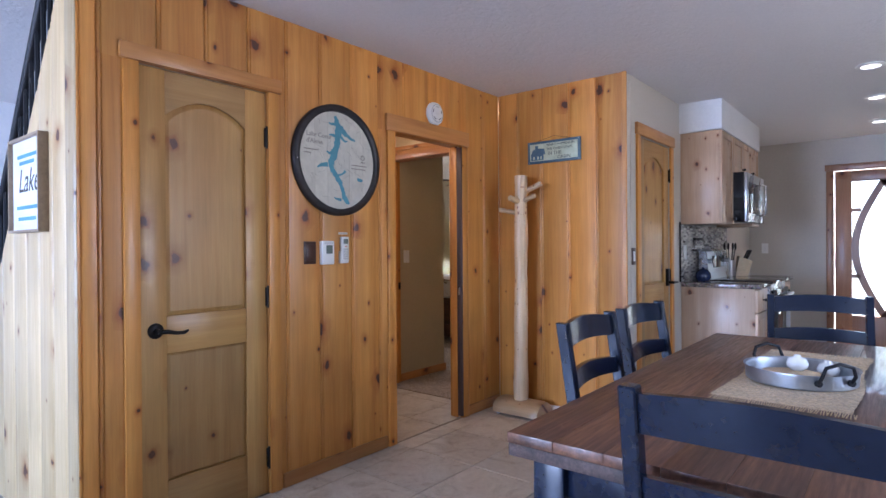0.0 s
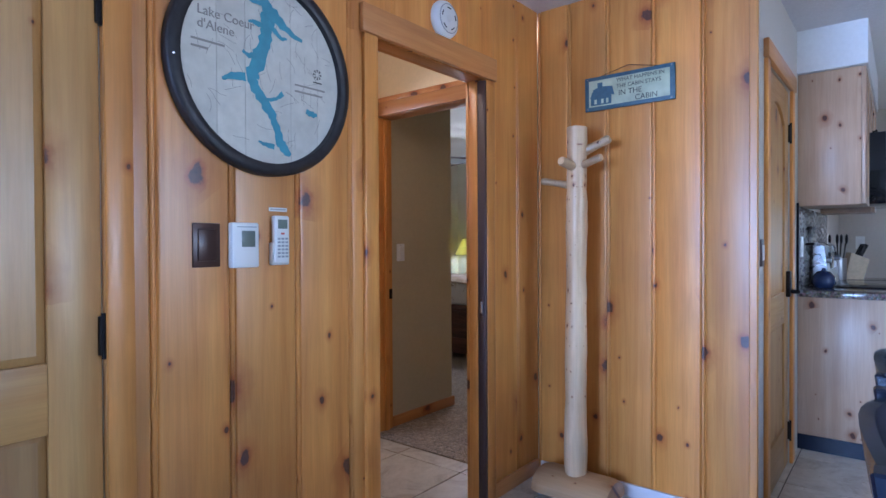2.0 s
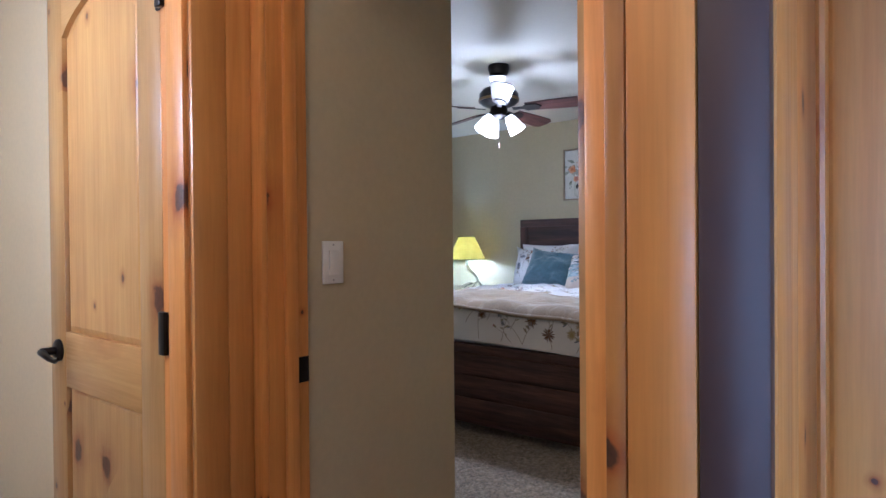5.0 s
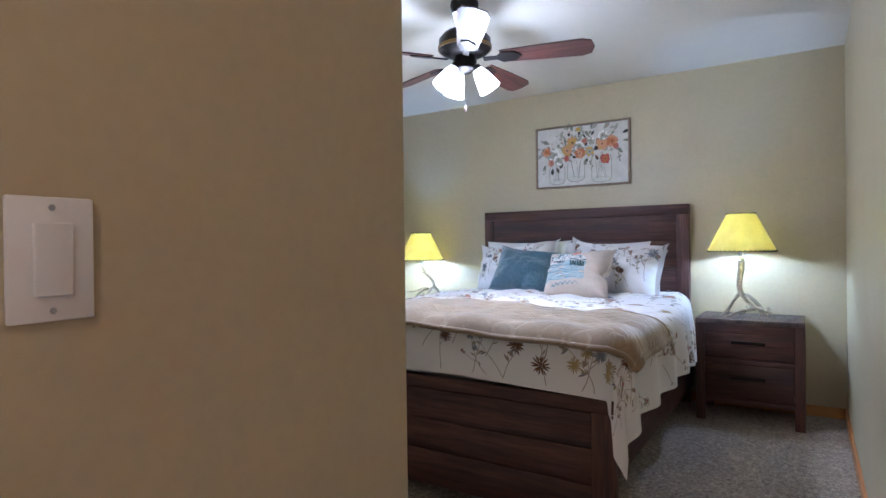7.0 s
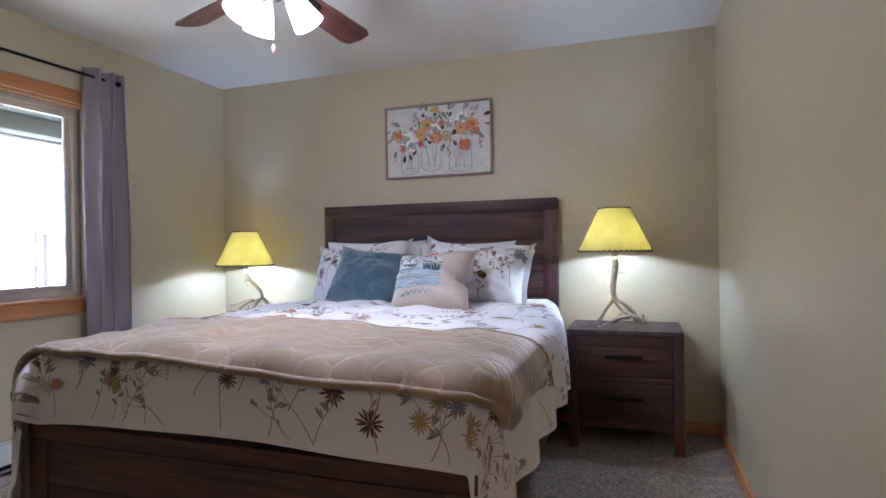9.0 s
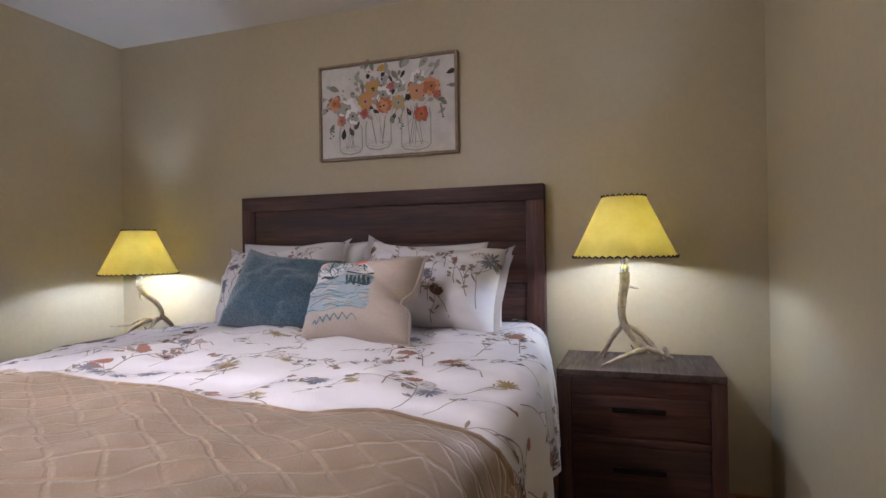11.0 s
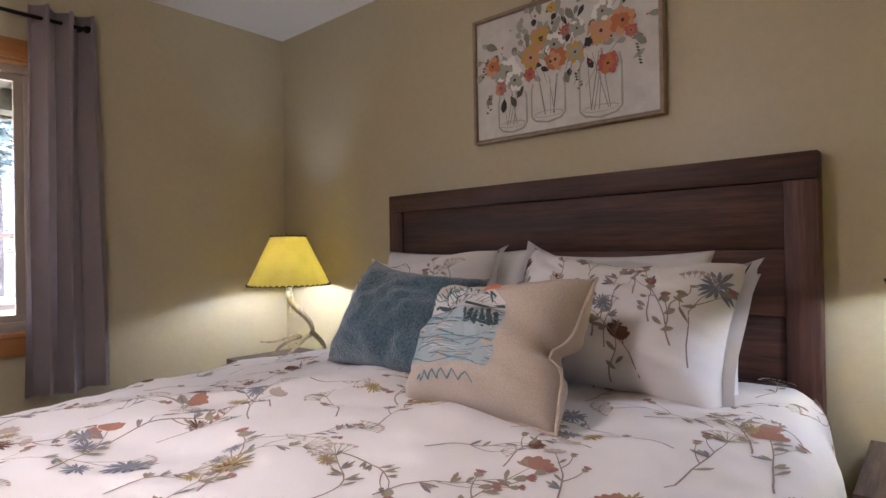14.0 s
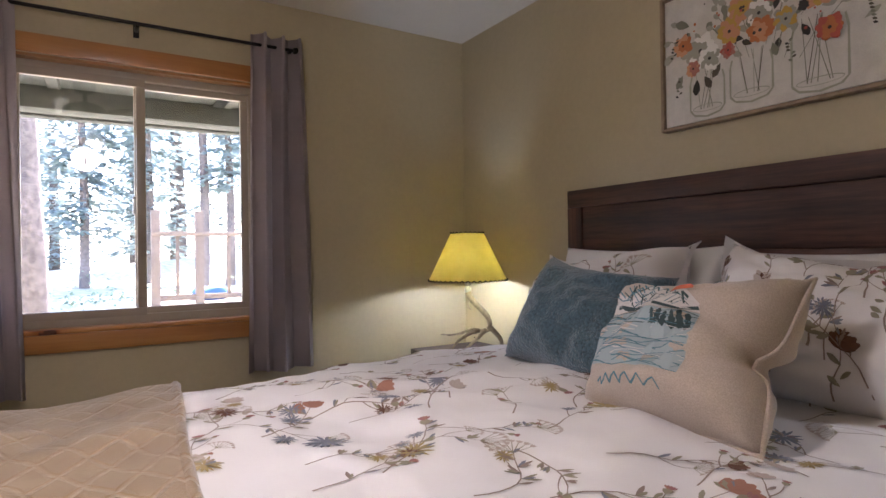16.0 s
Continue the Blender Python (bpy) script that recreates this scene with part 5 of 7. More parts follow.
part("top_rail", sweep(bmesh.new(), [(XS + 0.04, 0.46, rail_z(0.46, 0.50)), (XS + 0.04, 1.95, rail_z(1.95, 0.50))], 0.024, 10), BLACK_IRON, rl)
part("bottom_rail", sweep(bmesh.new(), [(XS + 0.04, 0.12, rail_z(0.12, 0.03)), (XS + 0.04, 1.95, rail_z(1.95, 0.03))], 0.020, 10), BLACK_IRON, rl)
for i in range(21):
    y = 0.14 + i * 0.086
    bm = sweep(bmesh.new(), [(XS + 0.04, y, rail_z(y, 0.03)), (XS + 0.04, y, min(rail_z(y, 0.50), H))], 0.011, 6)
    part("baluster", bm, BLACK_IRON, rl)
ls = thing("lake_sign", pose(XS - 0.002, 0.50, 1.54, 0, 0, -90), "white lake sign in brown frame on pine", "sign")
part("face", boxed(-0.20, 0.20, -0.022, -0.004, -0.20, 0.20), SIGN_WHITE, ls)
for a in (-0.21, 0.198):
    part("frame_side", boxed(a, a + 0.012, -0.04, 0, -0.212, 0.212, bev=0.001), FRAME_OAK, ls)
for a in (-0.212, 0.20):
    part("frame_rail", boxed(-0.198, 0.198, -0.04, 0, a, a + 0.012, bev=0.001), FRAME_OAK, ls)
text("lettering", "Lake", 0.15, pose(-0.12, -0.0222, -0.03, 90, 0, 0), INK, ls, shear=0.3)
for z, w in ((0.13, 0.13), (0.10, 0.10), (-0.10, 0.14), (-0.15, 0.12)):
    part("text_bar", boxed(-w, w, -0.0235, -0.0215, z - 0.008, z + 0.008), TEAL, ls, smooth=0)


# ---- hall and bathroom ----
random.seed(21)
bs = thing("light_switch", pose(0.117, YG - 0.001, 1.162), "white rocker light switch on the return wall", "light switch")
part("plate", boxed(-0.037, 0.037, -0.006, 0, -0.058, 0.058, bev=0.0025), WHITE_PLASTIC, bs)
part("rocker", boxed(-0.0165, 0.0165, -0.011, -0.005, -0.034, 0.034, bev=0.002), WHITE_PLASTIC, bs)
for z in (-0.048, 0.048):
    part("screw", lathe(bmesh.new(), [(0, 0), (0.0032, 0), (0.0025, 0.0012), (0, 0.0014)], 10), GREY_PLASTIC, bs, m=pose(0, -0.006, z, 90, 0, 0))
hl = thing("hall_light", pose(-0.72, 0.62, H), "frosted dome light on the hall ceiling", "ceiling light")
part("base", lathe(bmesh.new(), [(0, 0), (0.14, 0), (0.14, -0.02), (0, -0.02)], 28), BROWN_PLATE, hl)
part("dome", lathe(bmesh.new(), [(0, -0.09), (0.05, -0.085), (0.10, -0.062), (0.13, -0.021), (0, -0.021)], 28), glow("hall_dome_glass", (1.0, 0.85, 0.62), 3.0 * DIM), hl).visible_shadow = False
hk = thing("robe_hook", pose(-0.91, 3.198, 1.50), "black double robe hook on bathroom wall", "hook")
part("rose", sweep(bmesh.new(), [(0, 0, 0), (0, -0.012, 0)], 0.025, 16), BLACK_METAL, hk)
part("prong", sweep(bmesh.new(), [(0, -0.01, 0), (0, -0.06, 0.0), (0, -0.09, -0.03), (0, -0.11, 0.0)], 0.009, 8), BLACK_METAL, hk)
part("prong", sweep(bmesh.new(), [(0, -0.01, 0.0), (0, -0.05, 0.03), (0, -0.075, 0.06)], 0.009, 8), BLACK_METAL, hk)
sw2 = structure("shower_wall", boxed(-1.299, -1.06, 3.172, 3.198, 0, 2.3), GROUT, "stone tiled shower wall", "wall")
for i in range(8):
    part("tile", boxed(-1.298, -1.065, 3.166, 3.173, 0.01 + 0.29 * i, 0.294 + 0.29 * i - 0.004, bev=0.001, seg=1), SHOWER_TILE, sw2)

# ---- bed ----
BX0, BX1 = 2.03, 4.335
bed = thing("bed", pose(0, 0, 0), "dark brown plank bed with panelled headboard", "bed")
hb = part("headboard", boxed(BX1 + 0.012, BX1 + 0.05, 1.265, 2.94, 0.25, 1.44), BED_Y, bed, "dark plank headboard")
for i in range(5):
    z0 = 0.42 + i * 0.192
    part("plank", boxed(BX1 + 0.006, BX1 + 0.016, 1.345, 2.86, z0, z0 + 0.189, bev=0.002), BED_Y, hb)
part("post", boxed(BX1 - 0.004, BX1 + 0.06, 1.261, 1.345, 0, 1.38, bev=0.003), BED_Z, hb)
part("post", boxed(BX1 - 0.004, BX1 + 0.06, 2.86, 2.944, 0, 1.38, bev=0.003), BED_Z, hb)
part("top_rail", boxed(BX1 - 0.004, BX1 + 0.062, 1.261, 2.944, 1.381, 1.457, bev=0.003), BED_Y, hb)
fb = part("footboard", boxed(BX0 + 0.012, BX0 + 0.05, 1.16, 2.72, 0.07, 0.56), BED_Y, bed, "dark plank footboard")
for i in range(3):
    part("plank", boxed(BX0 + 0.006, BX0 + 0.016, 1.24, 2.65, 0.09 + 0.142 * i, 0.229 + 0.142 * i, bev=0.002), BED_Y, fb)
part("top_rail", boxed(BX0, BX0 + 0.058, 1.15, 2.732, 0.518, 0.572, bev=0.003), BED_Y, fb)
part("post", boxed(BX0, BX0 + 0.058, 1.15, 1.238, 0, 0.517, bev=0.003), BED_Z, fb)
part("post", boxed(BX0, BX0 + 0.058, 2.648, 2.732, 0, 0.517, bev=0.003), BED_Z, fb)
for y in (1.235, 2.675):
    part("side_rail", boxed(BX0 + 0.06, BX1 - 0.005, y, y + 0.03, 0.14, 0.42, bev=0.003), BED_X, bed)
mt = thing("mattress", pose(0, 0, 0), "white mattress under the duvet", "mattress")
part("pad", boxed(BX0 + 0.07, BX1 - 0.01, 1.28, 2.72, 0.36, 0.755, bev=0.05, seg=3), WHITE_COTTON, mt)
bed_base = part("slat_base", boxed(BX0 + 0.065, BX1 - 0.01, 1.27, 2.70, 0.26, 0.359), BED_X, bed)

DU_HEAD, DU_FOOT, DU_C, DU_W, DU_Z = 4.25, 2.095, 2.075, 0.90, 0.805


def half(u, v):
    """Half the width of the duvet's top; it is drawn in towards the pillows, and on the window side towards the foot."""
    pull = 0.30 * min(1.0, max(0.0, (u - 0.5) / 1.5)) if v > 0 else 0.0
    return DU_W - 0.155 * max(0.0, 1 - u / 1.25) ** 1.6 - pull


def over(s, r):
    """How far out and down a cloth goes that hangs s past an edge of radius r."""
    q = r * math.pi / 2
    if s <= 0:
        return 0.0, 0.0
    if s < q:
        return r * math.sin(s / r), r * (1 - math.cos(s / r))
    return r + 0.05 * (s - q), r + (s - q)


def duvet(u, v, lift=0.0):
    """Place on the duvet: u from the head along the bed, v across from its middle line."""
    length = DU_HEAD - DU_FOOT
    w = half(u, v)
    a, b = max(0.0, u - length), max(0.0, abs(v) - w)
    side = 1 if v < 0 else -1
    x0, y0 = DU_HEAD - min(u, length), DU_C + max(-w, min(w, v))
    s = max(a, b) + 0.32 * min(a, b)
    ang = math.atan2(b, a) if s > 0 else 0.0
    fold = 0.0
    if s > 0.05:
        fold = 0.020 * math.sin(u * 17 + 1.3) * min(1.0, (s - 0.05) / 0.2) if b > a else 0.008 * math.sin(v * 9 + 0.4) * min(1.0, (s - 0.05) / 0.2)
    r = 0.075 if b <= 0 else 0.085 if v < 0 else 0.14
    o, d = over(s, r + (lift if s > 0 else 0))
    o += fold
    x = x0 - o * math.cos(ang) * (0.75 if b > 0.05 else 1.0) if a > 0 else x0
    y = y0 - side * o * math.sin(ang) if b > 0 else y0
    inner = (1 - (max(-1, min(1, v / w))) ** 2)
    p = Vector((x, y, 0))
    wr = noise.noise(Vector((u * 3.1, v * 3.6, 0.3))) * 0.018 + noise.noise(Vector((u * 6 + v * 4, v * 6 - u * 3, 5.3))) * 0.016 + noise.noise(Vector((u * 18, v * 14, 2.3))) * 0.004
    ridge = 0.024 * math.exp(-((v - 0.35 + 0.25 * math.sin(u * 2.2)) / 0.03) ** 2) * math.exp(-((u - 1.0) / 0.35) ** 2) + 0.022 * math.exp(-((v - 0.55 + 0.3 * math.sin(u * 2.0 + 0.5)) / 0.035) ** 2) * math.exp(-((u - 0.9) / 0.3) ** 2)
    z = DU_Z + 0.028 * inner - d + (wr + ridge) * (1 if s < 0.02 else max(0.0, 1 - s * 6)) + (lift if s <= 0 else lift * math.exp(-8 * d))
    return Vector((p.x, p.y, z))


def duvet_n(u, v, lift=0.0):
    e = 0.006
    a = duvet(u + e, v, lift) - duvet(u - e, v, lift)
    b = duvet(u, v + e, lift) - duvet(u, v - e, lift)
    n = b.cross(a)
    n = n.normalized() if n.length > 1e-9 else Vector((0, 0, 1))
    ref = Vector((-0.3, 0.6 if v > 0 else -0.6, 1))
    return n if n.dot(ref) > 0 else -n


def hem(v):
    """Length of the duvet along the bed, longer at the corners that hang free."""
    length = DU_HEAD - DU_FOOT
    f = max(0.0, min(1.0, (abs(v) - (DU_W if v < 0 else DU_W - 0.28) - 0.02) / 0.10))
    return length + 0.275 + 0.18 * f


dv = thing("duvet", pose(0, 0, 0), "white duvet printed with brown wildflowers, hanging loose", "duvet")
bm = bmesh.new()
NU, NV, VE = 190, 170, DU_W + 0.37
grid = [[bm.verts.new(duvet(hem(-VE + 2 * VE * j / NV) * i / NU, -VE + 2 * VE * j / NV)) for j in range(NV + 1)] for i in range(NU + 1)]
for i in range(NU):
    for j in range(NV):
        bm.faces.new((grid[i][j], grid[i][j + 1], grid[i + 1][j + 1], grid[i + 1][j]))
part("cover", bm, DUVET, dv, smooth=180)

PRINT = [plain("print_stem", (0.29, 0.22, 0.18), 0.9), plain("print_leaf", (0.30, 0.27, 0.19), 0.9), plain("print_grey_flower", (0.48, 0.40, 0.35), 0.9), plain("print_rust", (0.36, 0.175, 0.12), 0.9), plain("print_ochre", (0.36, 0.27, 0.12), 0.9), plain("print_slate", (0.20, 0.21, 0.25), 0.9), plain("print_plum", (0.32, 0.14, 0.14), 0.9), plain("print_brown", (0.13, 0.055, 0.03), 0.9)]


class Print:
    """Flat printed flowers that lie on a cloth; at(u, v) gives the place on it."""

    def __init__(self, at):
        self.bm, self.at = bmesh.new(), at

    def face(self, pts, k):
        f = self.bm.faces.new([self.bm.verts.new(self.at(u, v)) for u, v in pts])
        f.material_index = k

    def ribbon(self, pts, w, k):
        for i, (p, q) in enumerate(zip(pts, pts[1:])):
            d = Vector((q[0] - p[0], q[1] - p[1]))
            if d.length < 1e-6:
                continue
            n = Vector((-d.y, d.x)).normalized()
            w0, w1 = w * (1 - 0.6 * i / len(pts)), w * (1 - 0.6 * (i + 1) / len(pts))
            self.face([(p[0] + n.x * w0, p[1] + n.y * w0), (q[0] + n.x * w1, q[1] + n.y * w1), (q[0] - n.x * w1, q[1] - n.y * w1), (p[0] - n.x * w0, p[1] - n.y * w0)], k)

    def petal(self, u, v, a, length, wide, k):
        d, n = Vector((math.cos(a), math.sin(a))), Vector((-math.sin(a), math.cos(a)))
        out = []
        for f, w in ((0, 0.1), (0.35, 0.8), (0.7, 1.0), (1.0, 0.25)):
            out.append((u + d.x * length * f + n.x * wide * w, v + d.y * length * f + n.y * wide * w))
        for f, w in ((1.0, 0.25), (0.7, 1.0), (0.35, 0.8), (0, 0.1)):
            out.append((u + d.x * length * f - n.x * wide * w, v + d.y * length * f - n.y * wide * w))
        self.face(out, k)

    def flower(self, u, v, a, r, kind):
        if kind == 0:      # thistle star
            k = random.choice((4, 5, 7))
            for i in range(15):
                self.petal(u, v, a + i * math.tau / 15 + random.uniform(-0.1, 0.1), r * random.uniform(0.7, 1.1), r * 0.09, k)
        elif kind == 1:    # poppy seen from the side
            k = random.choice((3, 3, 2, 7))
            for t in (-0.9, -0.45, 0, 0.45, 0.9):
                self.petal(u, v, a + t, r * random.uniform(0.8, 1.05), r * 0.27, k)
        elif kind == 2:    # umbel of fine rays
            for t in (-1.1, -0.8, -0.5, -0.2, 0.1, 0.4, 0.7, 1.0):
                e = (u + r * math.cos(a + t), v + r * math.sin(a + t))
                self.ribbon([(u, v), e], r * 0.025, 1)
                for s in (-0.5, 0, 0.5):
                    self.petal(*e, a + t + s, r * 0.28, r * 0.06, 2)
        else:              # thistle bud
            self.petal(u, v, a, r * 0.75, r * 0.28, 1)
            tip = (u + r * 0.6 * math.cos(a), v + r * 0.6 * math.sin(a))
            for t in (-0.6, -0.3, 0, 0.3, 0.6):
                self.petal(*tip, a + t, r * 0.55, r * 0.10, random.choice((6, 3, 6)))

    def sprig(self, u, v, a, size):
        pts, bend = [(u, v)], random.uniform(-0.35, 0.35)
        n = 9
        for i in range(n):
            a += bend * 0.35 + random.uniform(-0.18, 0.18)
            u, v = u + size / n * math.cos(a), v + size / n * math.sin(a)
            pts.append((u, v))
            if i > 1 and random.random() < 0.55:
                s = random.choice((-1, 1))
                for t in range(random.choice((1, 2, 3))):
                    self.petal(u, v, a + s * (0.7 + 0.35 * t), size * random.uniform(0.10, 0.17), size * 0.018, random.choice((1, 1, 5, 0)))
            if i in (3, 5) and random.random() < 0.8:
                s = random.choice((-1, 1))
                b = a + s * 0.8
                q = [(u, v)]
                for j in range(4):
                    b -= s * 0.12
                    q.append((q[-1][0] + size * 0.075 * math.cos(b), q[-1][1] + size * 0.075 * math.sin(b)))
                self.ribbon(q, 0.0014, 0)
                self.flower(*q[-1], b, size * random.uniform(0.09, 0.15), random.choice((0, 3, 3, 2)))
        self.ribbon(pts, 0.0019, 0)
        self.flower(u, v, a, size * random.uniform(0.14, 0.22), random.choice((0, 1, 2, 1, 3)))


pr = Print(lambda u, v: duvet(u, v) + duvet_n(u, v) * 0.0028)
random.seed(8)
step = 0.165


def on_duvet(p, q):
    q = max(-VE + 0.02, min(VE - 0.02, q))
    p = min(p, hem(q) - 0.02)
    return duvet(p, q) + duvet_n(p, q) * 0.0020


for i in range(17):
    for j in range(18):
        u, v = 0.15 + i * step + random.uniform(-0.05, 0.05), -1.28 + j * step * 0.93 + random.uniform(-0.05, 0.05)
        if u < hem(v) + 0.02 and abs(v) < VE - 0.06:
            pr.at = on_duvet
            pr.sprig(u, v, random.choice((math.pi, math.pi * 0.8, math.pi * 1.2)) + random.uniform(-0.5, 0.5), random.uniform(0.17, 0.27))
for j in range(12):
    v = -1.0 + j * 0.17 + random.uniform(-0.03, 0.03)
    top = hem(v) - 0.012
    pr.at = on_duvet
    pr.sprig(top, v, math.pi + random.uniform(-0.6, 0.6), random.uniform(0.20, 0.28))
    pr.flower(top - random.uniform(0.08, 0.2), v + random.uniform(-0.06, 0.06), math.pi + random.uniform(-0.5, 0.5), random.uniform(0.03, 0.05), random.choice((0, 1, 3)))
ob = part("flower_print", pr.bm, PRINT, dv, "brown, rust and grey printed wildflowers", smooth=0)
ob["kind"] = "stuff"

# throw across the foot of the bed
tw = thing("throw_blanket", pose(0, 0, 0), "tan embossed fleece throw across the bed", "blanket")


def throw(i, j, lift):
    """i along the bed, j across it, both 0 to 1."""
    v = -1.04 + 2.20 * j
    length = DU_HEAD - DU_FOOT
    u0 = length - 0.545 + 0.04 * math.sin(j * 5.0) - 0.03 * j
    u1 = length + 0.075 + 0.03 * math.sin(j * 4.0 + 0.6) - 0.02 * j
    u = u0 + (u1 - u0) * i
    p = duvet(u, v, 0.012)
    n = duvet_n(u, v, 0.012)
    w = 0.007 * noise.noise(Vector((u * 6, v * 5, 9)))
    return p + n * (0.006 + lift + max(0.0, w))


bm = bmesh.new()
NI, NJ = 34, 70
tops = [[bm.verts.new(throw(i / NI, j / NJ, 0.014)) for j in range(NJ + 1)] for i in range(NI + 1)]
lows = [[bm.verts.new(throw(i / NI, j / NJ, 0.0)) for j in range(NJ + 1)] for i in range(NI + 1)]
for i in range(NI):
    for j in range(NJ):
        bm.faces.new((tops[i][j], tops[i][j + 1], tops[i + 1][j + 1], tops[i + 1][j]))
        bm.faces.new((lows[i][j], lows[i + 1][j], lows[i + 1][j + 1], lows[i][j + 1]))
for i in range(NI):
    for j in (0, NJ):
        bm.faces.new((tops[i][j], tops[i + 1][j], lows[i + 1][j], lows[i][j]))
for j in range(NJ):
    for i in (0, NI):
        bm.faces.new((tops[i][j], tops[i][j + 1], lows[i][j + 1], lows[i][j]))
part("fleece", bm, FLEECE, tw, smooth=60)
edge = [throw(i / 40, 0, 0.010) for i in range(41)]
part("hem", sweep(bmesh.new(), edge, 0.014, 10), FLEECE, tw, "rolled fleece hem")
edge = [throw(1, j / 70, 0.008) for j in range(71)]
part("hem", sweep(bmesh.new(), edge, 0.013, 10), FLEECE, tw)
edge = [throw(0, j / 70, 0.008) for j in range(71)]
part("hem", sweep(bmesh.new(), edge, 0.011, 10), FLEECE, tw)


# ---- pillows ----
def pillow(w, h, t, seed=0, slump=0.0, pinch=0.07, dents=()):
    """A cushion's front surface as a function of u, v in -1..1; y is its thickness, front towards -y."""
    def at(u, v, s=-1, off=0.0):
        x = w / 2 * u * (1 - pinch * (1 - v * v))
        z = h / 2 * v * (1 - pinch * (1 - u * u))
        f = max(0.0, (1 - u ** 4) * (1 - v ** 4)) ** 0.55
        wr = noise.noise(Vector((u * 2 + seed, v * 2, seed * 1.7))) * 0.45 + noise.noise(Vector((u * 4 + v * 1.5 + seed, v * 5 - u, seed))) * 0.26 + noise.noise(Vector((u * 9 + seed, v * 9 + u * 3, seed))) * 0.10
        y = s * (t / 2 * f * (1 + wr * 0.5) + off)
        z -= slump * (1 - u * u) * max(v, 0)
        for u0, v0, u1, v1, deep, wide in dents:
            k = max(0.0, min(1.0, ((u - u0) * (u1 - u0) + (v - v0) * (v1 - v0)) / ((u1 - u0) ** 2 + (v1 - v0) ** 2)))
            near = math.exp(-((u - u0 - k * (u1 - u0)) ** 2 + (v - v0 - k * (v1 - v0)) ** 2) / wide ** 2)
            y -= s * deep * near * (1 - 0.75 * k) * f
            x -= 0.45 * deep * near * (1 - k) * max(0.0, u)
        return Vector((x, y, z))
    return at


def cushion(bm, at, n=34):
    for s in (-1, 1):
        g = [[bm.verts.new(at(-1 + 2 * i / n, -1 + 2 * j / n, s)) for j in range(n + 1)] for i in range(n + 1)]
        for i in range(n):
            for j in range(n):
                bm.faces.new((g[i][j], g[i + 1][j], g[i + 1][j + 1], g[i][j + 1]))
    bmesh.ops.remove_doubles(bm, verts=bm.verts[:], dist=0.0008)
    return bm


def bed_pillow(name, m, w, h, t, material, label, category, seed, flange=0.0, slump=0.0, dents=()):
    p = thing(name, m, label, category)
    at = pillow(w, h, t, seed, slump, 0.09, dents)
    part("cover", cushion(bmesh.new(), at), material, p, smooth=180)
    if flange:
        bm = bmesh.new()
        rim = [(-1, -1), (1, -1), (1, 1), (-1, 1), (-1, -1)]
        line = []
        for (a, b), (c, d) in zip(rim, rim[1:]):
            for k in range(12):
                f = k / 12
                line.append(at(a + (c - a) * f, b + (d - b) * f))
        n = len(line)
        inn = [bm.verts.new(q) for q in line]
        out = [bm.verts.new(q + Vector((q.x, 0, q.z)).normalized() * flange + Vector((0, 0.013 * math.sin(k * 0.9 + seed), 0.006 * math.sin(k * 0.7)))) for k, q in enumerate(line)]
        for k in range(n):
            bm.faces.new((inn[k], inn[(k + 1) % n], out[(k + 1) % n], out[k]))
        bmesh.ops.solidify(bm, geom=bm.faces[:], thickness=0.004)
        part("flange", bm, material, p, smooth=60)
    return p, at


# pose: the face turns towards the foot of the bed (-x), leaning back
def leaned(x, y, z, lean, turn, tilt):
    return pose(x, y, z) @ pose(0, 0, 0, 0, 0, -90 + turn) @ pose(0, 0, 0, -lean, 0, 0) @ pose(0, 0, 0, 0, tilt, 0)


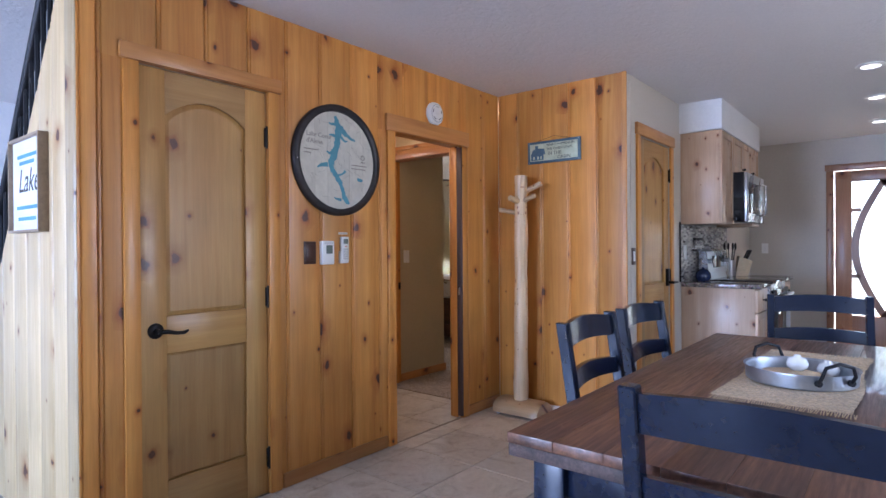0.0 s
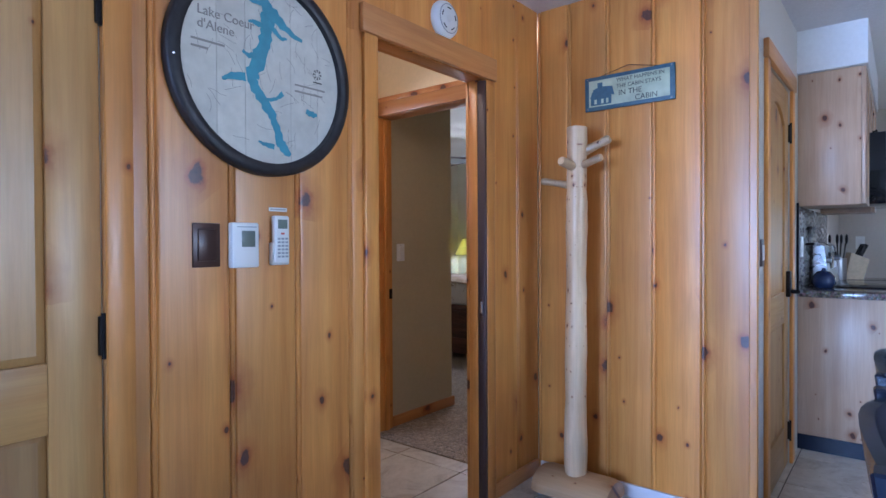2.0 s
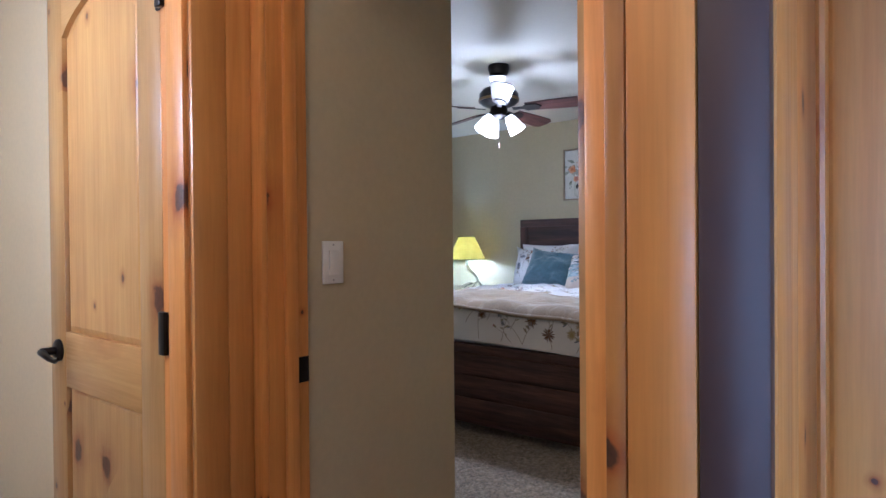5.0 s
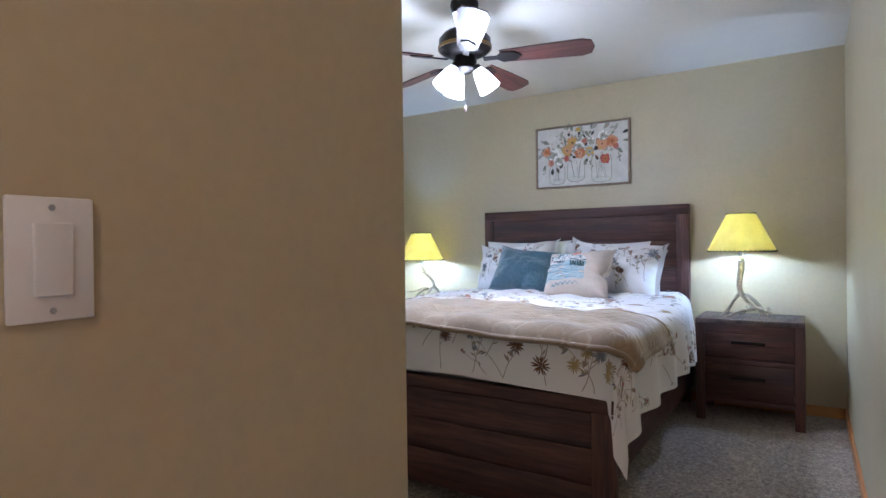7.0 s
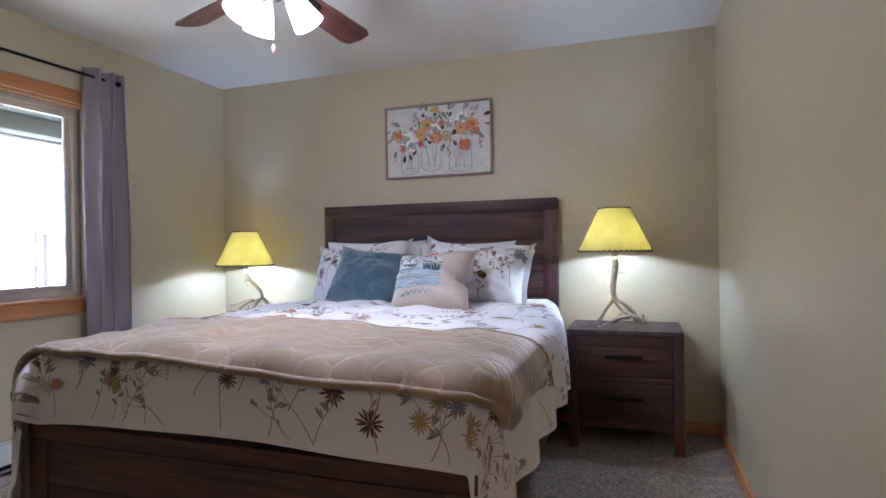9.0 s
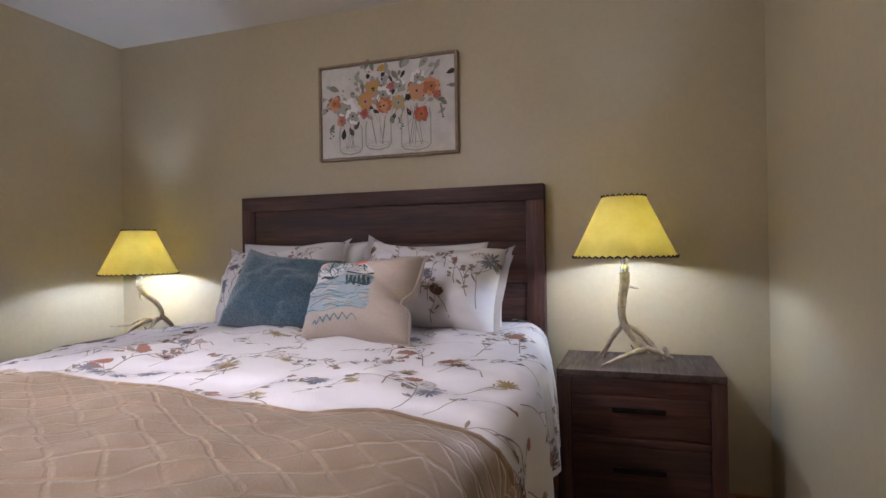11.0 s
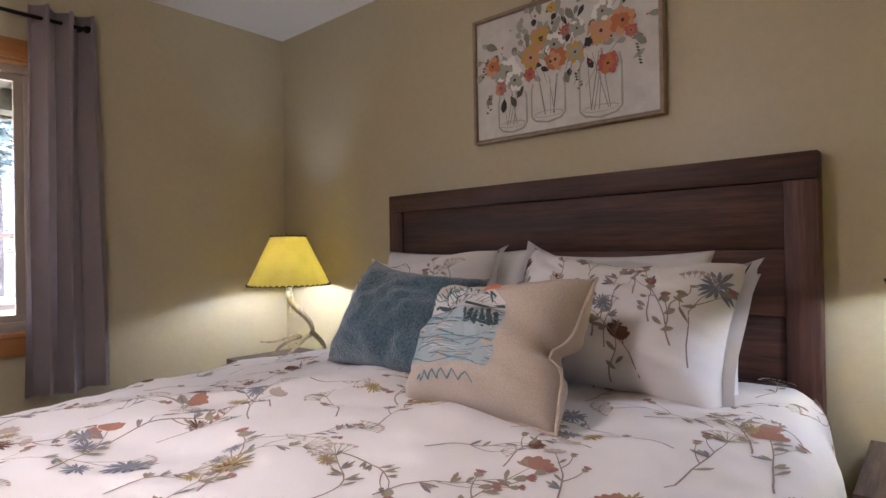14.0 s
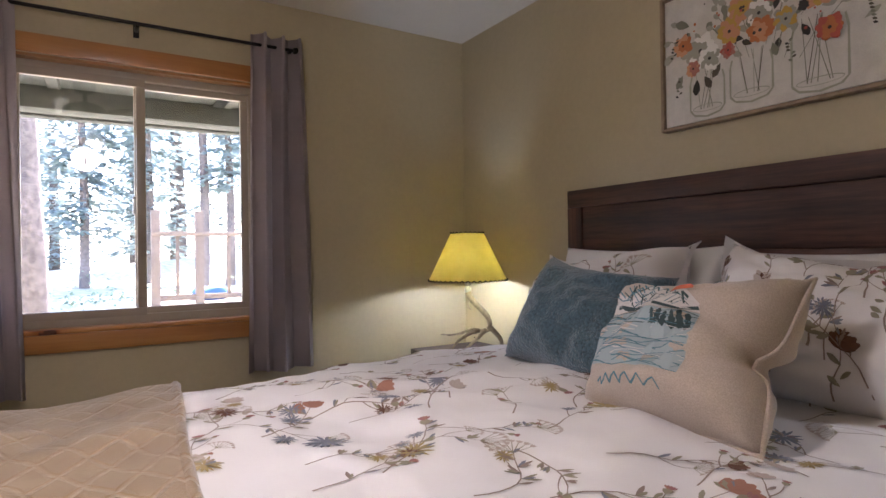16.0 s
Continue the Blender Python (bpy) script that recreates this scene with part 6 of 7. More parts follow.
bed_pillow("bed_pillow", leaned(4.21, 1.84, 0.985, 16, 0, 0), 0.66, 0.42, 0.16, WHITE_COTTON, "white bed pillow against the headboard", "pillow", 1)
bed_pillow("bed_pillow", leaned(4.21, 2.50, 1.00, 16, 0, 0), 0.76, 0.42, 0.16, WHITE_COTTON, "white bed pillow against the headboard", "pillow", 2)
bed_pillow("bed_pillow", leaned(4.15, 1.72, 0.95, 20, 0, 3), 0.66, 0.40, 0.15, WHITE_COTTON, "plain white pillow behind the floral sham", "pillow", 7)
shams = []
for x, y, seed, tilt, turn in ((4.04, 1.725, 3, 5, 3), (4.08, 2.52, 4, -5, -2)):
    p, at = bed_pillow("pillow_sham", leaned(x, y, 0.985, 27, turn, tilt), 0.66, 0.44, 0.34, DUVET, "white floral pillow sham with a flange", "pillow", seed, 0.034, 0.05, ((-0.9, 0.9, 0.0, 0.3, 0.03, 0.12), (0.95, 0.9, 0.3, 0.2, 0.03, 0.1), (0.2, -1.0, 0.3, -0.3, 0.025, 0.1)))
    sp = Print(lambda u, v, at=at: at(max(-1, min(1, u / 0.36)), max(-1, min(1, v / 0.23)), -1, 0.003))
    random.seed(30 + seed)
    for k in range(11):
        sp.sprig(-0.31 + 0.06 * k + random.uniform(-0.015, 0.015), (-0.19, -0.04, -0.13, 0.05)[k % 4], math.pi / 2 + random.uniform(-0.55, 0.55), random.uniform(0.19, 0.28))
    for k, (u, v, r, kind) in enumerate(((0.10, -0.10, 0.050, 1), (0.17, 0.07, 0.045, 3), (0.23, 0.02, 0.040, 3), (0.04, 0.0, 0.036, 0), (0.27, 0.10, 0.050, 2), (-0.14, 0.06, 0.045, 1), (-0.24, -0.06, 0.045, 0))):
        a = math.pi / 2 + random.uniform(-0.4, 0.4)
        sp.ribbon([(u - 0.012 * t * math.cos(a) + 0.004 * math.sin(t), v - 0.016 * t) for t in range(8)][::-1], 0.0026, 0)
        for t in (2, 4, 5):
            sp.petal(u, v - 0.016 * t, random.choice((0.5, 2.6)), 0.034, 0.007, 1)
        sp.flower(u, v, a, r, kind)
        if kind == 1:
            for t in (-0.7, -0.25, 0.2, 0.65):
                sp.petal(u, v, a + t, r * 0.8, r * 0.16, 7)
    q = part("flower_print", sp.bm, PRINT, p, "brown and rust printed flowers", smooth=0)
    q["kind"] = "stuff"

bed_pillow("throw_pillow", leaned(3.80, 2.32, 0.975, 31, 12, 9), 0.47, 0.39, 0.22, BLUE_BOUCLE, "slate blue boucle throw pillow on the bed", "pillow", 5, slump=0.02, dents=((0.1, -1.0, 0.2, -0.3, 0.03, 0.12), (-0.5, 1.0, 0.3, 0.55, 0.03, 0.2)))
bp, bat = bed_pillow("throw_pillow", leaned(3.64, 1.85, 0.955, 35, -6, -5), 0.46, 0.38, 0.25, LINEN, "beige linen throw pillow with stitched mountain picture", "pillow", 6, slump=0.02, dents=((1.0, -0.05, 0.45, 0.2, 0.045, 0.10), (1.0, -0.1, 0.5, -0.35, 0.035, 0.10), (1.0, -0.05, 0.75, 0.0, 0.05, 0.22)))
rim = [bat(a, b) for a, b in [(-1 + 2 * k / 16, -1) for k in range(16)] + [(1, -1 + 2 * k / 16) for k in range(16)] + [(1 - 2 * k / 16, 1) for k in range(16)] + [(-1, 1 - 2 * k / 16) for k in range(17)]]
part("piping", sweep(bmesh.new(), rim, 0.0055, 8), LINEN, bp, "linen piped edge")
STITCH = [plain("stitch_teal", (0.10, 0.21, 0.25), 0.9), plain("stitch_blue", (0.36, 0.42, 0.43), 0.9), plain("stitch_dark", (0.045, 0.075, 0.075), 0.9), plain("stitch_white", (0.62, 0.58, 0.54), 0.9), plain("stitch_orange", (0.62, 0.16, 0.08), 0.9)]
em = Print(lambda u, v: bat((u - 0.004) / 0.150, v / 0.142, -1, 0.003))


def patch(pts, k):
    """A filled shape in small pieces, so that it follows the pillow."""
    us = [p[0] for p in pts]
    n = 14
    u0, u1 = min(us), max(us)
    for i in range(n):
        a, b = u0 + (u1 - u0) * i / n, u0 + (u1 - u0) * (i + 1) / n

        def span(x):
            hits = []
            for (p, q), (r, s) in zip(pts, pts[1:] + pts[:1]):
                if (p - x) * (r - x) <= 0 and abs(p - r) > 1e-9:
                    hits.append(q + (s - q) * (x - p) / (r - p))
            return (min(hits), max(hits)) if hits else (0, 0)
        (l0, h0), (l1, h1) = span(a + 1e-6), span(b - 1e-6)
        for j in range(4):
            em.face([(a, l0 + (h0 - l0) * j / 4), (b, l1 + (h1 - l1) * j / 4), (b, l1 + (h1 - l1) * (j + 1) / 4), (a, l0 + (h0 - l0) * (j + 1) / 4)], k)


patch([(-0.13, -0.08), (0.07, -0.08), (0.07, 0.035), (-0.13, 0.035)], 1)
em.at = lambda u, v: bat((u - 0.004) / 0.150, v / 0.142, -1, 0.0042)
patch([(-0.13, 0.036), (-0.10, 0.075), (-0.075, 0.065), (-0.035, 0.115), (-0.01, 0.09), (0.02, 0.105), (0.07, 0.05), (0.07, 0.036)], 3)
em.at = lambda u, v: bat((u - 0.004) / 0.150, v / 0.142, -1, 0.0052)
patch([(0.012 + 0.019 * math.cos(k * 0.5236), 0.103 + 0.017 * math.sin(k * 0.5236)) for k in range(12)], 4)
random.seed(4)
for i in range(22):
    y = -0.077 + 0.0050 * i
    em.ribbon([(-0.128 + 0.0198 * k, y + 0.004 * math.sin(k * 1.1 + i * 2) + random.uniform(-0.002, 0.002)) for k in range(11)], 0.0012, random.choice((0, 3, 0, 0, 2, 0)))
em.ribbon([(-0.13, 0.036), (-0.09, 0.044), (-0.05, 0.038), (0, 0.043), (0.04, 0.037), (0.07, 0.042)], 0.0055, 2)
for x in (-0.1, -0.06, -0.035, -0.005, 0.03, 0.05):
    em.ribbon([(x, 0.11 - abs(x + 0.03) * 0.6), (x - 0.012, 0.075), (x - 0.005, 0.05)], 0.0022, 2)
for i in range(9):
    y, a, b = 0.05 + 0.006 * i, -0.125 + 0.009 * i, 0.062 - 0.007 * i
    em.ribbon([(a + (b - a) * k / 9, y + 0.007 * (-1) ** k + random.uniform(-0.004, 0.004)) for k in range(10)], 0.0013, (0, 2, 0)[i % 3])
for k, x in enumerate((0.002, 0.013, 0.024, 0.036, 0.047, 0.058)):
    for j in range(3):
        em.petal(x, -0.004 + 0.009 * j, math.pi / 2, 0.017 + 0.003 * math.sin(k * 2.0), 0.0065 - 0.0014 * j, 2)
em.ribbon([(-0.09 + 0.008 * k, -0.105 + 0.008 * math.sin(k * 2.1)) for k in range(18)], 0.0022, 0)
for k in range(9):
    a = math.pi * (0.85 - 0.7 * k / 8)
    em.petal(-0.03 + 0.115 * math.cos(a), 0.06 + 0.085 * math.sin(a), a, 0.014, 0.003, 2)
q = part("embroidery", em.bm, STITCH, bp, "teal stitched mountain lake with orange sun", smooth=0)
q["kind"] = "stuff"


# ---- bedside ----
def nightstand(m, label):
    n = thing("nightstand", m, label, "nightstand", "pair of nightstands")
    W, D, Ht = 0.615, 0.43, 0.668
    # front at y = 0, facing -y
    part("top", boxed(0, W, -0.004, D, Ht - 0.028, Ht, bev=0.003), NS_TOP, n, "weathered brown top")
    for x in (0.0, W - 0.055):
        part("leg", boxed(x, x + 0.055, 0.0, 0.05, 0, Ht - 0.029, bev=0.003), BED_Z, n)
        part("leg", boxed(x, x + 0.055, D - 0.05, D, 0, Ht - 0.029, bev=0.003), BED_Z, n)
        part("side_panel", boxed(x + 0.012, x + 0.043, 0.05, D - 0.05, 0.12, Ht - 0.029), BED_X, n)
    part("back", boxed(0.05, W - 0.05, D - 0.02, D - 0.006, 0.12, Ht - 0.029), BED_X, n)
    for z0, z1 in ((0.125, 0.155), (0.383, 0.412), (0.575, 0.639)):
        part("rail", boxed(0.055, W - 0.055, 0.004, 0.03, z0, z1, bev=0.002), BED_X, n)
    for z0, z1, hz in ((0.158, 0.380, 0.292), (0.415, 0.572, 0.522)):
        d = part("drawer", boxed(0.058, W - 0.058, 0.010, 0.032, z0, z1, bev=0.002), BED_X, n)
        bm = boxed(0.21, W - 0.21, -0.016, -0.006, hz - 0.010, hz + 0.010, bev=0.003)
        hd = part("handle", bm, BLACK_METAL, d, "black bar pull")
        for x in (0.235, W - 0.235):
            part("post", boxed(x - 0.006, x + 0.006, -0.007, 0.011, hz - 0.006, hz + 0.006), BLACK_METAL, hd)
    return n


# front faces -x: local x runs towards -y
nightstand(pose(3.955, 1.163, 0.006, 0, 0, -90), "dark brown two-drawer nightstand with black pulls")
nightstand(pose(3.955, 3.752, 0.006, 0, 0, -90), "dark brown nightstand in the room corner")


def antler_lamp(x, y, z0, neck, turn, horns, burr, watts):
    L = thing("table_lamp", pose(x, y, z0, 0, 0, turn), "lit antler table lamp with stitched parchment shade", "table lamp", "pair of antler lamps")
    s0, s1 = neck + 0.042, neck + 0.288

    def horn(pts, r0, r1):
        bm = bmesh.new()
        dense, rad = [], []
        P = [Vector(p) for p in pts]
        for i in range(len(P) - 1):
            a, b, c, d = P[max(i - 1, 0)], P[i], P[i + 1], P[min(i + 2, len(P) - 1)]
            for k in range(6):
                t = k / 6
                dense.append(0.5 * ((2 * b) + (c - a) * t + (2 * a - 5 * b + 4 * c - d) * t * t + (3 * b - a - 3 * c + d) * t ** 3))
        dense.append(P[-1])
        for i in range(len(dense)):
            rad.append(r0 + (r1 - r0) * (i / (len(dense) - 1)) ** 1.2 + 0.0009 * math.sin(i * 2.3))
        sweep(bm, dense, rad, 10)
        for v in bm.verts:
            v.co += 0.0022 * Vector(noise.noise_vector(v.co * 45))
        return bm
    top = neck - 0.02
    for pts, r0, r1 in horns:
        part("antler", horn([(a, b, c * top) for a, b, c in pts], r0, r1), ANTLER, L, smooth=180)
    bx, by, bz = burr
    part("burr", lathe(bmesh.new(), [(0, -0.012), (0.016, -0.011), (0.023, -0.003), (0.021, 0.004), (0.013, 0.009), (0, 0.01)], 14), ANTLER, L, m=pose(bx, by, bz * top, 80, 0, 0))
    part("cord", sweep(bmesh.new(), [(0.05, -0.02, 0.10 * top + 0.03), (0.06, -0.03, 0.05), (0.08, -0.01, 0.02), (0.10, 0.02, 0.004), (0.19, 0.05, 0.004)], 0.0022, 6), BLACK_METAL, L, "thin black power cord")
    part("socket", lathe(bmesh.new(), [(0, top - 0.004), (0.016, top - 0.004), (0.018, top + 0.02), (0.012, top + 0.03), (0.017, top + 0.045), (0.017, top + 0.075), (0, top + 0.075)], 18), CHROME, L, "brass lamp socket")
    bulb = bmesh.new()
    lathe(bulb, [(0, neck + 0.055), (0.014, neck + 0.056), (0.016, neck + 0.075), (0.030, neck + 0.115), (0.029, neck + 0.135), (0.016, neck + 0.155), (0, neck + 0.158)], 18)
    part("bulb", bulb, BULB, L, "glowing bulb").visible_shadow = False
    bm = bmesh.new()
    lathe(bm, [(0.205, s0), (0.086, s1), (0.0845, s1), (0.2035, s0)], 48, close=True)
    sh = part("shade", bm, SHADE, L, "yellow parchment shade", smooth=60)
    for r, z, n in ((0.2055, s0, 44), (0.0865, s1, 22)):
        bm = bmesh.new()
        for k in range(n):
            a, b = k * math.tau / n, (k + 0.75) * math.tau / n
            sweep(bm, [(r * math.cos(a), r * math.sin(a), z - 0.003), (r * 1.012 * math.cos((a + b) / 2), r * 1.012 * math.sin((a + b) / 2), z + 0.004), (r * math.cos(b), r * math.sin(b), z - 0.003)], 0.0032, 5)
        part("stitching", bm, BLACK_METAL, sh, "dark leather whip stitching")
    bm = bmesh.new()
    for k in range(3):
        a = k * math.tau / 3
        sweep(bm, [(0, 0, s1 - 0.012), (0.085 * math.cos(a), 0.085 * math.sin(a), s1 - 0.006)], 0.0018, 6)
    part("spider", bm, CHROME, sh)
    lamp("table_lamp_bulb", "POINT", pose(x, y, z0 + neck + 0.11), watts, (0.72, 0.86, 1.0), 0.028)
    return L


# each horn: a run of (x, y, share of the height), and its radii
ANTLERS_A = [
    ([(0, 0, 1.0), (0, -0.001, 0.90), (0, 0.008, 0.75), (-0.002, 0.014, 0.58), (-0.006, 0.006, 0.45), (-0.01, -0.02, 0.32), (-0.01, -0.06, 0.21), (-0.005, -0.115, 0.15), (0.0, -0.18, 0.07)], 0.0215, 0.007),
    ([(0.012, -0.118, 0.04), (0.022, -0.098, 0.20), (0.03, -0.055, 0.33), (0.03, -0.008, 0.39), (0.03, 0.035, 0.34), (0.04, 0.065, 0.20), (0.055, 0.09, 0.03)], 0.015, 0.005),
    ([(-0.012, -0.075, 0.16), (-0.05, -0.035, 0.15), (-0.09, 0.025, 0.10), (-0.13, 0.09, 0.025)], 0.0135, 0.003),
    ([(0.0, 0.008, 0.42), (0.012, 0.045, 0.30), (0.022, 0.085, 0.14), (0.03, 0.12, 0.03)], 0.012, 0.003),
    ([(0.012, -0.11, 0.16), (0.03, -0.13, 0.09), (0.03, -0.15, 0.03)], 0.012, 0.007),
    ([(0, -0.008, 0.86), (-0.004, -0.030, 0.835), (-0.006, -0.055, 0.82)], 0.009, 0.002),
]
ANTLERS_B = [
    ([(0, 0, 1.0), (0, -0.012, 0.90), (0, -0.045, 0.78), (0, -0.092, 0.62), (0.0, -0.112, 0.48), (0.0, -0.108, 0.36), (0.0, -0.075, 0.33), (0.0, -0.02, 0.36), (-0.005, 0.04, 0.29), (-0.01, 0.09, 0.26), (-0.02, 0.145, 0.27)], 0.018, 0.003),
    ([(0.0, -0.105, 0.42), (0.0, -0.135, 0.33), (0.01, -0.165, 0.20), (0.02, -0.175, 0.03)], 0.016, 0.008),
    ([(0.0, -0.06, 0.34), (-0.02, -0.01, 0.29), (-0.04, 0.045, 0.18), (-0.05, 0.08, 0.03)], 0.013, 0.003),
    ([(0.0, -0.09, 0.36), (-0.03, -0.065, 0.26), (-0.06, -0.02, 0.12), (-0.08, 0.01, 0.03)], 0.013, 0.003),
    ([(0, -0.006, 0.88), (-0.01, 0.0, 0.78), (-0.016, -0.018, 0.70)], 0.008, 0.002),
]
antler_lamp(4.115, 0.902, 0.675, 0.395, 0, ANTLERS_A, (0.004, -0.155, 0.14), LAMP_W * 0.82)
antler_lamp(4.175, 3.525, 0.675, 0.325, 45, ANTLERS_B, (0.02, -0.17, 0.10), LAMP_W * 1.15)
ck = thing("alarm_clock", pose(4.03, 3.20, 0.675, 0, 0, -70), "small black alarm clock on the nightstand", "clock")
part("case", boxed(-0.04, 0.04, -0.02, 0.02, 0.0, 0.065, bev=0.012, seg=3), BLACK_METAL, ck)
part("face", boxed(-0.03, 0.03, -0.0215, -0.0195, 0.012, 0.052, bev=0.002), DARK_GLASS, ck)

# ---- ceiling fan ----
fan = thing("ceiling_fan", pose(2.463, 2.036, H), "bronze ceiling fan with lit frosted glass shades", "ceiling fan")
part("canopy", lathe(bmesh.new(), [(0, 0), (0.072, 0), (0.075, -0.02), (0.062, -0.062), (0.03, -0.078), (0, -0.078)], 30), BLACK_METAL, fan)
part("downrod", sweep(bmesh.new(), [(0, 0, -0.07), (0, 0, -0.16)], 0.014, 12), BLACK_METAL, fan)
part("motor", lathe(bmesh.new(), [(0, -0.145), (0.05, -0.147), (0.110, -0.165), (0.135, -0.195), (0.138, -0.245), (0.118, -0.268), (0.08, -0.285), (0, -0.285)], 36), BLACK_METAL, fan, "dark bronze motor housing")
part("band", lathe(bmesh.new(), [(0.1375, -0.250), (0.1415, -0.250), (0.1415, -0.232), (0.1365, -0.232)], 36, close=True), plain("antique_brass", (0.25, 0.17, 0.08), 0.4, 0.9), fan)
part("switch_cup", lathe(bmesh.new(), [(0, -0.285), (0.055, -0.285), (0.062, -0.31), (0.055, -0.35), (0.03, -0.37), (0, -0.372)], 26), BLACK_METAL, fan)
for k in range(5):
    a = math.radians(72 * k - 2)
    rot = Matrix.Rotation(a, 4, "Z")
    bm = bmesh.new()
    out = [(0.19, -0.052), (0.40, -0.064), (0.60, -0.072), (0.645, -0.055), (0.66, 0.0), (0.645, 0.055), (0.60, 0.072), (0.40, 0.064), (0.19, 0.052)]
    slab(bm, out, -0.0035, 0.0035)
    bmesh.ops.bevel(bm, geom=list(bm.edges), offset=0.0012, segments=1, affect="EDGES")
    part("blade", bm, BLADE, fan, "red-brown wooden blade", smooth=30, m=rot @ pose(0, 0, -0.30, -14, 0, 0))
    bm = bmesh.new()
    slab(bm, [(0.10, -0.016), (0.17, -0.014), (0.20, -0.045), (0.27, -0.035), (0.30, 0.0), (0.27, 0.035), (0.20, 0.045), (0.17, 0.014), (0.10, 0.016)], -0.010, -0.004)
    part("blade_arm", bm, BLACK_METAL, fan, smooth=30, m=rot @ pose(0, 0, -0.30, -14, 0, 0))
for k in range(4):
    a = math.radians((-60, 60, 150, 209)[k])
    up = k == 3
    rot = Matrix.Rotation(a, 4, "Z") @ (pose(0.150, 0, -0.245, 0, 10, 0) @ Matrix.Diagonal((0.9, 0.9, 0.85, 1)) if up else pose(0.055, 0, -0.335, 0, -32, 0) @ pose(0, 0, 0, 180, 0, 0))
    bm = lathe(bmesh.new(), [(0.018, 0.0), (0.022, 0.0), (0.026, 0.025), (0.022, 0.035)], 18, close=True)
    fit2 = part("fitter", bm, BLACK_METAL, fan, m=rot)
    bm = lathe(bmesh.new(), [(0.026, 0.022), (0.040, 0.055), (0.050, 0.10), (0.060, 0.145), (0.0565, 0.145), (0.047, 0.10), (0.037, 0.055), (0.022, 0.024)], 24, close=True)
    gs = part("glass_shade", bm, GLASS_GLOW, fan, "lit frosted glass shade", m=rot)
    gs.visible_shadow = False
lamp("fan_bulbs", "POINT", pose(2.463, 2.036, H - 0.55), FAN_W * 0.42, (1.0, 0.95, 0.88), 0.09)
spot = lamp("fan_downlight", "SPOT", pose(2.463, 2.036, H - 0.54), FAN_W * 1.0, (1.0, 0.95, 0.88), 0.09)
spot.data.spot_size, spot.data.spot_blend = radians(150), 0.8
bm = bmesh.new()
for k in range(22):
    lathe(bm, [(0, -0.0028), (0.0024, 0.0), (0, 0.0028)], 6, (0.0, 0.0, -0.375 - 0.0072 * k))
part("pull_chain", bm, BLACK_METAL, fan, "beaded pull chain")
part("chain_fob", lathe(bmesh.new(), [(0, -0.575), (0.006, -0.565), (0.007, -0.55), (0.003, -0.537), (0, -0.535)], 12), PKT_DOOR, fan, "small wooden fob")

# ---- picture over the bed ----
PY0, PY1, PZ0, PZ1 = 1.687, 2.469, 1.638, 2.148
pc = thing("framed_painting", pose(XH - 0.001, (PY0 + PY1) / 2, (PZ0 + PZ1) / 2, 0, 0, -90), "framed painting of flowers in three jars", "painting")
pw, ph = (PY1 - PY0) / 2, (PZ1 - PZ0) / 2
part("canvas", boxed(-pw + 0.016, pw - 0.016, -0.030, -0.004, -ph + 0.016, ph - 0.016, bev=0.001), CANVAS, pc, "white canvas")
for s in (-1, 1):
    part("frame_side", boxed(s * pw - (0.012 if s > 0 else 0), s * pw + (0.012 if s < 0 else 0), -0.040, 0, -ph, ph, bev=0.0015), FRAME_OAK, pc)
    part("frame_rail", boxed(-pw + 0.0125, pw - 0.0125, -0.040, 0, s * ph - (0.012 if s > 0 else 0), s * ph + (0.012 if s < 0 else 0), bev=0.0015), FRAME_OAK, pc)
PAINT = [plain("paint_stem", (0.10, 0.085, 0.06), 0.8), plain("paint_sage", (0.22, 0.225, 0.17), 0.8), plain("paint_grey_leaf", (0.36, 0.35, 0.29), 0.8), plain("paint_orange", (0.50, 0.17, 0.06), 0.8), plain("paint_yellow", (0.55, 0.34, 0.07), 0.8), plain("paint_dark", (0.04, 0.036, 0.034), 0.8), plain("paint_red", (0.46, 0.10, 0.07), 0.8), plain("paint_white", (0.80, 0.78, 0.74), 0.8), plain("paint_jar", (0.38, 0.385, 0.30), 0.8), plain("paint_peach", (0.60, 0.30, 0.16), 0.8), plain("paint_pink", (0.42, 0.17, 0.13), 0.8)]
lay = [0.0312]
pt = Print(lambda u, v: Vector((u, -lay[0], v)))
random.seed(17)


def disc(u, v, r, k, squash=1.0, n=14):
    pt.face([(u + r * math.cos(i * math.tau / n) * random.uniform(0.88, 1.08), v + squash * r * math.sin(i * math.tau / n) * random.uniform(0.88, 1.08)) for i in range(n)], k)
    lay[0] += 0.000012


def bloom(u, v, r, k, k2):
    for i in range(11):
        a = i * math.tau / 11 + random.uniform(-0.2, 0.2)
        pt.petal(u, v, a, r * random.uniform(0.85, 1.1), r * 0.34, random.choice((k, k, k2)))
        lay[0] += 0.000012
    for i in range(7):
        pt.petal(u, v, i * 0.9, r * 0.55, r * 0.2, k2)
        lay[0] += 0.000012
    disc(u, v, r * 0.13, 5)


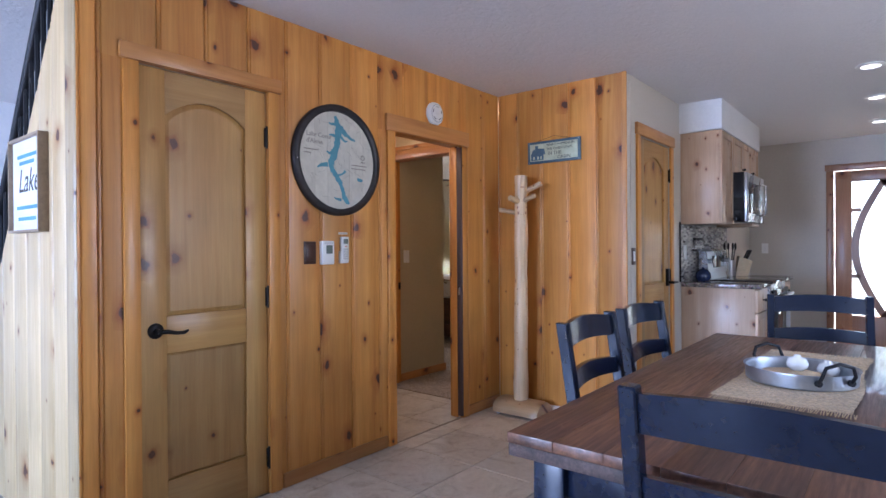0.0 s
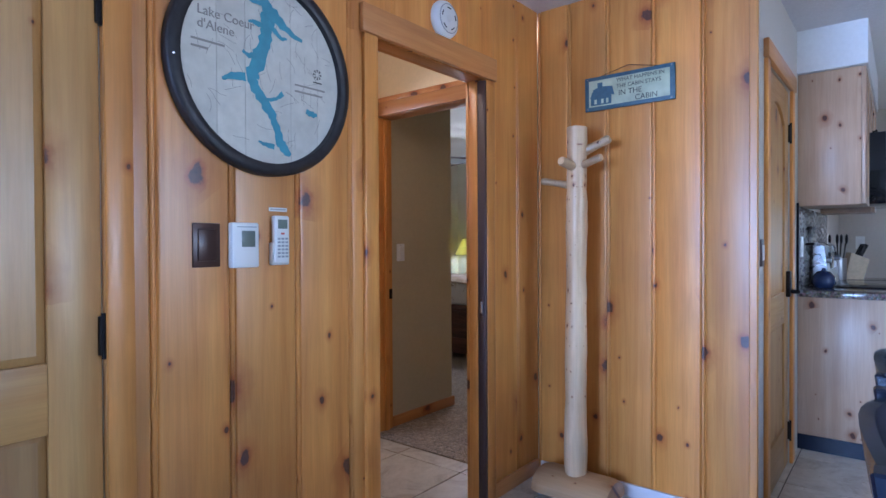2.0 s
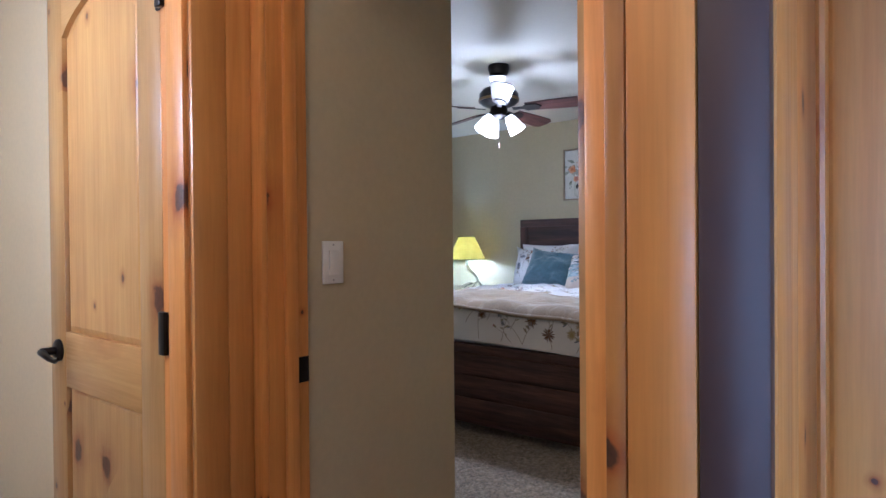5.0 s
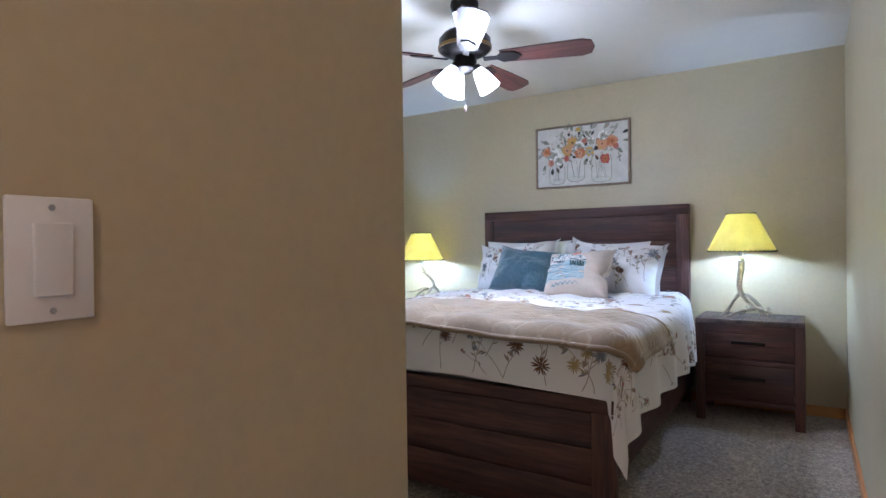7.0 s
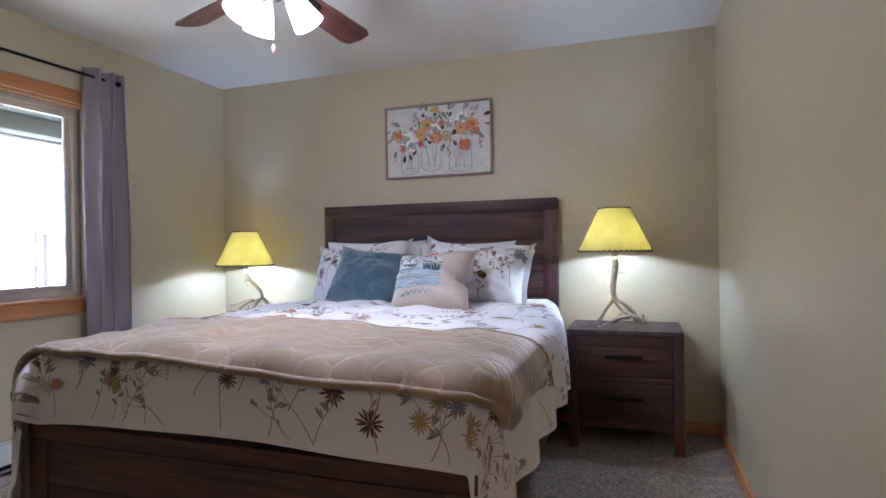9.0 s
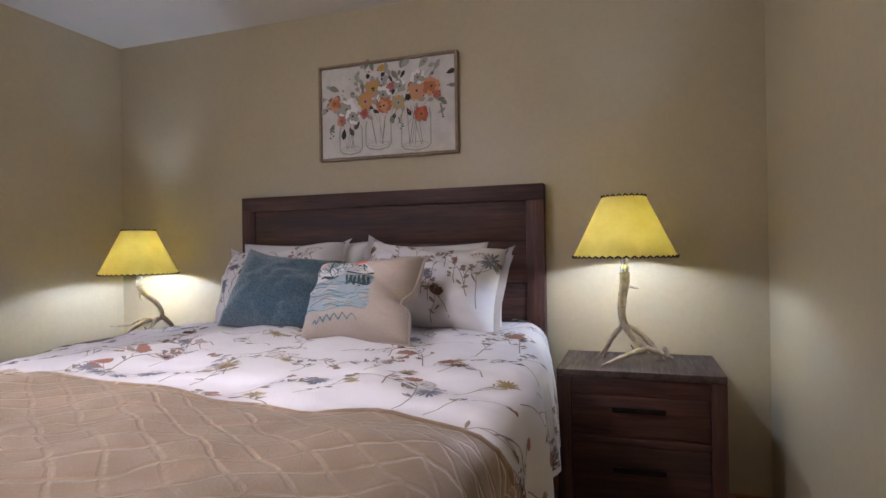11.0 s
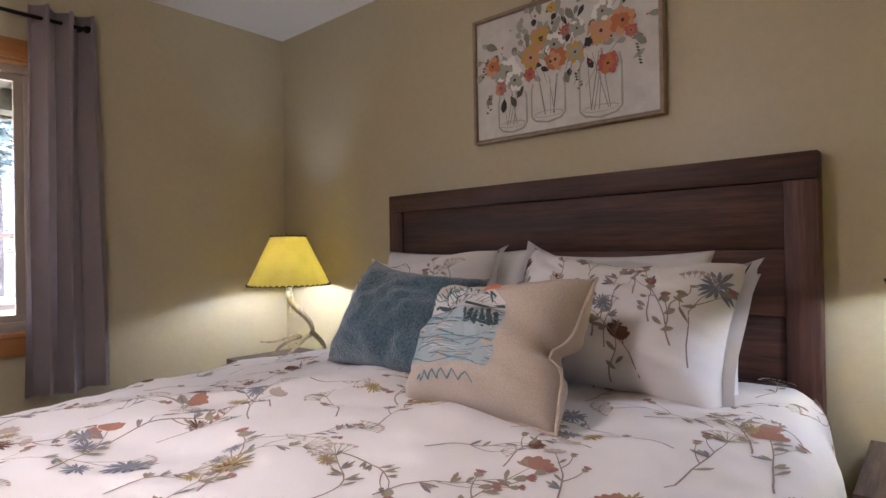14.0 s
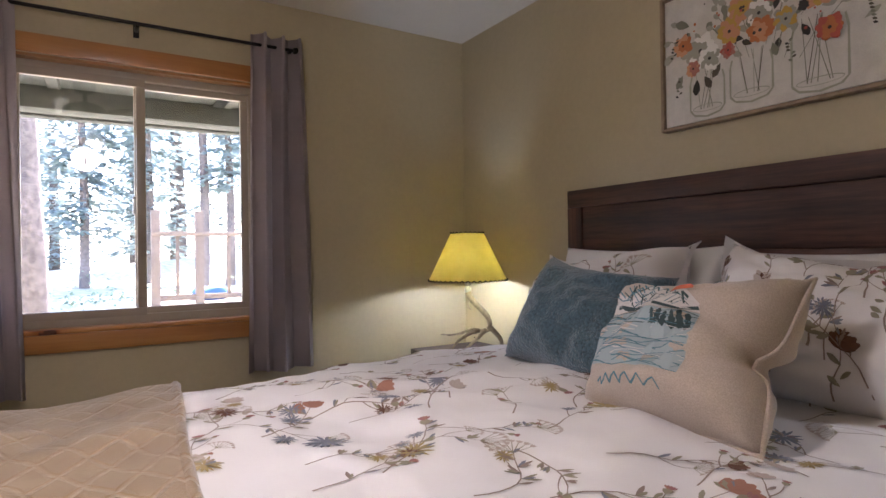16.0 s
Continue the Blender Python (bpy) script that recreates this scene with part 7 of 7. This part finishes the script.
for jx, jz, jw, jh in ((-0.203, -0.218, 0.066, 0.142), (-0.043, -0.203, 0.072, 0.145), (0.168, -0.220, 0.080, 0.205)):
    for i in range(6):
        pt.ribbon([(jx + random.uniform(-0.5, 0.5) * jw, jz + 0.02), (jx + random.uniform(-0.7, 0.7) * jw, jz + jh + 0.02)], 0.0015, random.choice((0, 1, 1, 8)))
        lay[0] += 0.00001
    out = [(jx - jw * 0.9, jz + jh), (jx - jw, jz + jh * 0.8), (jx - jw, jz + 0.02), (jx - jw * 0.75, jz), (jx, jz - 0.010), (jx + jw * 0.75, jz), (jx + jw, jz + 0.02), (jx + jw, jz + jh * 0.8), (jx + jw * 0.9, jz + jh)]
    for a, b in zip(out, out[1:]):
        pt.ribbon([a, b], 0.0040, 8)
    pt.ribbon([(jx + jw * 0.85 * math.cos(t), jz + 0.022 + 0.012 * math.sin(t)) for t in [k * math.tau / 16 for k in range(17)]], 0.0016, 8)
    lay[0] += 0.00002
for i in range(95):
    u = random.gauss(0.0, 0.17)
    v = random.gauss(0.075, 0.075)
    if -0.35 < u < 0.35 and -0.07 < v < 0.225:
        k = random.choice((1, 2, 2, 2, 1, 5))
        a = math.atan2(v + 0.1, u) + random.uniform(-0.7, 0.7)
        pt.petal(u, v, a, random.uniform(0.025, 0.05), random.uniform(0.008, 0.014), k)
        lay[0] += 0.000012
        if random.random() < 0.4:
            pt.ribbon([(u, v), (u * 0.7, v - 0.07)], 0.0012, 1)
for u, v, a, size, k in ((-0.115, 0.215, 1.2, 0.055, 1), (0.09, 0.20, 0.8, 0.065, 2), (0.07, 0.145, 2.2, 0.055, 1), (-0.27, 0.115, 2.7, 0.06, 1), (0.335, 0.145, 0.3, 0.05, 5), (0.19, 0.19, 0.9, 0.07, 2), (-0.16, 0.15, 1.7, 0.05, 2), (-0.33, 0.03, 3.6, 0.06, 2), (0.12, -0.01, 5.2, 0.045, 5), (-0.15, -0.055, 4.1, 0.05, 0), (-0.24, -0.09, 4.6, 0.055, 5), (-0.21, -0.085, 5.2, 0.05, 0), (-0.30, -0.06, 4.2, 0.05, 1), (0.30, 0.02, 5.6, 0.045, 1), (0.0, 0.18, 1.5, 0.06, 2), (-0.07, 0.20, 1.8, 0.05, 1), (0.27, 0.17, 1.0, 0.05, 2), (0.03, -0.04, 5.0, 0.045, 1)):
    pt.petal(u, v, a, size, size * 0.27, k)
    lay[0] += 0.000012
for u, v, r, k, k2 in ((-0.225, 0.010, 0.064, 7, 2), (-0.19, -0.025, 0.046, 7, 2), (-0.295, 0.050, 0.040, 9, 3), (-0.255, -0.045, 0.030, 9, 10), (-0.115, 0.045, 0.048, 4, 9), (-0.072, 0.110, 0.050, 9, 4), (-0.012, 0.072, 0.046, 7, 2), (-0.12, -0.018, 0.028, 10, 6), (-0.008, 0.014, 0.046, 3, 9), (0.074, 0.022, 0.038, 4, 2), (0.040, 0.112, 0.024, 6, 10), (0.083, 0.106, 0.036, 7, 2), (0.176, 0.073, 0.052, 4, 9), (0.256, 0.088, 0.050, 9, 3), (0.182, 0.140, 0.042, 7, 2), (0.200, -0.048, 0.042, 6, 3), (-0.02, 0.210, 0.022, 4, 4), (0.285, 0.045, 0.024, 6, 10), (0.128, 0.045, 0.018, 5, 5)):
    bloom(u, v, r, k, k2)
for i in range(30):
    disc(random.gauss(0, 0.17), random.gauss(0.09, 0.06), random.uniform(0.003, 0.006), random.choice((5, 5, 6, 3)))
for sx, sz in ((-0.30, -0.06), (0.31, 0.0), (0.08, -0.04), (-0.32, 0.09)):
    u, v = sx, sz
    for i in range(7):
        v -= 0.011
        u += 0.002 * (1 if sx > 0 else -1)
        pt.petal(u, v, random.choice((0.4, 2.7)), 0.014, 0.004, random.choice((0, 5, 1)))
        lay[0] += 0.00001
ob = part("flower_picture", pt.bm, PAINT, pc, "orange, yellow and white painted blooms in jars", smooth=0)
ob["kind"] = "stuff"

# ---- curtains ----
rod = thing("curtain_rod", pose(0, 0, 0), "thin dark metal curtain rod over the window", "curtain rod")
RY, RZ = YW - 0.085, 2.195
part("pole", sweep(bmesh.new(), [(2.0, RY, RZ), (3.37, RY, RZ)], 0.008, 10), BLACK_METAL, rod)
for x in (2.0, 3.37):
    part("finial", lathe(bmesh.new(), [(0, -0.018), (0.014, -0.016), (0.018, 0.0), (0.014, 0.016), (0, 0.018)], 14), BLACK_METAL, rod, m=pose(x, RY, RZ, 0, 90, 0))
for x in (2.03, 2.674, 3.34):
    part("bracket", boxed(x - 0.008, x + 0.008, RY, YW, RZ - 0.012, RZ + 0.004, bev=0.002), BLACK_METAL, rod)
    part("bracket_plate", boxed(x - 0.012, x + 0.012, YW - 0.006, YW, RZ - 0.035, RZ + 0.03, bev=0.002), BLACK_METAL, rod)


def curtain(x0, x1, z0, z1, folds, seed):
    c = thing("curtain", pose(0, 0, 0), "taupe curtain hanging in broad folds from the rod", "curtain", "pair of curtains")
    bm = bmesh.new()
    n, rows = folds * 12, 16
    g = []
    for j in range(rows + 1):
        f = j / rows
        line = []
        for i in range(n + 1):
            t = i / n
            ph = t * folds * math.tau + 0.25 * math.sin(f * 3 + seed)
            amp = 0.050 * (1 - 0.15 * f)
            x = x0 + (x1 - x0) * (0.5 + (t - 0.5) * (0.86 + 0.22 * f)) + 0.016 * math.sin(2 * ph) + 0.012 * f * math.sin(t * 7 + seed)
            y = RY + amp * math.sin(ph) + 0.008 * math.sin(f * 5 + t * 9)
            line.append(bm.verts.new((x, y, z1 + (z0 - z1) * f + 0.006 * math.sin(ph * 0.5))))
        g.append(line)
    for j in range(rows):
        for i in range(n):
            bm.faces.new((g[j][i], g[j][i + 1], g[j + 1][i + 1], g[j + 1][i]))
    bmesh.ops.solidify(bm, geom=bm.faces[:], thickness=0.003)
    part("drape", bm, CURTAIN, c, smooth=180)
    return c


curtain(3.128, 3.418, 0.63, 2.245, 3, 0.4)
curtain(1.93, 2.262, 0.63, 2.245, 3, 2.1)
bh = thing("baseboard_heater", pose(0, 0, 0), "white baseboard heater under the window", "heater")
part("case", boxed(2.0, 3.6, YW - 0.06, YW - 0.002, 0.03, 0.17, bev=0.006), HEATER, bh)
part("fin_slot", boxed(2.03, 3.57, YW - 0.064, YW - 0.058, 0.045, 0.065), BLACK_METAL, bh)

# ---- outdoors ----
random.seed(3)
gr = bmesh.new()
N = 30
gg = [[gr.verts.new((-120 + 240 * i / N, 4.2 + 200 * (j / N) ** 2, -0.6 + (0.9 * (j / N) * 4 + 0.5 * noise.noise(Vector((i * 0.6, j * 0.5, 0))) * (j / N) * 6))) for j in range(N + 1)] for i in range(N + 1)]
for i in range(N):
    for j in range(N):
        gr.faces.new((gg[i][j], gg[i + 1][j], gg[i + 1][j + 1], gg[i][j + 1]))
tagged(link("ground", gr, GRASS, 180), "meadow sloping up behind the house, paled to imitate glare", "ground", kind="structure")
flat2 = boxed(-3000, 3000, -3000, 3000, -1.4, -1.3)
tagged(link("ground_far", flat2, GRASS), "ground out to the horizon, paled to imitate glare", "ground", kind="structure")

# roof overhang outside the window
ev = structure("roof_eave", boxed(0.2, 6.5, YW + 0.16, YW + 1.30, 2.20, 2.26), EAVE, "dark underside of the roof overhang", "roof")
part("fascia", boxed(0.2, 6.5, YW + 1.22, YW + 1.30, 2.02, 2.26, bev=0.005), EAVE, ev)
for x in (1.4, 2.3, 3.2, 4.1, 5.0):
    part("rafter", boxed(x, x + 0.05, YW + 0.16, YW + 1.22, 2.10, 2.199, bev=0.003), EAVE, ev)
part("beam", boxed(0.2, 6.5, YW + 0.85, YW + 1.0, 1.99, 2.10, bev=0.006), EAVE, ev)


def conifer(x, y, h, r, trunk_r, seed, bare=0.25):
    random.seed(seed)
    t = thing("conifer_tree", pose(x, y, -0.6), "tall dark conifer behind the house", "tree", "conifers outside")
    z0 = 0.0
    part("trunk", sweep(bmesh.new(), [(0.05 * math.sin(k), 0.05 * math.cos(k * 1.7), h * k / 8) for k in range(9)], [trunk_r * (1 - 0.9 * k / 8) for k in range(9)], 10), BARK, t, smooth=60)
    bm = bmesh.new()
    n = int(34 * h / 9)
    for i in range(n):
        f = bare + (1 - bare) * (i / n)
        z = h * f
        reach = r * (1 - f) ** 0.75 * random.uniform(0.55, 1.15) + 0.15
        for q in range(5):
            a = random.uniform(0, math.tau)
            for s in range(7):
                d = reach * (s + 1) / 7
                cx, cy, cz = d * math.cos(a), d * math.sin(a), z - 0.22 * d + random.uniform(-0.12, 0.12)
                for w in range(3):
                    b = a + random.uniform(-1.3, 1.3)
                    ln, wd = random.uniform(0.16, 0.34), random.uniform(0.04, 0.09)
                    p = Vector((cx, cy, cz))
                    e = p + Vector((ln * math.cos(b), ln * math.sin(b), random.uniform(-0.16, 0.06)))
                    sd = Vector((-math.sin(b), math.cos(b), random.uniform(-0.5, 0.5))) * wd
                    bm.faces.new((bm.verts.new(p), bm.verts.new((p + e) / 2 + sd), bm.verts.new(e), bm.verts.new((p + e) / 2 - sd)))
    cr = part("crown", bm, LEAF, t, smooth=0)
    return t


for k, (x, y, h, r, tr_, bare) in enumerate(((2.28, 19, 13, 1.2, 0.14, 0.2), (3.9, 20, 14, 1.5, 0.15, 0.15), (5.27, 19, 15, 0.9, 0.16, 0.5), (6.0, 19, 13, 1.3, 0.15, 0.3), (10.5, 20, 14, 2.6, 0.22, 0.2), (0.2, 24, 12, 2.4, 0.2, 0.25), (13.5, 22, 15, 2.8, 0.25, 0.2), (-3.0, 22, 13, 2.6, 0.25, 0.2), (16.5, 19, 13, 2.6, 0.25, 0.2), (5.6, 27, 15, 2.6, 0.25, 0.2))):
    conifer(x, y, h, r, tr_, 40 + k, bare)
for k in range(11):
    conifer(-7 + 2.6 * k + (k * 7 % 5) * 0.3, 29 + (k * 5 % 7), 15 + k % 3, 3.2, 0.24, 80 + k, 0.04)
bt = thing("pine_tree", pose(1.95, 8.2, -0.6), "thick bark trunk close to the window", "tree")
part("trunk", sweep(bmesh.new(), [(0.04 * math.sin(k), 0.03 * math.cos(k), 9 * k / 14) for k in range(15)], [0.15 - 0.005 * k + 0.010 * math.sin(k * 2.2) for k in range(15)], 18), BARK, bt, smooth=60)
bm = bmesh.new()
for i in range(420):
    a, z, d = random.uniform(0, math.tau), random.uniform(6.5, 9.5), random.uniform(0.2, 2.0)
    p = Vector((d * math.cos(a), d * math.sin(a), z))
    q = Vector((random.uniform(-0.3, 0.3), random.uniform(-0.3, 0.3), random.uniform(-0.2, 0.1)))
    s = Vector((-q.y, q.x, 0.05)) * 0.3
    bm.faces.new((bm.verts.new(p), bm.verts.new(p + q / 2 + s), bm.verts.new(p + q), bm.verts.new(p + q / 2 - s)))
part("crown", bm, LEAF, bt, smooth=0)
for k in range(16):
    random.seed(70 + k)
    b = thing("shrub", pose(random.uniform(0.0, 9.0), random.uniform(11.5, 17), -0.45), "pale green shrub in the sunny yard", "shrub", "shrubs outside")
    bm = bmesh.new()
    rr = random.uniform(0.6, 1.2)
    for i in range(520):
        p = Vector((random.gauss(0, 0.45), random.gauss(0, 0.45), abs(random.gauss(0.35, 0.35)))) * rr
        q = Vector((random.uniform(-1, 1), random.uniform(-1, 1), random.uniform(-0.6, 1))).normalized() * random.uniform(0.05, 0.11)
        s = q.cross(Vector((0.3, 0.2, 1))).normalized() * 0.035
        bm.faces.new((bm.verts.new(p), bm.verts.new(p + q / 2 + s), bm.verts.new(p + q), bm.verts.new(p + q / 2 - s)))
    part("leaves", bm, SHRUB, b, smooth=0)
    part("stems", sweep(bmesh.new(), [(0, 0, -0.25), (0.05, 0.02, 0.3 * rr), (0.1, -0.05, 0.7 * rr)], [0.02, 0.015, 0.005], 6), BARK, b)
dk = thing("deck_railing", pose(0, 0, 0), "cedar deck railing in the sunlit yard", "railing")
DKY = 9.0
part("hand_rail", boxed(3.12, 7.6, DKY - 0.07, DKY + 0.07, 1.44, 1.49, bev=0.006), DECK, dk)
part("lower_rail", boxed(3.12, 7.6, DKY - 0.02, DKY + 0.02, 0.62, 0.69, bev=0.004), DECK, dk)
for x in (3.17, 3.68, 5.2, 6.7):
    part("post", boxed(x - 0.05, x + 0.05, DKY - 0.05, DKY + 0.05, -0.6, 1.76 if x < 3.7 else 1.44, bev=0.006), DECK, dk)
for i in range(6):
    x = 3.42 + i * 0.62
    part("baluster", boxed(x - 0.02, x + 0.02, DKY - 0.018, DKY + 0.018, 0.69, 1.44, bev=0.003), DECK, dk)
part("deck_floor", boxed(3.05, 7.8, DKY - 0.1, DKY + 2.6, 0.48, 0.55, bev=0.005), DECK, dk)
tp = thing("blue_tarp_heap", pose(3.95, 9.9, 0.62), "crumpled blue tarp lying in the yard", "tarp")
bm = bmesh.new()
bmesh.ops.create_icosphere(bm, subdivisions=3, radius=0.27, matrix=Matrix.Diagonal((1.0, 0.8, 0.55, 1)))
for v in bm.verts:
    v.co += 0.07 * Vector(noise.noise_vector(v.co * 3.2))
part("sheet", bm, TARP, tp, smooth=30)

# ---- pine boards, floor tiles ----
random.seed(99)


def plank(a0, a1, z0, z1, flat, parent, material):
    """A vertical board with a moulded left edge: a small bead beside a groove. flat maps along, out, up to the place."""
    pr2 = [(a0, -0.010), (a0 + 0.0015, -0.003), (a0 + 0.006, 0.0005), (a0 + 0.012, 0.0005), (a0 + 0.0165, -0.005), (a0 + 0.021, -0.0005), (a0 + 0.028, 0.002), (a1 - 0.006, 0.002), (a1 - 0.0005, -0.004), (a1, -0.010)]
    if a1 - a0 < 0.05:
        pr2 = [(a0, -0.010), (a0 + 0.002, 0.0), (a1 - 0.003, 0.0), (a1, -0.010)]
    bm = bmesh.new()
    lo = [bm.verts.new(flat(a, h, z0)) for a, h in pr2]
    hi = [bm.verts.new(flat(a, h, z1)) for a, h in pr2]
    for i in range(len(pr2) - 1):
        bm.faces.new((lo[i], lo[i + 1], hi[i + 1], hi[i]))
    bm.faces.new(lo[::-1])
    bm.faces.new(hi)
    part("plank", bm, material, parent, smooth=25)


def panel_wall(edges, flat, parent, material, holes=(), top=H, bottom=0.0):
    for e0, e1 in zip(edges, edges[1:]):
        spans = [(e0, e1, bottom, top)]
        for h0, h1, hz in holes:
            nxt = []
            for a, b, z0, z1 in spans:
                if b <= h0 or a >= h1 or z0 >= hz:
                    nxt.append((a, b, z0, z1))
                    continue
                nxt.append((max(a, a), b, hz, z1))
                if a < h0 - 0.004:
                    nxt.append((a, h0, z0, hz))
                if b > h1 + 0.004:
                    nxt.append((h1, b, z0, hz))
            spans = nxt
        for a, b, z0, z1 in spans:
            if b - a > 0.004:
                plank(a, b, z0, z1, flat, parent, material)


panel_wall([-2.998, -2.92, -2.68, -2.462, -2.24, -2.022, -1.797, -1.566, -1.34, -1.115, -0.86, -0.635, -0.43, -0.215, 0.0], lambda a, h, z: (a, -h, z), wall_a, PINE, [(D1[0], D1[1], 2.045), (PK[0], PK[1] + 0.010, PKH)])
panel_wall([-YC - 1.036 + 0.0, 0.174, 0.382, 0.604, 0.822, 1.034], lambda a, h, z: (XB - h, -a, z), wall_b, PINE)
for i, y in enumerate((0.0, 0.10, 0.25, 0.42, 0.60, 0.79, 0.98, 1.17, 1.36, 1.55)):
    y1 = (0.10, 0.25, 0.42, 0.60, 0.79, 0.98, 1.17, 1.36, 1.55, 1.74)[i]
    z1 = min(H, rail_z((y + y1) / 2, 0.0))
    if z1 > 0.2:
        plank(y + (0.0005 if i else 0.0), y1, 0.0, z1, lambda a, h, z: (XS - h, a, z - 0.0 if z < 0.01 else min(H, rail_z(a, 0.0))), st, PINE_PALE)

T = 0.457
tile_meshes = []
for k in range(3):
    bm = bmesh.new()
    g = T / 2 - 0.0032
    box(bm, -g, g, -g, g, -0.010, 0.0, bev=0.0015, seg=1)
    me = bpy.data.meshes.new("tile")
    bm.to_mesh(me)
    bm.free()
    me.materials.append(TILE)
    tile_meshes.append(me)
ox, oy = -1.20, -0.145


def lay_tile(parent, i, j, x0, x1, y0, y1):
    cx, cy = ox + (i + 0.5) * T, oy + (j + 0.5) * T
    a0, a1, b0, b1 = max(cx - T / 2, x0), min(cx + T / 2, x1), max(cy - T / 2, y0), min(cy + T / 2, y1)
    if a1 - a0 < 0.02 or b1 - b0 < 0.02:
        return
    if a1 - a0 > T - 0.001 and b1 - b0 > T - 0.001:
        ob = new("tile", random.choice(tile_meshes))
        ob.location = (cx, cy, 0)
    else:
        bm = boxed(a0 - cx + 0.0032, a1 - cx - 0.0032, b0 - cy + 0.0032, b1 - cy - 0.0032, -0.010, 0.0, bev=0.0015, seg=1)
        me = bpy.data.meshes.new("tile")
        bm.to_mesh(me)
        bm.free()
        me.materials.append(TILE)
        ob = new("tile", me)
        ob.location = (cx, cy, 0)
    ob.parent = parent


for i in range(-17, 12):
    for j in range(-10, 1):
        lay_tile(floor_tile, i, j, XW, XE, YS, 0.0)
for i in range(-1, 3):
    for j in range(0, 3):
        lay_tile(floor_hall, i, j, -1.30, -0.16, 0.013, 1.20)
